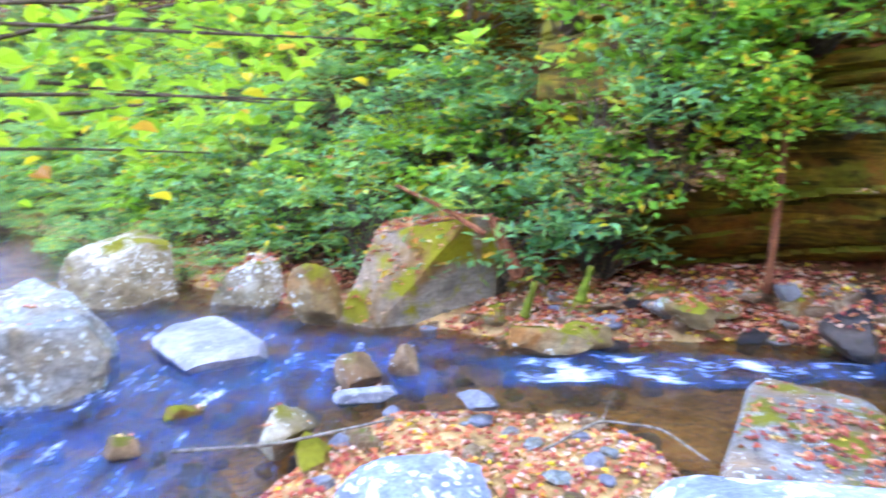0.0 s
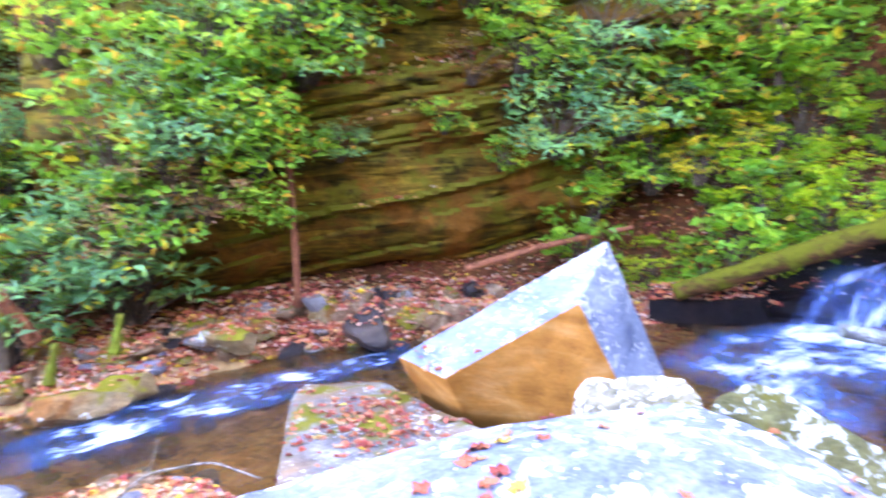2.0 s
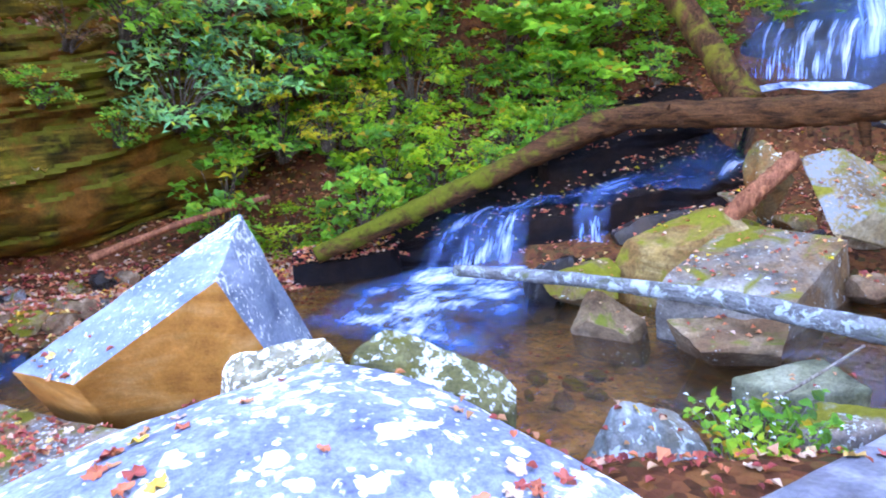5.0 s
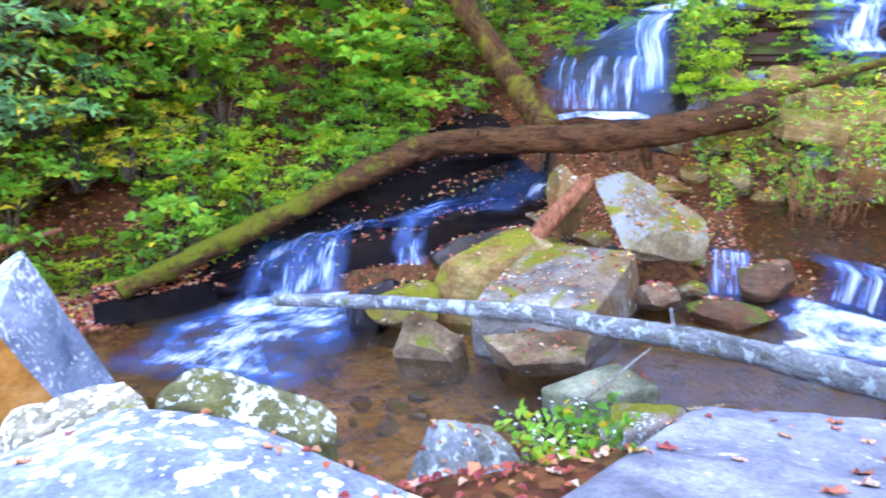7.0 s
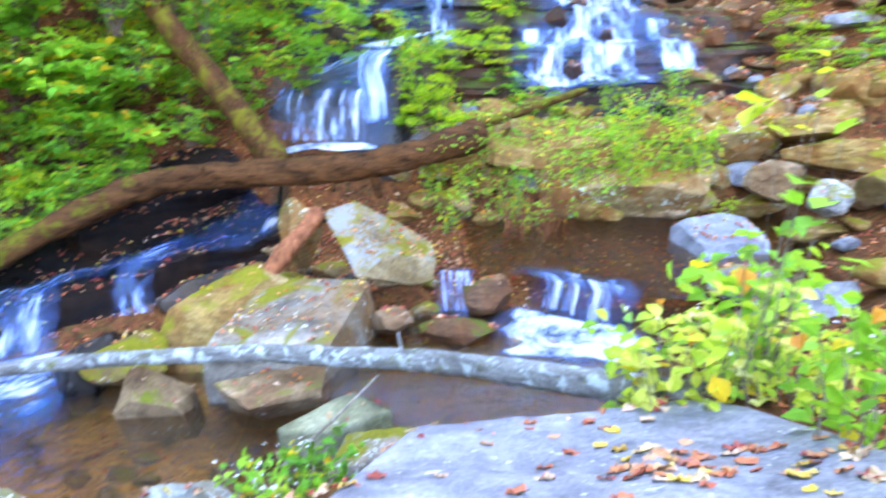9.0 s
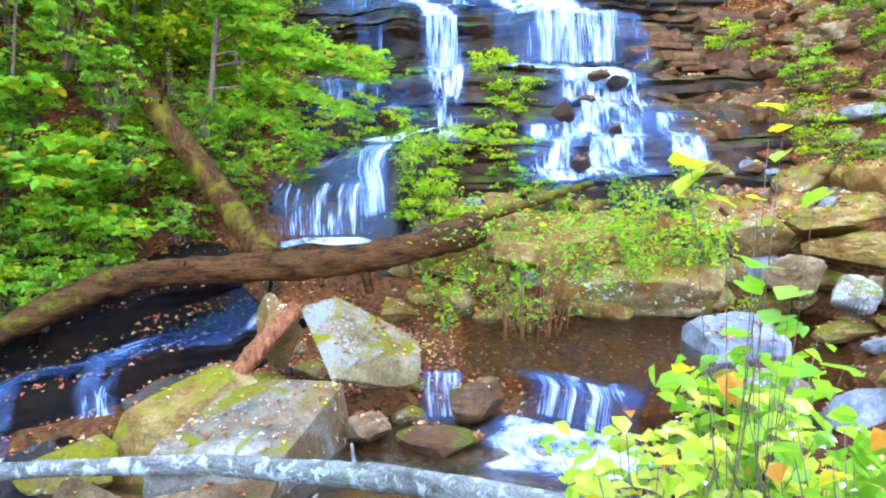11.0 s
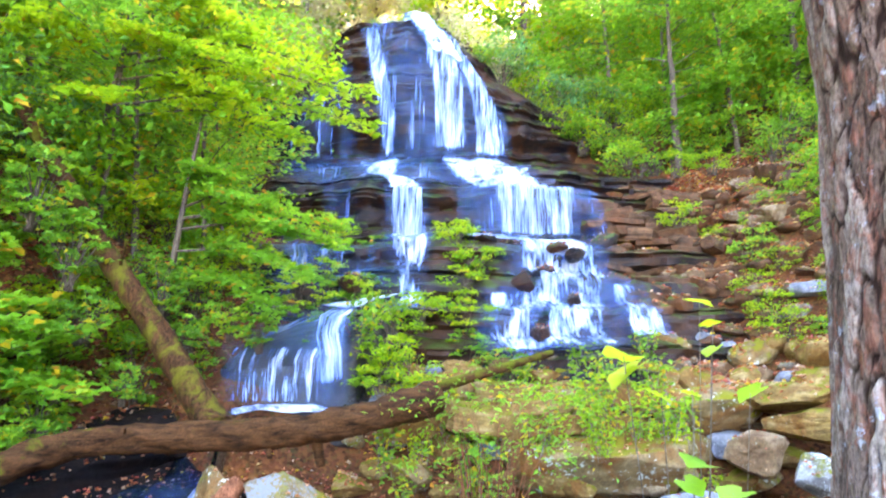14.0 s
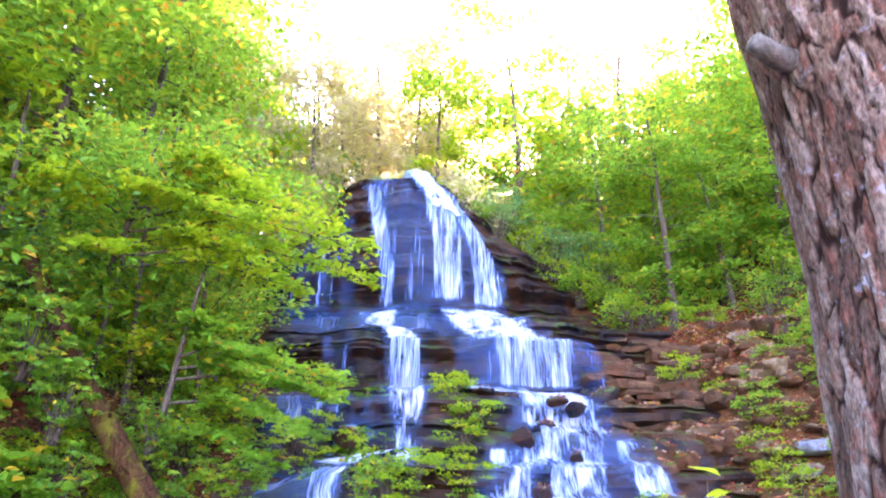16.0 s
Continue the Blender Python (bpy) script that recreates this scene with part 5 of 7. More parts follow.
def ledge(name, label, at, slabs, mat, seed):
    """A stack of broken slabs; each is (dx, dy, dz, length, width, thickness, turn)."""
    top = new(name, None)
    top.location = at
    tagged(top, label, "rock")
    for k, (dx, dy, dz, ln, wd, th, tr) in enumerate(slabs):
        ob = block("slab", "", [(-ln, -wd, -th), (ln, -wd, -th), (ln, wd, -th), (-ln, wd, -th), (-ln * 0.95, -wd * 0.9, th), (ln * 0.9, -wd, th), (ln, wd * 0.92, th * 0.8), (-ln, wd, th * 0.9)], mat, n=16, r=0.08, rough=0.05, seed=seed + k, chips=14)
        ROCKS.remove(ob)
        del ob["category"]
        ob.parent = top
        ob.matrix_basis = pose(dx, dy, dz, 9 * math.sin(k * 2.0), 9 * math.cos(k * 1.3), tr)
    return top


def pile(seed, n, length, width, height_, slab, turn=85):
    """Thin slabs stepping up and back: dx runs uphill."""
    r = np.random.RandomState(seed)
    out = []
    for k in range(n):
        u = (k + r.uniform(0, 0.8)) / n
        out.append((length * u + r.uniform(-0.25, 0.25), r.uniform(-width, width), height_ * u - 0.05, slab * r.uniform(0.6, 1.25), slab * r.uniform(0.35, 0.6), r.uniform(0.06, 0.2), turn + r.uniform(-40, 40)))
    return out


stone("tan_slab", "flat tan slab with moss on the bank", (12.5, -6.7, 1.35), (1.1, 0.8, 0.34), ROCK_TAN, 601, turn=20, sub=5, flat=0.7, rough=0.06)
stone("brown_boulder", "dark brown boulder overhanging the bank", (11.7, -5.9, 0.62), (0.85, 0.6, 0.48), ROCK_BROWN, 602, turn=-30, sub=5, cuts=18, rough=0.06)
stone("pale_slab", "pale broken slab on the leafy bank", (11.7, -7.0, 1.0), (1.1, 0.7, 0.36), ROCK_TAN, 603, turn=40, sub=5, flat=0.6, rough=0.06)
stone("bank_stone", "rounded pale rock on the bank", (10.5, -6.9, 0.55), (0.6, 0.5, 0.4), ROCK_MOSSY, 604, sub=5, cuts=18)
ledge("rubble_ledge", "flat tan slabs below the falls", (12.3, -2.5, 0.85), pile(24, 14, 1.8, 1.7, 1.0, 0.7), ROCK_TAN, 214)
ledge("layered_outcrop", "dark layered rock outcrop beside the falls", (15.0, -7.0, 2.2), pile(34, 110, 4.2, 2.4, 4.1, 0.62), LAYERED, 314)
for k, (x, y, z, sz) in enumerate([(16.3, -3.76, 4.50, 0.28), (16.2, -4.15, 4.28, 0.26), (16.1, -3.45, 3.95, 0.24), (15.5, -2.9, 3.6, 0.34), (15.3, -3.9, 3.25, 0.22), (17.6, -2.3, 4.9, 0.42), (17.9, -5.2, 4.85, 0.45), (16.6, -1.6, 4.35, 0.36), (15.7, 0.6, 3.6, 0.4), (15.4, 1.5, 3.3, 0.42), (14.4, -3.1, 2.5, 0.3)]):
    stone("cascade_rock", "dark wet rock standing out of the cascade", (x - 0.2, y, z), (sz, sz * 0.9, sz * 0.75), FALL_ROCK, 640 + k, turn=40.0 * k, sub=4, group="rocks in the cascade")
ledge("layered_outcrop", "dark layered rock outcrop higher on the leafy bank", (15.6, -9.6, 3.3), pile(35, 60, 4.0, 2.0, 3.0, 0.62), LAYERED, 514)
ledge("sunny_ledge", "flat brown ledge with leaves beside the falls", (19.6, -6.4, 6.45), pile(54, 16, 1.2, 1.7, 0.5, 0.8), LAYERED, 414)
stone("white_rock", "pale angular rock beside the pool", (10.4, -6.15, 0.42), (0.5, 0.45, 0.36), ROCK_PALE, 51, sub=5, cuts=20)
stone("wet_stone", "dark wet stone in the little weir", (8.95, -1.1, -0.55), (0.38, 0.42, 0.30), LAYERED, 52, sub=4)
stone("leafy_stone", "dark stone in the water with leaves on it", (8.15, -0.75, -0.78), (0.45, 0.5, 0.26), LAYERED, 53, sub=4)
stone("dark_stone", "dark wet boulder in front of the ramp", (7.15, 3.05, -0.85), (0.42, 0.4, 0.5), ROCK_WET, 54, sub=4)
stone("corner_rock", "mossy stone at the pool", (7.3, 2.7, -0.75), (0.6, 0.45, 0.35), ROCK_MOSSY, 55, sub=4)
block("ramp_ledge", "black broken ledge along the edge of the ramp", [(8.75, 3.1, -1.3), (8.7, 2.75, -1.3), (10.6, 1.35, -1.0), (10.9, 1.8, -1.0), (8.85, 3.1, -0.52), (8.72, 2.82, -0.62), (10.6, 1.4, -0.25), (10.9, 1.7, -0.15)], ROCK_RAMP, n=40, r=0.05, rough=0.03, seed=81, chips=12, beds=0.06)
# added block whose black colour supplies the shade below the trunk
block("shaded_rock", "added rock under the fallen trunk, near-black to stand for the shade", [(8.9, 4.6, -0.9), (9.5, 3.75, -0.8), (12.2, 2.3, 0.2), (12.4, 3.7, 0.2), (9.0, 4.7, 0.12), (9.75, 3.85, 0.22), (12.0, 2.5, 1.0), (12.3, 3.7, 1.35)], ROCK_RAMP, n=44, r=0.06, rough=0.04, seed=83, chips=10, beds=0.1)
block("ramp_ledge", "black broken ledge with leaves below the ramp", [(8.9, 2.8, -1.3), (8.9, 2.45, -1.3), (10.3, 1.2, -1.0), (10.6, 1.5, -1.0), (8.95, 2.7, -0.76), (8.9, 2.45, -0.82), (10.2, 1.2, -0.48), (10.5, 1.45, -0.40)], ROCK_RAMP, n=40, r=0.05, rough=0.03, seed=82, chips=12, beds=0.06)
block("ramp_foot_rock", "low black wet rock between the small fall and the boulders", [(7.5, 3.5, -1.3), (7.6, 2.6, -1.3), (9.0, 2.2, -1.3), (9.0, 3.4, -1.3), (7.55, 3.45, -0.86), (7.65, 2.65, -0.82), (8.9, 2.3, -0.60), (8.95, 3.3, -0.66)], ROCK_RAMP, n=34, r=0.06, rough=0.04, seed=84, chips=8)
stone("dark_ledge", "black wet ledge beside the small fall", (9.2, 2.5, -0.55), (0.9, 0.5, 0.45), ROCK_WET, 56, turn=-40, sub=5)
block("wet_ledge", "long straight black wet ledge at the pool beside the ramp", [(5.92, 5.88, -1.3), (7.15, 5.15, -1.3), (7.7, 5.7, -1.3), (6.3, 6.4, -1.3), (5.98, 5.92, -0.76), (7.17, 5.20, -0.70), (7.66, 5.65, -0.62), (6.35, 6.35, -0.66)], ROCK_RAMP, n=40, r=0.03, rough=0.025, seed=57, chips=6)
block("pale_boulder", "large pale weathered boulder at the stream", [(-5.2, 4.6, -1.5), (-4.15, 4.75, -1.4), (-3.85, 5.35, -1.4), (-5.2, 5.9, -1.5), (-5.15, 4.85, -0.62), (-4.50, 4.80, -0.50), (-3.95, 5.40, -0.66), (-4.9, 5.5, -0.40)], ROCK_WHITE, n=48, r=0.12, rough=0.05, seed=158, chips=22)
block("pale_back_rock", "pale broken rock behind the weathered boulder", [(-6.0, 5.7, -1.6), (-4.6, 5.6, -1.6), (-4.4, 6.2, -1.6), (-5.8, 6.6, -1.6), (-5.9, 5.8, -0.62), (-4.85, 5.85, -0.60), (-4.5, 6.0, -0.76), (-5.6, 6.4, -0.50)], ROCK_WHITE, n=34, r=0.06, rough=0.04, seed=159, chips=12)
block("pale_flat_rock", "pale flat-topped rock in the stream", [(-4.0, 6.15, -1.5), (-3.35, 5.85, -1.5), (-2.9, 6.2, -1.5), (-3.8, 6.8, -1.5), (-4.34, 6.25, -1.02), (-3.42, 5.52, -1.06), (-2.72, 6.12, -1.04), (-3.85, 7.02, -1.0)], ROCK_SMOOTH_PALE, n=40, r=0.10, rough=0.028, seed=59, chips=18)
block("mossy_bank_rock", "mossy rock with pale lichen on its back behind the weathered boulder", [(-6.5, 7.6, -1.5), (-5.5, 7.45, -1.5), (-5.0, 8.1, -1.5), (-6.2, 8.9, -1.5), (-6.35, 7.75, -0.55), (-5.55, 7.75, -0.42), (-5.1, 8.25, -0.50), (-6.0, 8.6, -0.36)], ROCK_HALF, n=44, r=0.12, rough=0.05, seed=160, chips=18)
block("mossy_stone", "small mossy wedge of rock on the far bank", [(-4.45, 7.8, -1.4), (-3.6, 7.7, -1.4), (-3.35, 8.1, -1.4), (-4.3, 8.4, -1.4), (-4.3, 7.9, -0.95), (-3.75, 7.8, -0.66), (-3.45, 8.0, -0.64), (-3.9, 8.3, -0.58)], ROCK_HALF, n=30, r=0.1, rough=0.05, seed=61, chips=12)
stone("round_mossy_stone", "small mossy rock beside the big boulder", (-2.65, 7.0, -0.85), (0.36, 0.36, 0.46), ROCK_MOSSY, 62, sub=4)

# ---- logs ----
def smooth_line(pts, n=40):
    pts = np.asarray(pts, float)
    s = np.concatenate([[0], np.cumsum(np.linalg.norm(np.diff(pts, axis=0), axis=1))])
    t = np.linspace(0, s[-1], n)
    out = np.stack([np.interp(t, s, pts[:, i]) for i in range(3)], -1)
    for _ in range(max(1, n // 12)):
        out[1:-1] = (out[:-2] + 2 * out[1:-1] + out[2:]) / 4
    return out


def log(name, label, pts, r0, r1, mat, sides=18, n=60, rough=0.10, stubs=(), category="log", wood="trunk", second=None):
    """A lying trunk, with broken branch stubs where given as (place along it, direction, length, radius). second = (from where, part name, material)."""
    p = smooth_line(pts, n)
    top = new(name, None)
    top.location = p[0]
    tagged(top, label, category)
    q = p - p[0]
    r = np.random.RandomState(n + sides)
    thick = np.linspace(r0, r1, n) * (1 + rough * 0.9 * vnoise(q, 0.9 / max(r0, 0.05) * 0.25, sides, 3))
    q = q + 0.35 * rough * r0 * np.stack([vnoise(q, 1.1, 3 + k, 2) for k in range(3)], -1)
    cut = n if second is None else int(n * second[0])
    part(wood, tubes_mesh(wood, [(q[:cut], thick[:cut])], mat, sides, rough), top)
    if second:
        part(second[1], tubes_mesh(second[1], [(q[cut - 2:], thick[cut - 2:] * 1.02)], second[2], sides, rough), top)
    for s, d, ln, rad in stubs:
        o = q[int(s * (n - 1))]
        part("branch_stub", tubes_mesh("branch_stub", [(smooth_line([o, o + np.array(d) * ln * 0.5, o + np.array(d) * ln], 8), np.linspace(rad, rad * 0.55, 8))], second[2] if second else mat, 10, 0.12), top)
    return top


log("fallen_tree", "mossy brown fallen tree trunk lying across the stream", [(6.2, 5.75, -0.62), (7.33, 5.06, -0.20), (8.05, 4.57, 0.10), (8.66, 4.14, 0.38), (9.34, 3.66, 0.68), (9.83, 3.28, 0.84), (10.25, 2.75, 0.86), (10.5, 1.8, 0.88), (10.76, 0.7, 0.93), (11.1, -0.2, 1.10), (11.7, -1.15, 1.36)], 0.12, 0.23, LOG_MOSSY, sides=28, n=140, rough=0.16, stubs=[(0.80, (0.2, -0.2, -1.0), 0.5, 0.10), (0.86, (-0.5, 0.1, 0.8), 0.22, 0.12), (0.70, (-0.5, 0.2, 0.5), 0.3, 0.03), (0.55, (-0.6, -0.3, 0.4), 0.4, 0.025), (0.74, (-0.3, -0.2, -0.9), 0.35, 0.06)])
log("leaning_tree", "mossy tree trunk leaning against the fallen one", [(10.85, 1.85, 0.95), (11.0, 2.05, 1.15), (11.5, 3.0, 2.3), (11.75, 4.15, 3.7), (12.0, 4.95, 4.8), (12.4, 6.0, 6.2)], 0.21, 0.13, BARK_LEAN, sides=24, n=90, rough=0.14, stubs=[(0.45, (-0.6, -0.4, 0.6), 0.7, 0.03), (0.3, (-0.7, 0.3, 0.5), 0.5, 0.025)])
log("pale_log", "pale lichened log lying across the stones", [(6.25, 3.75, -0.52), (6.55, 2.5, -0.5), (6.55, 1.1, -0.46), (5.95, -0.5, -0.34), (4.5, -2.15, -0.08)], 0.06, 0.115, LOG_PALE, n=90, stubs=[(0.62, (0.5, 0.2, 0.8), 0.25, 0.02), (0.35, (-0.4, 0.3, 0.7), 0.12, 0.02)])
log("broken_stub", "bare red-brown piece of broken trunk", [(8.33, 1.62, -0.30), (8.6, 1.3, 0.12), (8.93, 0.95, 0.52)], 0.10, 0.12, WOOD_RED, n=30, rough=0.2, wood="wood")
near_tree = new("near_tree", None)
near_tree.location = (2.09, -2.10, lie(2.09, -2.10) - 0.2)
tagged(near_tree, "tall tree trunk with grey furrowed bark beside the path", "tree")
hh = np.concatenate([np.linspace(0, 3.6, 520), np.linspace(3.65, 9, 60)])
turns = 300
ang = np.linspace(0, 2 * math.pi, turns, endpoint=False)
AA, HH = np.meshgrid(ang, hh, indexing="ij")
rr = 0.245 + 0.10 * np.exp(-HH / 0.3) - 0.004 * HH + 0.03 * np.exp(-((HH - 2.75) / 0.25) ** 2) * np.exp(-((AA - 2.2) / 0.6) ** 2)


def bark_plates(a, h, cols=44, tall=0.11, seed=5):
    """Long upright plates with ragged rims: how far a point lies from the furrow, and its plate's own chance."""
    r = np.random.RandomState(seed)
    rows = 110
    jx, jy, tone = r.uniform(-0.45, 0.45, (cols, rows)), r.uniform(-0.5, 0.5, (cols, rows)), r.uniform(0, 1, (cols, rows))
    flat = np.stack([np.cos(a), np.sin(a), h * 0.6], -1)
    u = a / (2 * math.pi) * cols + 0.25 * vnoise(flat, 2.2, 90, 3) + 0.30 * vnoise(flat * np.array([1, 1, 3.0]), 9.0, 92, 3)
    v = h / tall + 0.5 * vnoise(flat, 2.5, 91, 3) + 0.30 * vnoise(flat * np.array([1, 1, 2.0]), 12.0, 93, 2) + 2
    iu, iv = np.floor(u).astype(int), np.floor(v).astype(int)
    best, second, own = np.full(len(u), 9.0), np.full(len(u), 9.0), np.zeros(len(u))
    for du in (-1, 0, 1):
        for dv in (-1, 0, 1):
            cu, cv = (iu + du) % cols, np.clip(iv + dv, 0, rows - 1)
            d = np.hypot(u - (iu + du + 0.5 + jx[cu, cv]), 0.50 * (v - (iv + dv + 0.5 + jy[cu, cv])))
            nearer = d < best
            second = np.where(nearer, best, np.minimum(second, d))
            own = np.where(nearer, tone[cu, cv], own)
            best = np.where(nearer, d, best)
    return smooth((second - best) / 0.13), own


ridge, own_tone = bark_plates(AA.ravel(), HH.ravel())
cyl = np.stack([np.cos(AA).ravel() * 0.3, np.sin(AA).ravel() * 0.3, HH.ravel() * 0.25], -1)
rr = rr.ravel() + 0.008 * ridge * (0.5 + 0.9 * own_tone) + 0.004 * vnoise(cyl, 26.0, 71, 3) + 0.008 * vnoise(cyl, 2.0, 72, 2)
rr = rr * np.where(HH.ravel() > 8.99, 0.04, 1.0)
bx = np.interp(HH.ravel() + near_tree.location[2], [-0.5, 1.2, 1.6, 2.1, 2.4, 2.7, 3.0, 9.0], [0.06, 0.05, 0.01, -0.01, 0.0, 0.035, 0.05, 0.1])
V = np.stack([np.cos(AA).ravel() * rr, np.sin(AA).ravel() * rr + bx, HH.ravel()], -1)
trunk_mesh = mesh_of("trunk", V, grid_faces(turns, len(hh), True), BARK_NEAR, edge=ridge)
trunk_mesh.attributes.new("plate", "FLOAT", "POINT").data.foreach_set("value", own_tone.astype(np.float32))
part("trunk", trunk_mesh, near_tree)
part("branch_stub", tubes_mesh("branch_stub", [(smooth_line([(-0.06, 0.20, 2.47 - near_tree.location[2]), (-0.08, 0.28, 2.48 - near_tree.location[2]), (-0.10, 0.33, 2.50 - near_tree.location[2])], 8), np.linspace(0.030, 0.018, 8))], TWIG, 10, 0.1), near_tree, "short grey broken branch stub")
part("root", tubes_mesh("root", [(smooth_line([(-0.2, 0.1, 0.35), (-0.5, 0.25, 0.2), (-0.9, 0.35, 0.05)], 12), np.linspace(0.14, 0.04, 12))], BARK, 10, 0.1), near_tree)
part("root", tubes_mesh("root", [(smooth_line([(0.0, 0.2, 0.35), (0.1, 0.5, 0.2), (0.2, 0.9, 0.0)], 12), np.linspace(0.14, 0.04, 12))], BARK, 10, 0.1), near_tree)


# ---- shrubs, trees and small plants ----
def shrub(name, label, seed, size, clumps, per, leaf, mat, flat=0.26, stems=6, category="shrub", wood=None, foot=0.05, stick=1.0):
    """Stems spreading from one foot, with clumps of leaves on their ends."""
    rs = np.random.RandomState(seed)
    top = new(name, None)
    tagged(top, label, category)
    C = rs.normal(size=(clumps, 3))
    C /= np.linalg.norm(C, axis=1)[:, None]
    C *= rs.uniform(0.45, 1.0, clumps)[:, None] ** 0.5
    C = C * np.array([size[0] * 1.1, size[0] * 1.1, size[1] * 0.52]) + np.array([0, 0, size[1] * 0.55])
    C[:, 2] = np.maximum(C[:, 2], 0.08)
    sticks = []
    for c in C[:: max(1, clumps // (stems * 3))]:
        mid = c * np.array([0.35, 0.35, 0.6]) + rs.normal(size=3) * 0.06 * size[0]
        p = smooth_line([(c[0] * foot + rs.normal() * 0.05, c[1] * foot + rs.normal() * 0.05, -0.15), mid, c], 7)
        sticks.append((p, np.linspace(0.016, 0.004, 7) * stick * (0.6 + size[1] * 0.35)))
    tagged(part("branchwork", tubes_mesh("branchwork", sticks, wood or BARK, 5), top), kind="stuff")
    pts = np.repeat(C, per, 0) + rs.normal(size=(clumps * per, 3)) * np.array([1, 1, flat]) * (size[0] * 0.19)
    V, F = leaves(pts, rs, leaf[0], leaf[1], up=0.64)
    part("foliage", mesh_of("foliage", V, F, mat, False), top)
    return top


def tree(name, label, seed, tall, spread, mat, leaf, clumps=60, per=70, bare=0.3, trunk=0.12, layer=0.35, bark=None, lean=0.06, split=False):
    """A tapered trunk with limbs, and sprays of leaves along the limbs."""
    rs = np.random.RandomState(seed)
    top = new(name, None)
    tagged(top, label, "tree")
    n = 18
    h = np.linspace(0, 1, n)
    axis = np.stack([np.cumsum(rs.normal(size=n)) * lean * tall / n + lean * tall * h * rs.normal() * 0.6, np.cumsum(rs.normal(size=n)) * lean * tall / n, h * tall - 0.2], -1)
    part("trunk", tubes_mesh("trunk", [(axis, trunk * (1 - 0.85 * h) + 0.012)], bark or BARK, 9, 0.06), top)
    limbs, C = [], []
    for i in range(clumps // 4):
        t = bare + (1 - bare) * (i + rs.uniform()) / (clumps // 4)
        a = rs.uniform(0, 6.28)
        reach = spread * (0.35 + 0.65 * math.sin(math.pi * min(1, (1.15 - t) / 0.9))) * rs.uniform(0.6, 1.1)
        base = np.array([np.interp(t, h, axis[:, k]) for k in range(3)])
        end = base + np.array([math.cos(a) * reach, math.sin(a) * reach, reach * rs.uniform(0.0, 0.45)])
        mid = (base + end) / 2 + np.array([0, 0, reach * 0.12])
        p = smooth_line([base, mid, end], 8)
        limbs.append((p, np.linspace(trunk * 0.34 * (1.1 - t), 0.006, 8)))
        for s in (0.45, 0.68, 0.88, 1.05):
            C.append(base + (end - base) * s + rs.normal(size=3) * reach * 0.13)
    C = np.array(C)
    if not split:
        tagged(part("branchwork", tubes_mesh("branchwork", limbs, bark or BARK, 5), top), kind="stuff")
        pts = np.repeat(C, per, 0) + rs.normal(size=(len(C) * per, 3)) * np.array([1, 1, layer * 0.6]) * spread * 0.15
        V, F = leaves(pts, rs, leaf[0], leaf[1], up=0.7)
        part("crown", mesh_of("crown", V, F, mat, False), top)
        return top
    for k, one in enumerate(limbs):
        limb = part("limb", tubes_mesh("limb", [one], bark or BARK, 5), top)
        pts = np.repeat(C[4 * k:4 * k + 4], per, 0) + rs.normal(size=(4 * per, 3)) * np.array([1, 1, layer]) * spread * 0.17
        V, F = leaves(pts, rs, leaf[0], leaf[1], up=0.62)
        tagged(part("leaf_spray", mesh_of("leaf_spray", V, F, mat, False), limb), kind="stuff")
    return top


def scatter(models, spots, group, rs, scale=(0.8, 1.25), sink=0.05, face=None):
    """Copies of the models at the spots; the first use of each model moves the model itself."""
    used = set()
    for i, (x, y) in enumerate(spots):
        m = models[rs.randint(len(models))]
        mat4 = pose(x, y, lie(x, y) - sink, rs.uniform(-6, 6), rs.uniform(-6, 6), rs.uniform(0, 360))
        s = rs.uniform(*scale)
        ob = m
        if m.name in used:
            ob = copy_thing(m, mat4)
        ob.matrix_basis = mat4 @ Matrix.Diagonal((s, s, s, 1))
        used.add(m.name)
        tagged(ob, group=group)


def spots_in(rs, n, x0, x1, f0, f1, apart=0.5):
    """Places between two lines y = f0(x) and y = f1(x), some way from each other."""
    out, tries = [], 0
    while len(out) < n and tries < n * 40:
        tries += 1
        x = rs.uniform(x0, x1)
        y = rs.uniform(f0(x), f1(x))
        if all((x - a) ** 2 + (y - b) ** 2 > apart * apart for a, b in out):
            out.append((x, y))
    return out


rs = np.random.RandomState(7)
hill = lambda d: (lambda x: float(far_edge(x)) + d)
nearhill = lambda d: (lambda x: float(near_edge(x)) - d)


def laurel_kinds(n, seed):
    return [shrub("laurel_shrub", "dense blue-green laurel shrub on the slope", seed + i, (0.8, 1.3 + 0.2 * i), 34, 22, (0.15, 0.058), LAUREL) for i in range(n)]


def leafy_kinds(n, seed, size=0.7, leaf=(0.125, 0.085)):
    return [shrub("leafy_shrub", "green leafy shrub with some yellow leaves", seed + i, (size, 1.1 + 0.2 * i), 30, 20 if leaf[0] < 0.15 else 15, leaf, BROAD) for i in range(n)]


def bright_kinds(n, seed):
    return [shrub("sunlit_shrub", "bright yellow-green leafy shrub", seed + i, (0.8, 1.3), 30, 20, (0.13, 0.085), BRIGHT) for i in range(n)]


scatter(laurel_kinds(3, 100), spots_in(rs, 105, -22, 0.8, hill(1.0), hill(6.0), 0.5), "laurels on the far slope", rs)
scatter(leafy_kinds(3, 110), spots_in(rs, 44, -14, 1.0, hill(1.2), hill(5.5), 0.55), "shrubs on the far slope", rs)
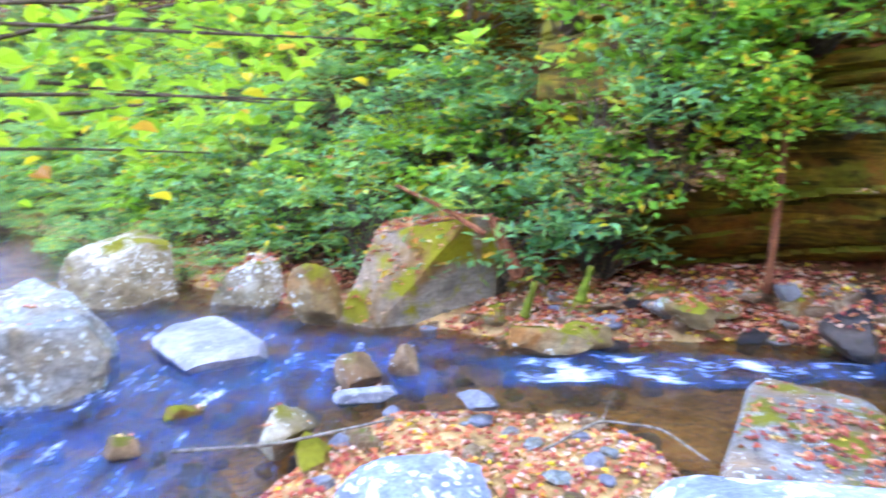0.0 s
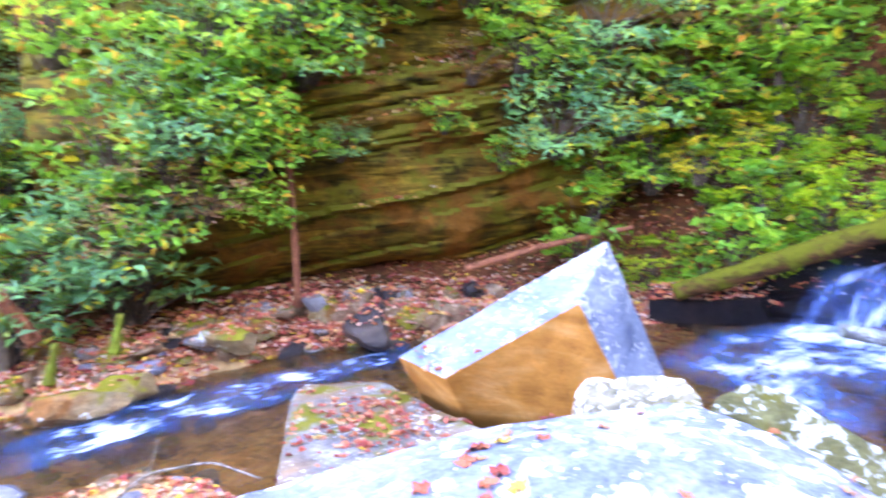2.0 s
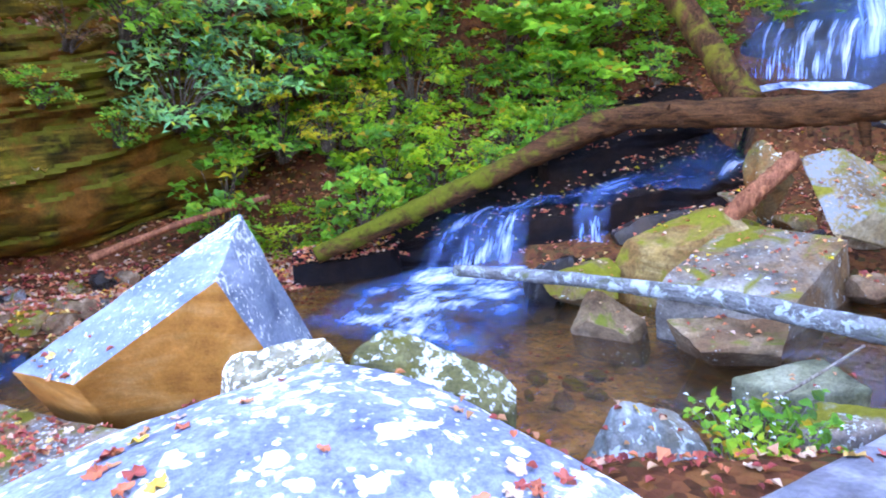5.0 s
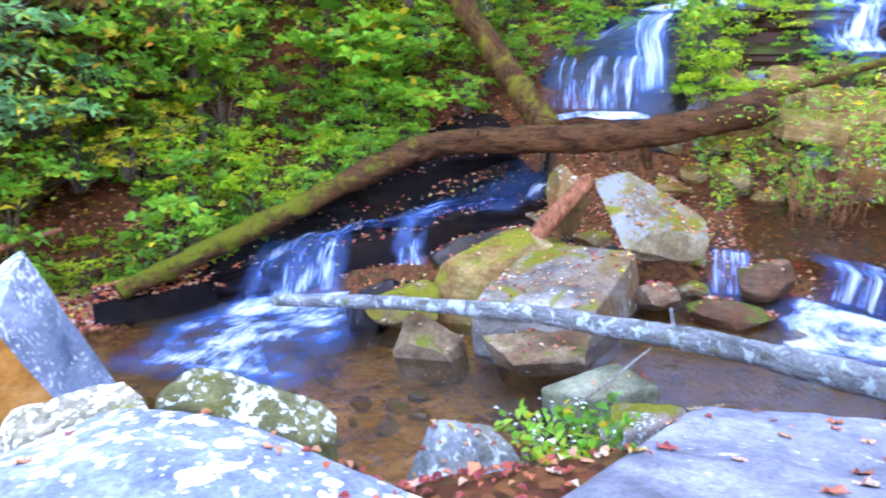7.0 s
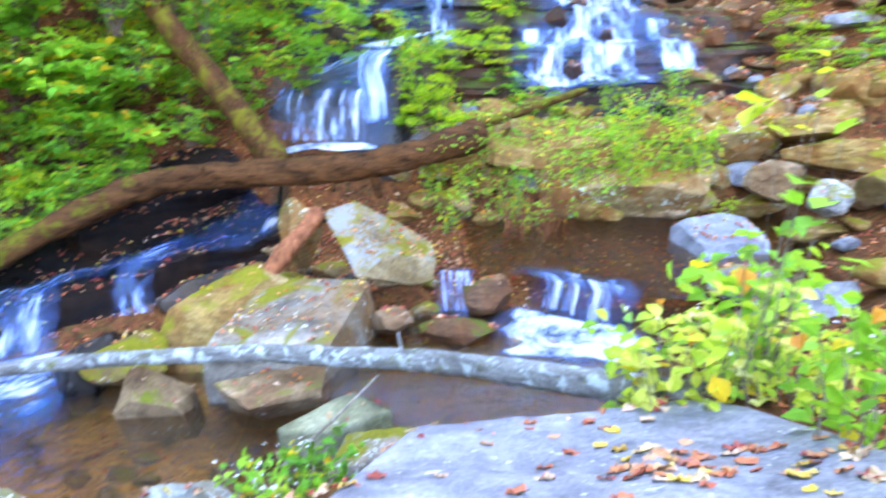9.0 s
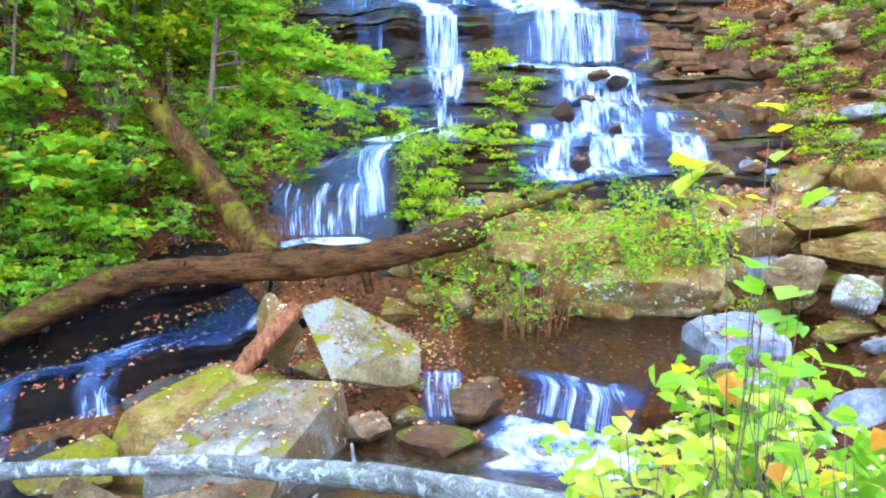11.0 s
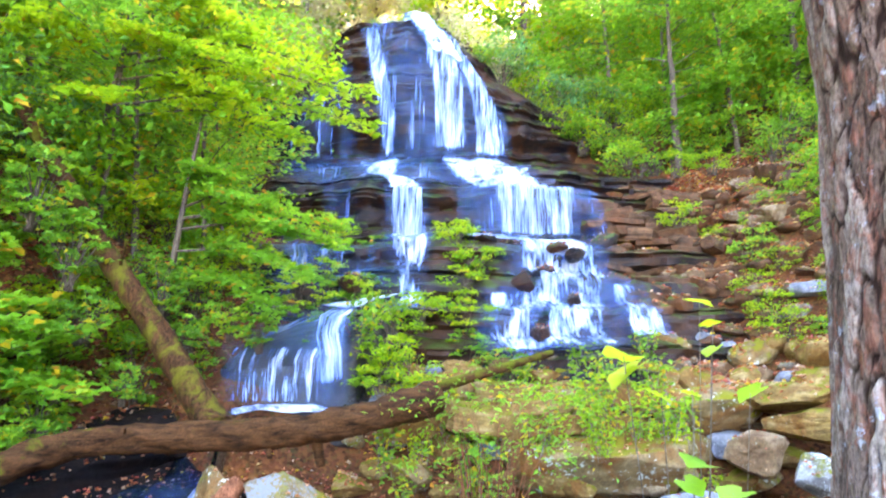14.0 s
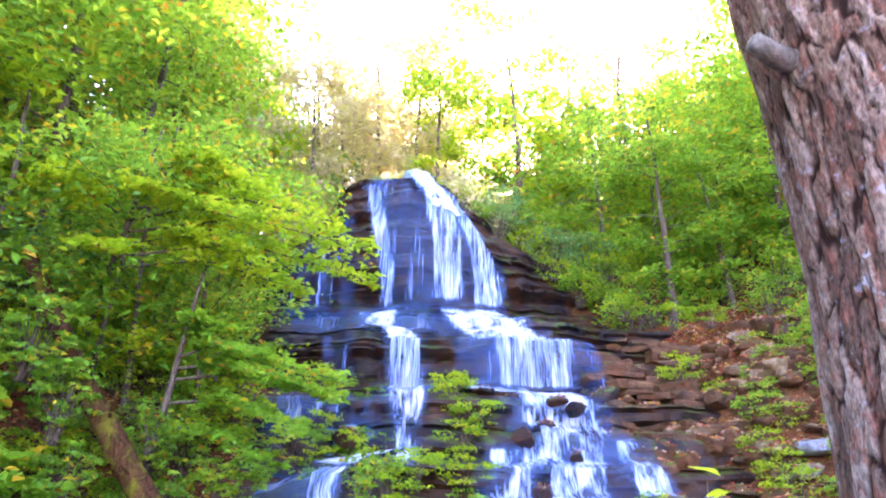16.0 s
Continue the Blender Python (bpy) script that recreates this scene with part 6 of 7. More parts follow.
scatter(bright_kinds(2, 115), spots_in(rs, 22, -12, 0.6, hill(1.6), hill(6), 0.7), "bright shrubs on the far slope", rs, (0.5, 1.0))
scatter(laurel_kinds(1, 117), spots_in(rs, 26, -16, -4.2, hill(-0.2), hill(1.2), 0.5), "laurels at the far shore", rs, (0.35, 0.7))
scatter(leafy_kinds(3, 130, 0.6, (0.155, 0.105)), spots_in(rs, 92, 5.9, 17, hill(0.1), hill(4.8), 0.42), "shrubs beside the ramp", rs, (0.5, 1.05))
scatter(bright_kinds(2, 133), spots_in(rs, 40, 6.4, 15, hill(0.4), hill(4.5), 0.6), "bright shrubs beside the ramp", rs, (0.45, 0.9))
scatter(laurel_kinds(2, 140), spots_in(rs, 60, -1.0, 18, hill(3.6), hill(10), 0.7), "laurels above the cliff", rs)
scatter(bright_kinds(2, 120), spots_in(rs, 34, 13, 26, hill(0.2), hill(5), 0.6), "bright shrubs beside the falls", rs)
scatter(leafy_kinds(3, 150, 0.85), spots_in(rs, 36, 14, 21, nearhill(11), nearhill(3.2), 0.7) + spots_in(rs, 80, 21.5, 32, nearhill(11), nearhill(0.6), 0.6), "shrubs on the rocky slope", rs)
scatter(bright_kinds(2, 160), spots_in(rs, 60, 21, 36, nearhill(16), nearhill(1.5), 0.8), "bright shrubs on the rocky slope", rs)
scatter(bright_kinds(1, 165), spots_in(rs, 26, 25.5, 32, lambda x: -7.0, lambda x: 7.0, 0.9), "shrubs above the falls", rs)
pale = shrub("pale_bush", "bush on the skyline, leaves coloured pale pink for sunlight", 168, (1.3, 2.2), 50, 18, (0.15, 0.09), PALE_LEAF, stems=12)
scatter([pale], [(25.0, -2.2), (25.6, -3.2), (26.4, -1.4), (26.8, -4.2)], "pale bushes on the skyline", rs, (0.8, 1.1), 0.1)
scatter(leafy_kinds(2, 155, 0.6) + bright_kinds(1, 157), spots_in(rs, 50, 13.5, 18.5, nearhill(6.5), nearhill(0.3), 0.45), "small shrubs between the layered rocks", rs, (0.35, 0.75))
crestlings = bright_kinds(1, 172) + laurel_kinds(1, 173) + leafy_kinds(1, 174)
for k, (x, y, z, sc) in enumerate([(23.6, -5.2, 9.8, 0.9), (24.2, -3.3, 11.9, 1.1), (23.6, -6.0, 9.4, 1.1), (24.3, -4.3, 11.0, 1.1), (24.6, -5.3, 10.8, 1.3), (24.1, -2.5, 12.5, 0.8), (24.8, -1.7, 13.6, 0.7), (25.2, -3.6, 12.6, 1.4), (25.4, -5.0, 12.2, 1.4), (23.2, -6.8, 9.3, 1.2), (24.4, -6.6, 10.4, 1.4)]):
    m4 = pose(x, y, z - 0.2, rs.uniform(-10, 10), 0, rs.uniform(0, 360)) @ Matrix.Diagonal((sc, sc, sc, 1))
    ob = crestlings[k] if k < 3 else copy_thing(crestlings[k % 3], m4)
    ob.matrix_basis = m4
    tagged(ob, group="shrubs beside the crest of the falls")
leanto = leafy_kinds(2, 135, 0.55, (0.155, 0.105))
for k, (x, y, z, sc) in enumerate([(12.0, 2.9, 2.2, 0.6), (12.2, 3.3, 2.9, 0.7), (12.4, 2.2, 2.6, 0.6), (10.6, 4.2, 1.1, 0.8), (10.2, 3.9, 0.9, 0.6), (9.5, 4.3, 0.55, 0.6), (8.8, 4.8, 0.3, 0.55), (10.3, 4.6, 1.3, 0.7), (12.3, 1.7, 2.4, 0.6), (11.3, 4.3, 3.3, 0.8), (11.1, 3.9, 2.5, 0.6), (11.2, 4.9, 4.2, 0.9), (11.4, 4.6, 3.9, 0.7), (10.9, 3.2, 1.6, 0.4)]):
    m4 = pose(x, y, z - 0.3, rs.uniform(-10, 10), 0, rs.uniform(0, 360)) @ Matrix.Diagonal((sc, sc, sc, 1))
    ob = leanto[k] if k < 2 else copy_thing(leanto[k % 2], m4)
    ob.matrix_basis = m4
    tagged(ob, group="shrubs around the leaning tree")
ledge = laurel_kinds(1, 145) + leafy_kinds(2, 147, 0.7, (0.15, 0.10))
for k, (x, y, z, sc) in enumerate([(0.3, 8.25, -0.25, 0.9), (0.9, 8.1, 0.25, 0.8), (0.4, 8.2, 0.7, 1.0), (1.3, 7.95, 0.95, 0.8), (1.8, 8.0, 1.5, 0.9), (0.8, 8.3, 1.6, 1.0), (2.6, 8.1, 1.9, 0.8), (3.3, 8.3, 2.4, 0.7), (0.0, 8.5, 2.2, 1.0), (1.6, 8.6, 2.4, 1.0), (6.3, 7.15, 0.35, 0.8), (6.9, 6.9, 0.5, 0.9), (6.5, 7.1, 1.1, 0.9), (7.2, 6.9, 1.4, 1.0), (5.7, 7.5, 1.6, 0.7), (6.3, 7.4, 2.1, 1.0), (5.2, 8.0, 2.6, 0.8), (4.3, 8.3, 2.8, 0.6), (2.9, 7.9, 1.0, 0.35), (4.2, 7.7, 1.3, 0.4), (4.9, 7.5, 0.8, 0.35), (1.0, 7.9, 1.2, 0.9), (1.9, 7.8, 0.9, 0.7), (2.3, 7.9, 2.2, 0.9), (3.0, 8.0, 2.8, 0.9), (3.8, 8.1, 3.2, 0.9), (1.4, 7.8, 2.0, 0.9), (5.6, 7.3, 1.0, 0.8), (5.2, 7.5, 2.0, 0.8), (4.7, 7.8, 2.9, 0.9)]):
    m4 = pose(x, y, z, rs.uniform(10, 30), 0, rs.uniform(-30, 30)) @ Matrix.Diagonal((sc, sc, sc, 1))
    src = ledge[k % 3]
    ob = src if k < 3 else copy_thing(src, m4)
    ob.matrix_basis = m4
    tagged(ob, group="shrubs on the cliff")

RUSSET = leaf_material("russet_leaf", [(0.2, (0.14, 0.035, 0.03)), (0.5, (0.30, 0.10, 0.07)), (0.8, (0.38, 0.24, 0.12))], 0.5, 0.4, 0.1, turned_to=((0.2, 0.36, 0.05), (0.5, 0.3, 0.05)))
GOLD = leaf_material("golden_leaf", [(0.2, (0.30, 0.36, 0.02)), (0.5, (0.58, 0.48, 0.02)), (0.8, (0.70, 0.52, 0.03))], 0.5, 0.5, 0.1)
for mat, label, seed, places in (
        (RUSSET, "shrub with dull red autumn leaves at the cliff", 148, [(0.75, 7.75, 0.25, 0.7), (0.45, 7.7, 0.0, 0.6), (1.25, 7.7, 0.45, 0.6), (1.0, 7.9, 0.85, 0.7), (4.6, 7.7, 1.9, 0.5), (7.4, 7.0, 2.4, 0.8), (8.4, 6.6, 2.2, 0.7)]),
        (GOLD, "shrub with golden yellow leaves over the cliff", 149, [(3.3, 8.0, 3.1, 0.6), (2.9, 7.9, 2.8, 0.5), (3.9, 8.0, 3.3, 0.6), (6.6, 6.7, 1.1, 0.55), (7.1, 6.3, 0.6, 0.5), (7.7, 6.2, 0.9, 0.5)])):
    model = shrub("autumn_shrub", label, seed, (0.7, 1.1), 26, 14, (0.12, 0.08), mat)
    for k, (x, y, z, sc) in enumerate(places):
        m4 = pose(x, y, z, rs.uniform(0, 20), 0, rs.uniform(0, 360)) @ Matrix.Diagonal((sc, sc, sc, 1))
        ob = model if k == 0 else copy_thing(model, m4)
        ob.matrix_basis = m4
        tagged(ob, group="autumn shrubs on the far bank")

saplings = [tree("sapling", "slender sapling with layered sprays of bright leaves", 200 + i, 5.0 + i, 2.2, (BROAD, BROAD)[i], (0.17, 0.10), 64, 30, 0.22, 0.06, layer=0.14, split=True) for i in range(2)]
scatter(saplings, [(8.6, 6.4), (9.3, 6.9), (13.0, 4.8), (10.2, 7.4), (13.6, 4.4), (14.8, 4.6), (7.6, 7.6), (12.4, 6.6), (15.6, 5.6), (17.5, 5.5), (19.5, 6), (15.3, 3.3), (16.8, 3.9), (14.4, 3.4)], "saplings on the mossy slope", rs, (0.75, 1.15))
woods = [tree("forest_tree", "tall forest tree with layered green foliage", 210 + i, 11 + 2 * i, 3.2, (BROAD, BRIGHT, BROAD)[i], (0.24, 0.145), 88, 40, 0.18, 0.16, layer=0.25) for i in range(3)]
scatter(woods, spots_in(rs, 52, -22, 32, hill(4.0), hill(18), 2.2), "trees on the mossy slope", rs, (0.8, 1.3))
scatter([tree("forest_tree", "tall forest tree with layered green foliage", 216 + i, 9 + 2 * i, 2.8, BROAD, (0.22, 0.14), 88, 38, 0.12, 0.13, layer=0.25) for i in range(2)], [(9.0, 8.6), (11.0, 7.6), (12.6, 8.4), (14.2, 6.8), (15.8, 7.8), (17.6, 7.2), (19.4, 8.0), (21.5, 7.6), (13.2, 10.4), (16.6, 10.2), (10.2, 11.0), (22.8, 9.6)], "trees on the mossy slope", rs, (0.85, 1.15))
woods2 = [tree("forest_tree", "tall forest tree with layered green foliage", 220 + i, 8 + 2 * i, 2.8, (BROAD, BRIGHT)[i], (0.23, 0.14), 88, 40, 0.1, 0.13, layer=0.25) for i in range(2)]
scatter(woods2, spots_in(rs, 56, 18, 46, nearhill(24), nearhill(1.5), 1.8), "trees on the rocky slope", rs, (0.7, 1.2))
scatter([tree("forest_tree", "tall dark green tree on the far hillside", 226 + i, 12 + 2 * i, 3.4, (BROAD, LAUREL)[i], (0.26, 0.16), 88, 44, 0.06, 0.14, layer=0.3) for i in range(2)], spots_in(rs, 46, 24, 58, lambda x: -30.0, lambda x: -4.5, 2.4) + spots_in(rs, 24, 26, 60, lambda x: 3.5, lambda x: 24.0, 2.4), "trees on the far hillside", rs, (0.8, 1.25))
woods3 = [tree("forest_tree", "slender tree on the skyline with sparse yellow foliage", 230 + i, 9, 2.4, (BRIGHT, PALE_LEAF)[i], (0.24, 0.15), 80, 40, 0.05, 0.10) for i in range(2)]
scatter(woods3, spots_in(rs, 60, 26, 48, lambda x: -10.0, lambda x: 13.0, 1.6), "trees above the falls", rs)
# out of view: trees added behind the camera to be reflected
woods4 = [tree("forest_tree", "unseen tree added behind the path for reflections", 240, 14, 3.6, BROAD, (0.22, 0.13), 80, 40, 0.35, 0.2)]
scatter(woods4, spots_in(rs, 8, -16, 4, lambda x: -20.0, lambda x: -9.0, 3.5), "trees behind the path", rs)

post = tree("bank_sapling", "small tree with a straight red-brown stem on the far bank", 250, 2.9, 0.95, BROAD, (0.11, 0.07), 56, 26, 0.36, 0.04, bark=WOOD_RED, lean=0.01, split=True)
post.location = (2.25, 7.74, -0.5)
mossy_tree = tree("mossy_tree", "tree with a moss-covered trunk above the boulder", 251, 9, 2.6, BROAD, (0.13, 0.08), 60, 40, 0.35, 0.2, bark=LOG_MOSSY, split=True)
mossy_tree.location = (0.15, 10.0, lie(0.15, 10.0))


def bough_tree(name, label, foot, top_at, boughs, mat, leaf, seed, trunk=0.08, per=150, wide=0.5):
    """A slender tree whose long boughs carry flat sprays; boughs are (height on the trunk 0 to 1, tip)."""
    r = np.random.RandomState(seed)
    o = np.array(foot, float)
    thing = new(name, None)
    thing.location = o
    tagged(thing, label, "tree")
    axis = smooth_line([(0, 0, -0.3), (np.array(top_at) - o) * 0.5 + np.array([0.2, 0.1, 0]), np.array(top_at) - o], 24)
    part("trunk", tubes_mesh("trunk", [(axis, np.linspace(trunk, 0.02, 24))], BARK, 9, 0.06), thing)
    for at, tip in boughs:
        a, b = axis[int(at * 23)], np.array(tip, float) - o
        ln = np.linalg.norm(b - a)
        p = smooth_line([a, (a + b) / 2 + np.array([0, 0, 0.10 * ln]), b], 22)
        bough = part("bough", tubes_mesh("bough", [(p, np.linspace(0.028, 0.005, 22))], BARK, 6), thing)
        d = (b - a) / ln
        side = np.cross(d, (0, 0, 1.0))
        pts, twigs = [], []
        for k in range(6, 22):
            reach = wide * (0.35 + 0.65 * math.sin(math.pi * (k - 5) / 18.0))
            for sg in (-1, 1):
                e = p[k] + side * sg * reach * r.uniform(0.6, 1.1) + d * reach * r.uniform(0.3, 0.7) + np.array([0, 0, r.normal() * 0.06])
                twigs.append((smooth_line([p[k], e], 4), np.linspace(0.006, 0.002, 4)))
                u = r.uniform(0.15, 1.05, per // 16)[:, None]
                pts.append(p[k] + (e - p[k]) * u + r.normal(size=(per // 16, 3)) * np.array([0.07, 0.07, 0.035]))
        tagged(part("twigwork", tubes_mesh("twigwork", twigs, BARK, 4), bough), kind="stuff")
        V, F = leaves(np.vstack(pts), r, leaf[0], leaf[1], up=0.74, fine=True)
        tagged(part("leaf_spray", mesh_of("leaf_spray", V, F, mat, False), bough), kind="stuff")
    return thing


LIME = leaf_material("lime_leaf", [(0.15, (0.10, 0.28, 0.012)), (0.45, (0.28, 0.50, 0.015)), (0.75, (0.48, 0.58, 0.02)), (0.95, (0.66, 0.60, 0.03))], 0.5, 0.55, 0.03)
YOUNG_GREEN = leaf_material("fresh_green_leaf", [(0.15, (0.04, 0.20, 0.02)), (0.45, (0.10, 0.36, 0.03)), (0.75, (0.20, 0.46, 0.03)), (0.95, (0.40, 0.50, 0.03))], 0.45, 0.5, 0.05)
bough_tree("overhanging_tree", "slender tree reaching yellow-green sprays over the falls", (12.9, 5.2, lie(12.9, 5.2)), (12.6, 4.2, 9.0), [(0.55, (12.84, 0.1, 6.05)), (0.62, (12.71, 0.2, 6.6)), (0.70, (12.89, 0.75, 7.17)), (0.5, (12.6, 1.3, 5.75)), (0.78, (12.94, 2.2, 7.87)), (0.85, (12.45, 2.9, 8.1)), (0.6, (12.3, 2.2, 6.3)), (0.66, (12.1, 2.0, 6.8)), (0.72, (11.7, 3.6, 7.2)), (0.55, (11.6, 4.4, 6.1)), (0.68, (11.5, 5.6, 7.3))], LIME, (0.15, 0.085), 260, per=230, wide=0.62)
bough_tree("overhanging_tree", "slender tree with wide green sprays beside the falls", (13.0, 3.6, lie(13.0, 3.6)), (12.9, 3.0, 6.8), [(0.45, (12.34, 0.5, 3.8)), (0.5, (12.3, 1.5, 4.0)), (0.55, (12.2, 2.0, 4.5)), (0.35, (12.0, 0.9, 3.2)), (0.3, (12.1, 1.4, 2.7)), (0.52, (12.6, 0.5, 4.15)), (0.6, (12.3, 2.6, 5.0))], YOUNG_GREEN, (0.15, 0.09), 261, per=190, wide=0.55)
bough_tree("young_maple", "young maple with large green leaves on the mossy slope", (10.7, 5.7, lie(10.7, 5.7)), (10.5, 5.2, 4.6), [(0.35, (10.5, 4.3, 2.6)), (0.3, (10.3, 3.7, 2.2)), (0.22, (10.3, 4.1, 1.6)), (0.15, (10.2, 3.5, 1.4)), (0.28, (9.9, 4.2, 2.0)), (0.45, (10.4, 5.0, 3.4)), (0.3, (9.7, 5.0, 2.3))], YOUNG_GREEN, (0.19, 0.15), 262, trunk=0.04, per=110, wide=0.55)

YOUNG = leaf_material("young_leaf", [(0.0, (0.06, 0.26, 0.03)), (0.5, (0.16, 0.42, 0.02)), (0.86, (0.30, 0.50, 0.02)), (0.93, (0.6, 0.36, 0.02)), (1.0, (0.62, 0.2, 0.02))], 0.45, 0.5)
# a young tree beside the path, its branches hanging into the view
young = new("young_tree", None)
young.location = (-3.0, 1.0, lie(-3.0, 1.0))
tagged(young, "young tree with bright yellow-green leaves turning orange", "tree")
z0 = young.location[2]
part("trunk", tubes_mesh("trunk", [(smooth_line([(0, 0, -0.2), (0.05, 0.05, 1.5), (0.0, 0.1, 3.5), (0.1, 0.0, 5.0)], 20), np.linspace(0.07, 0.02, 20))], BARK, 9), young)
reach = [((-2.04, 2.37, 1.71), (-1.51, 3.1, 1.92), (-0.9, 3.6, 2.0)), ((-2.07, 2.34, 1.40), (-1.89, 2.62, 1.42), (-1.6, 3.1, 1.48)), ((-2.2, 2.0, 1.6), (-1.7, 2.4, 1.52), (-1.2, 2.9, 1.45)), ((-2.2, 2.2, 1.3), (-1.8, 2.5, 1.28), (-1.4, 2.7, 1.25)), ((-2.4, 2.2, 1.9), (-1.7, 3.0, 1.8), (-1.1, 3.4, 1.7)), ((-2.2, 2.1, 1.8), (-1.4, 2.6, 1.85), (-0.7, 2.85, 1.95)), ((-2.1, 2.1, 1.75), (-1.3, 2.5, 1.72), (-0.65, 2.75, 1.70)), ((-2.1, 2.0, 1.5), (-1.5, 2.3, 1.5), (-0.85, 2.6, 1.47))]
rs2 = np.random.RandomState(77)
for br in reach:
    p = smooth_line([(-3.0, 1.05, z0 + 1.0 + 0.3 * br[0][2]), *br], 16)
    branch = part("branch", tubes_mesh("branch", [(p - np.array(young.location), np.linspace(0.016, 0.004, 16))], BARK, 6), young)
    along = p[rs2.randint(6, 16, 62)] + rs2.normal(size=(62, 3)) * np.array([0.22, 0.22, 0.11])
    V, F = leaves(along - np.array(young.location), rs2, 0.092, 0.066, up=0.6, fine=True)
    tagged(part("leaf_spray", mesh_of("leaf_spray", V, F, YOUNG, False), branch), kind="stuff")

# ---- stones ----
def pebbles(label, spots, sizes, mats, group, seed, flat=0.0, sink=0.35, name="stone"):
    """Many stones, few meshes: each mesh is used again and again."""
    r = np.random.RandomState(seed)
    kinds = [stone_mesh(name, (1.0, r.uniform(0.6, 0.95), r.uniform(0.4, 0.7)), seed + i, mats[i % len(mats)], 4, 9, 0.06, flat) for i in range(6)]
    for x, y in spots:
        s = r.uniform(*sizes)
        ob = new(name, kinds[r.randint(6)])
        ob.matrix_basis = pose(x, y, lie(x, y) + s * (0.5 - sink), r.uniform(-15, 15), r.uniform(-15, 15), r.uniform(0, 360)) @ Matrix.Diagonal((s, s, s, 1))
        ROCKS.append(ob)
        tagged(ob, label, "stone", group)


pebbles("weathered brown stone among red leaves on the bank", spots_in(rs, 80, -0.8, 4.8, hill(-0.3), hill(1.2), 0.22), (0.09, 0.33), [ROCK_BROWN, ROCK_MOSSY, ROCK_WET, ROCK_PALE], "stones on the far bank", 300)
pebbles("mossy stone at the foot of the slope", spots_in(rs, 14, -7.5, -0.6, hill(-0.3), hill(0.6), 0.4), (0.12, 0.30), [ROCK_MOSSY, ROCK_BROWN], "stones on the far bank", 310)
pebbles("smooth grey stone in the shallow stream", spots_in(rs, 100, -5.5, 1.0, nearhill(-0.05), lambda x: float(near_edge(x)) + 2.4, 0.2), (0.05, 0.19), [ROCK_BROWN, ROCK_MOSSY, ROCK_SLAB, ROCK_GREY], "stones in the stream", 320, name="pebble")
pebbles("grey stone half buried in the leafy gravel bar", spots_in(rs, 80, -2.0, 1.3, nearhill(2.2), nearhill(-0.1), 0.14), (0.04, 0.14), [ROCK_SLAB, ROCK_BROWN, ROCK_GREY, ROCK_WHITE], "stones on the gravel bar", 330, name="pebble")
pebbles("brown stone under the clear pool water", spots_in(rs, 30, 4.6, 6.2, lambda x: 0.8, lambda x: 4.4, 0.25), (0.08, 0.20), [ROCK_BROWN, ROCK_MOSSY, ROCK_TAN], "stones on the pool floor", 340)
pebbles("broken mossy rock in the rubble below the falls", spots_in(rs, 68, 11.9, 14.6, lambda x: -6.4, lambda x: 0.6, 0.40), (0.2, 0.55), [ROCK_MOSSY, ROCK_TAN, ROCK_BROWN, ROCK_SLAB], "rubble below the falls", 350, 0.75, 0.15, "rubble_rock")
pebbles("angular grey rock strewn on the slope beside the falls", spots_in(rs, 34, 13.0, 14.9, lambda x: -9.0, lambda x: -5.2, 0.40), (0.18, 0.62), [ROCK_GREY, ROCK_BROWN, ROCK_SLAB, ROCK_TAN, ROCK_MOSSY], "rocks beside the falls", 351, 0.7, 0.15, "slope_rock")
pebbles("flat dark brown rock lying on the leafy slope", spots_in(rs, 60, 14.8, 19.0, lambda x: -10.0, lambda x: -4.6, 0.45), (0.15, 0.55), [LAYERED, LAYERED, LAYERED, ROCK_BROWN], "flat rocks up the slope", 352, 0.85, 0.2, "slope_rock")
pebbles("grey rock on the leafy bank beside the pool", spots_in(rs, 34, 7.4, 14.0, nearhill(2.6), nearhill(-0.3), 0.42), (0.18, 0.50), [ROCK_BROWN, ROCK_SLAB, ROCK_TAN, ROCK_MOSSY], "rocks beside the upper pool", 360, 0.7, 0.2, "bank_rock")
pebbles("dark stone between the boulders", spots_in(rs, 26, 7.6, 10.6, lambda x: -0.4, lambda x: 2.6, 0.32), (0.12, 0.34), [ROCK_WET, ROCK_BROWN, ROCK_MOSSY], "stones between the boulders", 370)
pebbles("flat rock fragment on the layered slope", spots_in(rs, 50, 14.5, 19.5, lambda x: -10.5, lambda x: -5.2, 0.4), (0.2, 0.55), [LAYERED, LAYERED, ROCK_BROWN], "rocks on the layered slope", 380, 0.5, 0.2, "rock_fragment")
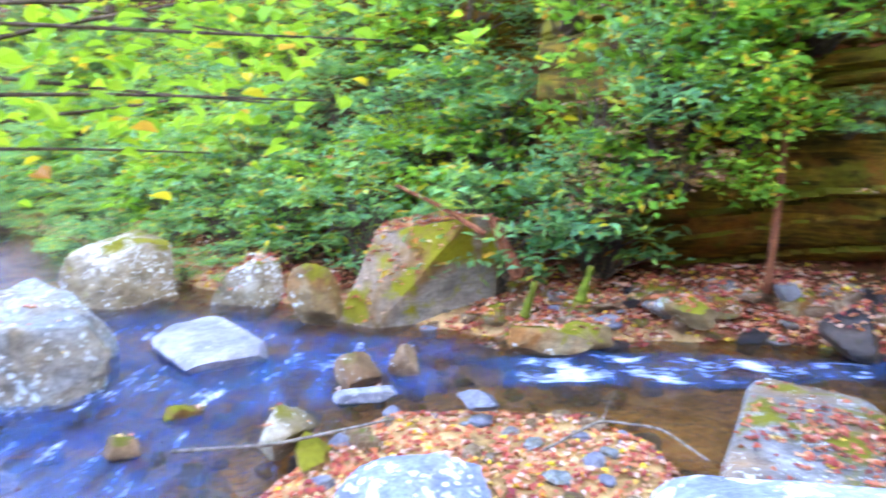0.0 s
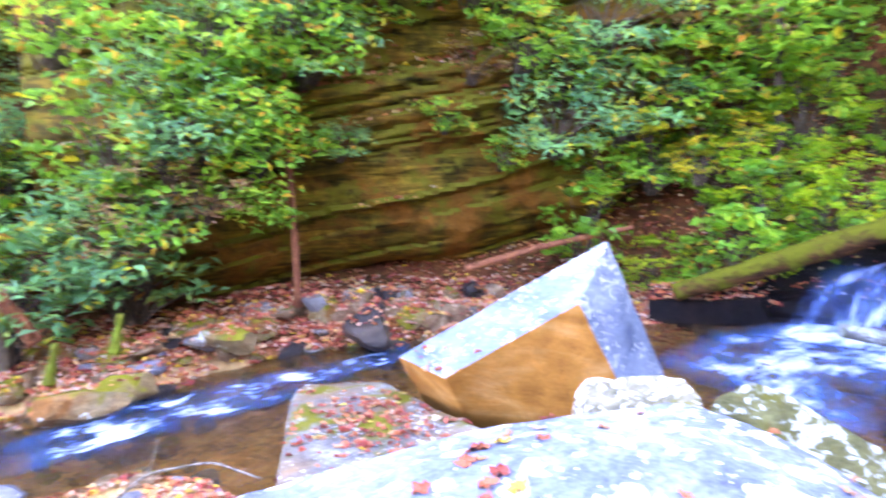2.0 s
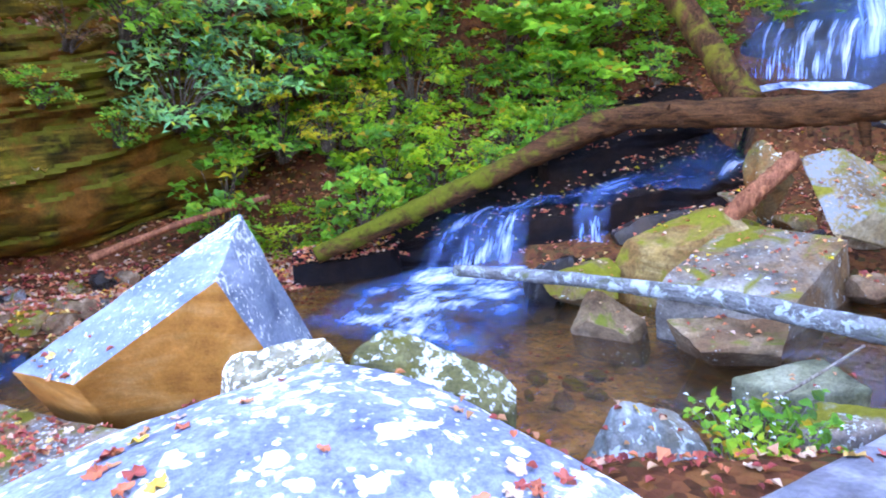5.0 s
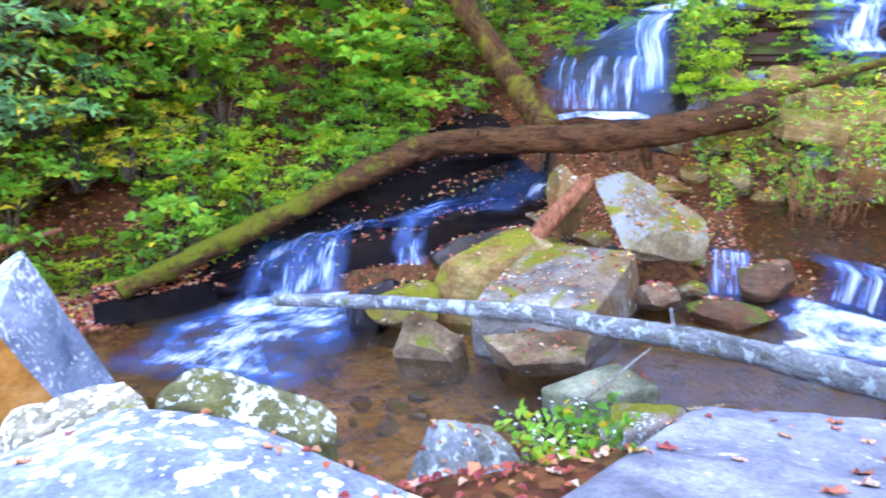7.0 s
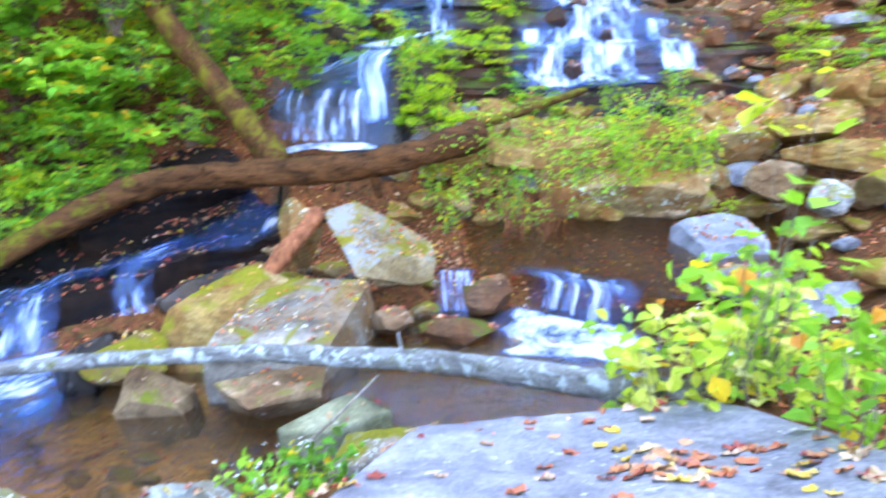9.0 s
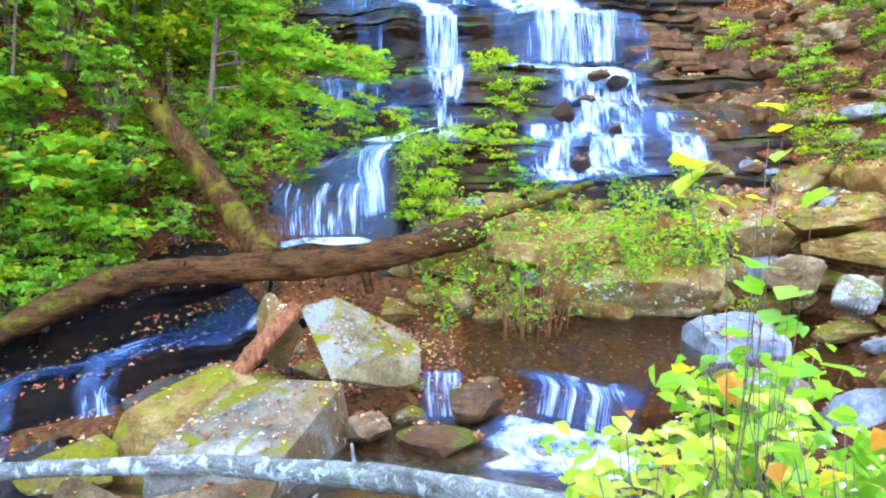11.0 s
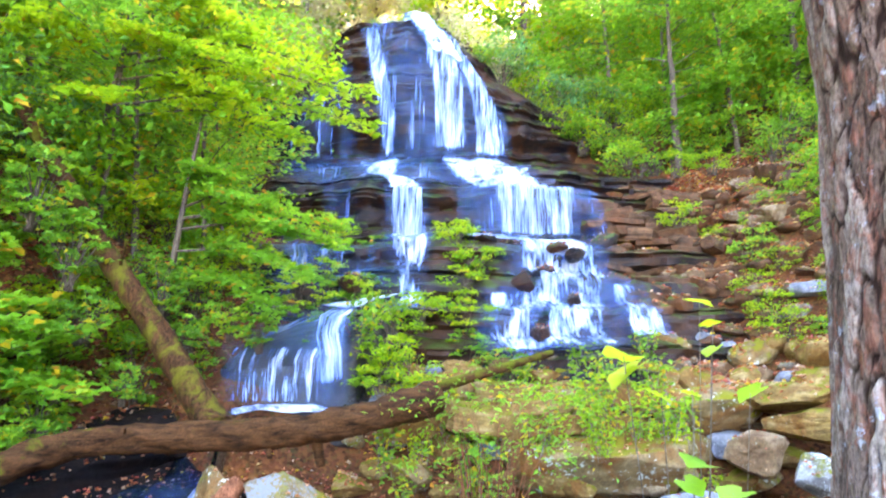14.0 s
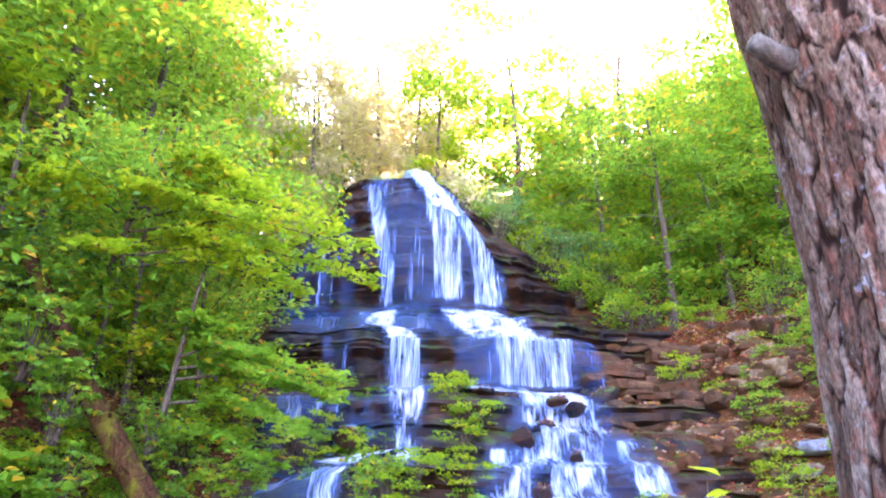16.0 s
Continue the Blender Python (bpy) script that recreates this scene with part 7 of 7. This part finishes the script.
for i, (x, y, z, a, bb, c, m, tag) in enumerate([
    (-1.98, 4.52, -1.04, 0.38, 0.26, 0.20, ROCK_HALF, "whitish stone with a dark wet underside"),
    (-1.62, 4.25, -1.08, 0.34, 0.16, 0.14, ROCK_MOSSY, "low mossy stone at the water"),
    (-0.58, 5.18, -0.98, 0.20, 0.13, 0.10, ROCK_SLAB, "blue-grey broken slab on the leaves"),
    (-1.5, 5.28, -1.06, 0.34, 0.18, 0.10, ROCK_SLAB, "flat blue-grey slab at the shore"),
    (-1.8, 5.75, -1.08, 0.36, 0.26, 0.20, ROCK_BROWN, "brown flat stone in the stream"),
    (-1.36, 5.95, -1.08, 0.20, 0.17, 0.22, ROCK_BROWN, "pointed stone with a pale top"),
    (-3.15, 4.2, -1.14, 0.17, 0.13, 0.13, ROCK_BROWN, "small brown stone in the shallows"),
    (-3.0, 4.85, -1.16, 0.20, 0.14, 0.11, ROCK_MOSSY, "small flat stone in the shallows"),
    (0.25, 6.75, -1.0, 0.42, 0.22, 0.20, ROCK_MOSSY, "leaning brown stone at the riffle"),
    (-0.1, 6.65, -1.02, 0.5, 0.3, 0.2, ROCK_MOSSY, "leaf-covered stone at the riffle"),
    (1.35, 7.2, -0.78, 0.42, 0.22, 0.20, ROCK_MOSSY, "mossy flat stone on the bank"),
    (2.4, 7.55, -0.62, 0.16, 0.14, 0.16, ROCK_PALE, "whitish stone on the bank"),
    (2.75, 6.75, -0.80, 0.34, 0.26, 0.26, ROCK_WET, "dark squared stone at the water"),
    (8.2, 0.1, -0.70, 0.42, 0.30, 0.22, ROCK_BROWN, "brown stone beside the flat slab"),
    (7.3, -3.75, -0.45, 0.55, 0.34, 0.34, ROCK_PALE, "pale rock beside the weir"),
    (9.2, -4.2, -0.46, 0.34, 0.50, 0.18, ROCK_MOSSY, "flat mossy stone under the blue boulder"),
    (8.25, -4.1, -0.40, 0.5, 0.45, 0.34, ROCK_PALE, "grey-blue rock beside the plants")]):
    stone("stone", tag, (x, y, z), (a, bb, c), m, 400 + i, turn=rs.uniform(0, 180), tip=(rs.uniform(-10, 10), rs.uniform(-10, 10)), sub=4)

# ---- dead wood ----
log("dead_stump", "broken red-brown stump beside the mossy boulder", [(-0.42, 7.5, -0.60), (-0.52, 7.5, -0.40), (-0.78, 7.48, 0.10)], 0.085, 0.045, WOOD_RED, sides=12, n=20, rough=0.3, category="stump", wood="wood")
log("dead_branch", "bare red-brown branch leaning on the boulder", [(-0.80, 7.37, -0.09), (-1.3, 7.38, 0.2), (-1.80, 7.39, 0.42)], 0.035, 0.02, WOOD_RED, sides=8, n=16, category="branch", wood="wood")
for k, (x, y, z) in enumerate([(-0.27, 6.95, -0.62), (0.30, 7.15, -0.48)]):
    log("mossy_stump", "short stump wrapped in bright yellow-green moss", [(x - 0.05, y, z - 0.25), (x, y, z - 0.05), (x + 0.05, y - 0.03, z + 0.14)], 0.05, 0.035, MOSS, sides=14, n=18, rough=0.35, category="stump", wood="wood")
log("thin_stick", "thin pale stick lying over the water", [(-2.6, 4.0, -1.0), (-1.9, 4.15, -0.96), (-1.1, 4.5, -0.86)], 0.016, 0.010, TWIG, sides=6, n=20, category="stick", wood="wood")
log("forked_twig", "bare curved twig on the leaf-strewn bank", [(0.0, 4.0, -0.72), (0.35, 4.35, -0.66), (0.75, 4.35, -0.68), (1.0, 4.05, -0.72)], 0.012, 0.007, TWIG, sides=6, n=24, category="stick", wood="wood", stubs=[(0.4, (0.3, 0.6, 0.5), 0.3, 0.006)])
log("leaning_stick", "thin bare stick leaning over the pool stone", [(4.6, 0.5, -0.55), (5.1, 0.2, -0.42), (5.5, -0.05, -0.28)], 0.012, 0.010, TWIG, sides=6, n=14, category="stick", wood="wood")
log("red_branch", "dark red fallen branch on the bank", [(4.2, 7.2, -0.38), (5.2, 6.95, -0.15), (6.2, 6.5, 0.05)], 0.05, 0.03, WOOD_RED, sides=8, n=20, category="branch", wood="wood")
log("thin_log", "thin fallen trunk among the rubble", [(11.6, -0.6, 1.35), (12.6, -2.0, 1.75), (13.6, -3.2, 2.1)], 0.10, 0.07, LOG_MOSSY, sides=12, n=30)

# ---- plants near the camera and in the rubble ----
def herb(name, label, at, n, tall, spread, leaf, mat, seed, flowers=0, category="plant"):
    """A clump of thin stems with broad leaves."""
    r = np.random.RandomState(seed)
    top = new(name, None)
    top.location = at
    tagged(top, label, category)
    sticks, pts = [], []
    for _ in range(n):
        a = r.uniform(0, 6.28)
        d = spread * r.uniform(0.2, 1.0)
        end = np.array([math.cos(a) * d, math.sin(a) * d, tall * r.uniform(0.55, 1.0)])
        p = smooth_line([(end[0] * 0.55 + r.normal() * 0.05, end[1] * 0.55 + r.normal() * 0.05, -0.15), end * np.array([0.75, 0.75, 0.6]), end], 8)
        sticks.append((p, np.linspace(0.006, 0.002, 8)))
        for s in (2, 3, 4, 5, 6, 7, 7):
            pts.append(p[s] + r.normal(size=3) * np.array([1, 1, 0.5]) * leaf[0] * 0.55)
    part("branchwork", tubes_mesh("branchwork", sticks, TWIG, 5), top)
    V, F = leaves(np.array(pts), r, leaf[0], leaf[1], up=0.6, fine=True)
    part("foliage", mesh_of("foliage", V, F, mat, False), top)
    if flowers:
        tips = np.array([p[0][-1] for p in sticks])[r.randint(0, n, flowers)] + r.normal(size=(flowers, 3)) * 0.03 + np.array([0, 0, 0.03])
        V, F = leaves(tips, r, 0.03, 0.025, up=0.7)
        part("blossom", mesh_of("blossom", V, F, PETAL, False), top)
    return top


PETAL = leaf_material("white_petal", [(0.0, (0.75, 0.75, 0.72)), (1.0, (0.82, 0.82, 0.85))], 0.5, 0.3, turned=0, spray=0.0)
YELLOW_GREEN = leaf_material("yellow_green_leaf", [(0.0, (0.12, 0.34, 0.03)), (0.3, (0.22, 0.46, 0.06)), (0.55, (0.46, 0.56, 0.05)), (0.8, (0.62, 0.60, 0.16)), (0.92, (0.66, 0.62, 0.35)), (1.0, (0.6, 0.25, 0.04))], 0.5, 0.45)
herb("broad_leaved_plant", "pale yellow broad-leaved plant beside the rock slab", (4.45, -1.95, -0.25), 34, 0.72, 0.50, (0.125, 0.095), YELLOW_GREEN, 500, 12)
herb("broad_leaved_plant", "bright green and yellow broad-leaved plant on the rock", (4.2, -2.6, -0.1), 26, 0.8, 0.5, (0.12, 0.085), YELLOW_GREEN, 501)
herb("broad_leaved_plant", "green plant with small white flowers beside the tree", (3.3, -2.35, 0.2), 14, 0.6, 0.34, (0.12, 0.08), YOUNG_GREEN, 502, 14)
herb("broad_leaved_plant", "low green plant with broad leaves on the leafy bank", (5.0, -2.75, -0.1), 26, 0.95, 0.6, (0.16, 0.11), YOUNG_GREEN, 506)
herb("flowering_plant", "small green plant with white flowers at the pool", (3.95, 0.28, -0.42), 44, 0.28, 0.45, (0.07, 0.05), BROAD, 503, 30)


def stalk_plant(label, foot, tips, mat, seed):
    """A thin stalk that bends up to each tip, with one broad lobed leaf there; tips are (place, leaf length)."""
    r = np.random.RandomState(seed)
    o = np.array(foot, float)
    top = new("tall_stalk_plant", None)
    top.location = o
    tagged(top, label, "plant")
    for at, ln in tips:
        e = np.array(at, float) - o
        p = smooth_line([(r.normal() * 0.03, r.normal() * 0.03, -0.1), e * np.array([0.7, 0.7, 0.6]), e], 12)
        part("stalk", tubes_mesh("stalk", [(p, np.linspace(0.003, 0.0015, 12))], TWIG, 5), top)
        ang = np.linspace(0, 2 * math.pi, 18, endpoint=False)
        rad = 0.5 * ln * (1 - 0.16 * np.cos(ang)) * (1 + 0.10 * np.cos(ang * 5)) * np.where(np.cos(ang) < -0.97, 0.6, 1.0)
        blade = np.stack([np.cos(ang) * rad, np.sin(ang) * rad * 0.86, 0.16 * np.abs(np.sin(ang)) * rad - 0.25 * (np.cos(ang) > 0) * np.cos(ang) ** 2 * rad], -1)
        turn = np.array(pose(0, 0, 0, r.uniform(-28, 28), r.uniform(-20, 34), r.uniform(0, 360)).to_3x3())
        V = np.vstack([[0, 0, 0], blade]) @ turn.T + e
        part("leaf", mesh_of("leaf", V, [[0, k + 1, (k + 1) % 18 + 1] for k in range(18)], mat), top)
    return top


stalk_plant("thin tall stalks with large pale green leaves", (4.45, -2.35, lie(4.45, -2.35)), [((3.28, -1.81, 1.72), 0.15), ((3.30, -1.82, 1.66), 0.16), ((3.30, -1.93, 1.59), 0.09), ((3.30, -2.03, 1.60), 0.07), ((3.35, -2.12, 1.74), 0.08), ((3.35, -2.09, 1.90), 0.10), ((3.35, -2.13, 1.83), 0.08)], LIME, 504)
stalk_plant("bending stalks with broad yellow-green leaves", (4.7, -2.6, lie(4.7, -2.6)), [((3.35, -2.06, 1.38), 0.16), ((3.35, -2.03, 1.31), 0.10), ((3.4, -2.18, 1.28), 0.13), ((3.38, -2.12, 1.20), 0.13), ((3.45, -2.28, 1.6), 0.11), ((3.4, -2.36, 1.02), 0.14), ((3.5, -2.18, 1.0), 0.15)], YOUNG_GREEN, 505)
twiggy = shrub("twiggy_bush", "sparse brown-stemmed bush with light green leaves", 170, (1.5, 1.9), 80, 13, (0.10, 0.05), BROAD, stems=9, wood=WOOD_RED, foot=0.3, stick=0.4)
twiggy.location = (11.1, -1.9, -0.1)
twiggy2 = shrub("twiggy_bush", "sparse brown-stemmed bush with light green leaves", 171, (0.8, 1.1), 30, 12, (0.11, 0.055), BRIGHT, stems=7, wood=WOOD_RED, foot=0.3, stick=0.4)
twiggy2.location = (12.0, -3.9, 0.6)
scatter(leafy_kinds(2, 180, 0.5), spots_in(rs, 22, 12.6, 16.8, lambda x: -2.6, lambda x: 1.4, 0.5), "plants on the rubble", rs, (0.45, 0.8))
for k, (x, y, z) in enumerate([(13.6, -0.35, 2.3), (13.1, -0.3, 1.8), (12.9, -0.7, 1.5), (13.9, -0.8, 2.6), (12.6, -0.3, 1.3), (16.5, -1.5, 4.4), (15.4, -1.7, 3.3), (16.0, -2.0, 3.9), (17.2, -1.5, 4.8), (15.0, 0.5, 3.0), (14.6, -1.8, 2.6), (16.6, 1.2, 4.5), (17.0, 1.6, 4.8), (15.6, 1.2, 3.5), (14.8, 1.6, 3.0), (17.6, -7.0, 5.3), (19.5, -7.6, 7.2), (20.5, -6.6, 7.8), (19.8, -8.8, 7.4)]):
    f = shrub("fern_clump", "bright green ferny clump on the wet rock", 190 + k, (0.5, 0.6), 16, 24, (0.12, 0.05), BRIGHT, category="plant")
    f.location = (x, y, z)

# ---- fallen leaves ----
ALL_ROCKS = tree_of(ROCKS + [ground])


def drop(x, y):
    hit = ALL_ROCKS.ray_cast(Vector((x, y, 3.0 if x < 9 else 9.0)), Vector((0, 0, -1)))
    return hit[0], hit[1]


def litter(name, label, spots, size, seed, mat=FALLEN, up=0.8, soil=False, fine=False):
    r = np.random.RandomState(seed)
    pts = []
    for x, y in spots:
        p, n = drop(x, y) if not soil else (Vector((x, y, lie(x, y))), (0, 0, 1))
        if p is not None and n[2] > 0.35:
            pts.append((p[0], p[1], p[2] + 0.018))
    V, F = leaves(np.array(pts), r, size, size * 0.72, up=up, fold=0.4, fine=fine)
    ob = new(name, mesh_of(name, V, F, mat, False))
    return tagged(ob, label, "leaf litter", kind="stuff")


def many(r, n, x0, x1, f0, f1):
    x = r.uniform(x0, x1, n)
    lo, hi = np.array([f0(v) for v in x]), np.array([f1(v) for v in x])
    return np.stack([x, lo + (hi - lo) * r.uniform(0, 1, n)], -1)


r8 = np.random.RandomState(880)
under = [herb("rubble_plant", "thin-stemmed leafy plant among the rubble", (0, 0, 0), 12, 0.55, 0.4, (0.11, 0.07), (BROAD, BRIGHT)[i], 520 + i) for i in range(2)]
for k in range(36):
    x, y = r8.uniform(11.4, 14.2), r8.uniform(-5.6, 0.2)
    p = drop(x, y)[0]
    sc = r8.uniform(0.7, 1.3)
    m4 = pose(p[0], p[1], p[2], 0, 0, r8.uniform(0, 360)) @ Matrix.Diagonal((sc, sc, sc, 1))
    ob = under[k] if k < 2 else copy_thing(under[k % 2], m4)
    ob.matrix_basis = m4
    tagged(ob, group="plants among the rubble")
r9 = np.random.RandomState(900)
litter("leaf_litter", "red, orange and tan fallen leaves on the gravel bar", many(r9, 3400, -2.3, 1.4, lambda x: 3.1, nearhill(-0.1)), 0.062, 1, soil=True, fine=True)
litter("leaf_litter", "red and yellow fallen leaves on the dark ramp", many(r9, 380, 7.4, 11.6, lambda x: 7.0 - 0.5 * x + 1.4 - 0.9, lambda x: 7.0 - 0.5 * x + 1.9), 0.07, 12)
litter("leaf_litter", "red and orange fallen leaves on the stony far bank", many(r9, 5000, -5.0, 7.4, hill(-0.2), hill(1.2)), 0.07, 2)
litter("leaf_litter", "red and brown leaves under the cliff", many(r9, 5600, -1.0, 8.0, hill(0.2), hill(2.6)), 0.08, 22, soil=True)
litter("leaf_litter", "brown and orange leaves between the layered rocks", many(r9, 6000, 12.5, 22, lambda x: -13.0, lambda x: -5.6), 0.11, 27)
litter("leaf_litter", "orange leaves on the shelf beside the falls", many(r9, 2200, 18.4, 21.5, lambda x: -9.0, lambda x: -3.2), 0.12, 23)
litter("leaf_litter", "brown and orange leaves on the wet steps", many(r9, 1600, 14, 21.5, lambda x: -5.0, lambda x: 3.0), 0.10, 24)
litter("leaf_litter", "yellow and red leaves lying in the shallow stream", many(r9, 260, -5.2, 0.4, nearhill(-0.1), lambda x: float(near_edge(x)) + 2.2), 0.06, 25)
litter("leaf_litter", "brown and red fallen leaves on the slope", many(r9, 12000, -8, 17, hill(0.1), hill(6)), 0.10, 3)
litter("leaf_litter", "fallen leaves on the slabs around the pool", many(r9, 1300, 5.6, 12.0, lambda x: -0.3, lambda x: 5.4), 0.06, 4)
litter("leaf_litter", "fallen leaves among the rocks below the falls", many(r9, 4500, 8, 20, lambda x: -9.5, lambda x: 0.5), 0.08, 5)
litter("leaf_litter", "fallen leaves on the near bank and path", many(r9, 2600, -5, 7, lambda x: -6.0, nearhill(0.3)), 0.08, 6, soil=True)


def maple_leaf(seed):
    """A lobed, curled dry leaf."""
    r = np.random.RandomState(seed)
    ang = np.linspace(0, 2 * math.pi, 20, endpoint=False)
    rad = 0.5 * (0.62 + 0.38 * np.abs(np.cos(2.5 * ang))) * (1 - 0.25 * np.cos(ang))
    z = 0.10 * np.sin(ang * 2 + r.uniform(0, 6)) + 0.08 * r.normal(size=20)
    V = np.vstack([[0, 0, 0.03], np.stack([np.cos(ang) * rad, np.sin(ang) * rad * 0.85, np.abs(z)], -1)])
    F = np.array([[0, i + 1, (i + 1) % 20 + 1] for i in range(20)])
    return mesh_of("fallen_leaf", V, F, LEAF_DRY, False)


g = Graph("dry_leaf")
tone = g.n("ObjectInfo").outputs["Random"]
LEAF_DRY = g.end(g.n("BsdfPrincipled", Base_Color=g.ramp(tone, [(0.0, (0.28, 0.04, 0.03)), (0.3, (0.42, 0.12, 0.05)), (0.55, (0.48, 0.22, 0.10)), (0.75, (0.50, 0.36, 0.26)), (0.9, (0.62, 0.42, 0.04)), (1.0, (0.2, 0.05, 0.05))]), Roughness=0.6).outputs[0])
kinds = [maple_leaf(i) for i in range(6)]


def leaf_on(spots, r, size, group, label):
    for x, y in spots:
        p, n = drop(x, y)
        if p is None:
            continue
        ob = new("fallen_leaf", kinds[r.randint(6)])
        q = n.to_track_quat("Z", "Y").to_matrix().to_4x4()
        s = size * r.uniform(0.65, 1.3)
        ob.matrix_basis = Matrix.Translation(p + n * 0.004) @ q @ pose(0, 0, 0, r.uniform(-10, 10), r.uniform(-10, 10), r.uniform(0, 360)) @ Matrix.Diagonal((s, s, s, 1))
        tagged(ob, label, "leaf", group)


leaf_on(many(r9, 30, 0.5, 2.8, lambda x: 0.7, lambda x: 2.6), r9, 0.085, "leaves on the boulder", "dry fallen maple leaf on the lichened boulder")
leaf_on([(2.27 + r9.normal() * 0.10, 0.78 + r9.normal() * 0.09) for _ in range(9)], r9, 0.08, "leaves on the boulder", "dry fallen maple leaf on the lichened boulder")
leaf_on([(1.56 + r9.normal() * 0.14, 2.11 + r9.normal() * 0.12) for _ in range(8)], r9, 0.08, "leaves on the boulder", "dry fallen maple leaf on the lichened boulder")
leaf_on(many(r9, 40, 2.4, 4.4, lambda x: -1.75, lambda x: -0.1), r9, 0.085, "leaves on the slab", "dry fallen maple leaf on the grey slab")
leaf_on([(3.05 + r9.normal() * 0.3, -1.95 + r9.normal() * 0.25) for _ in range(45)], r9, 0.09, "leaves on the slab", "dry fallen maple leaf on the grey slab")
leaf_on([(3.25 + r9.normal() * 0.22, -1.45 + r9.normal() * 0.14) for _ in range(30)], r9, 0.085, "leaves on the slab", "dry fallen maple leaf on the grey slab")
leaf_on([(1.95 + r9.normal() * 0.33, 4.6 + r9.normal() * 0.38) for _ in range(84)], r9, 0.075, "leaves on the wedge slab", "red fallen leaf on the slab at the water")
leaf_on([(3.2 + r9.normal() * 0.2, 0.95 + r9.normal() * 0.25) for _ in range(20)], r9, 0.09, "leaves at the pool shore", "red fallen leaf between the rocks")
leaf_on(many(r9, 36, 3.1, 4.3, lambda x: -0.2, lambda x: 1.4), r9, 0.08, "leaves at the pool shore", "red fallen leaf between the rocks")
litter("leaf_litter", "small red leaves scattered on the wedge slab", [(1.95 + r9.normal() * 0.35, 4.6 + r9.normal() * 0.42) for _ in range(260)], 0.055, 28, RED_LEAF, fine=True)
litter("leaf_litter", "dark red leaves on the shore between the boulders", [(3.3 + r9.normal() * 0.3, 0.75 + r9.normal() * 0.35) for _ in range(240)], 0.05, 29, RED_LEAF, fine=True)
litter("leaf_litter", "brown and red leaves among the stones below the trunk", many(r9, 800, 9.4, 12.2, lambda x: -1.2, lambda x: 1.9), 0.075, 30)
litter("leaf_litter", "brown leaves on the mossy slope", many(r9, 2500, 9.0, 13.5, lambda x: 2.4, lambda x: 6.5), 0.09, 31, RED_LEAF, soil=True)
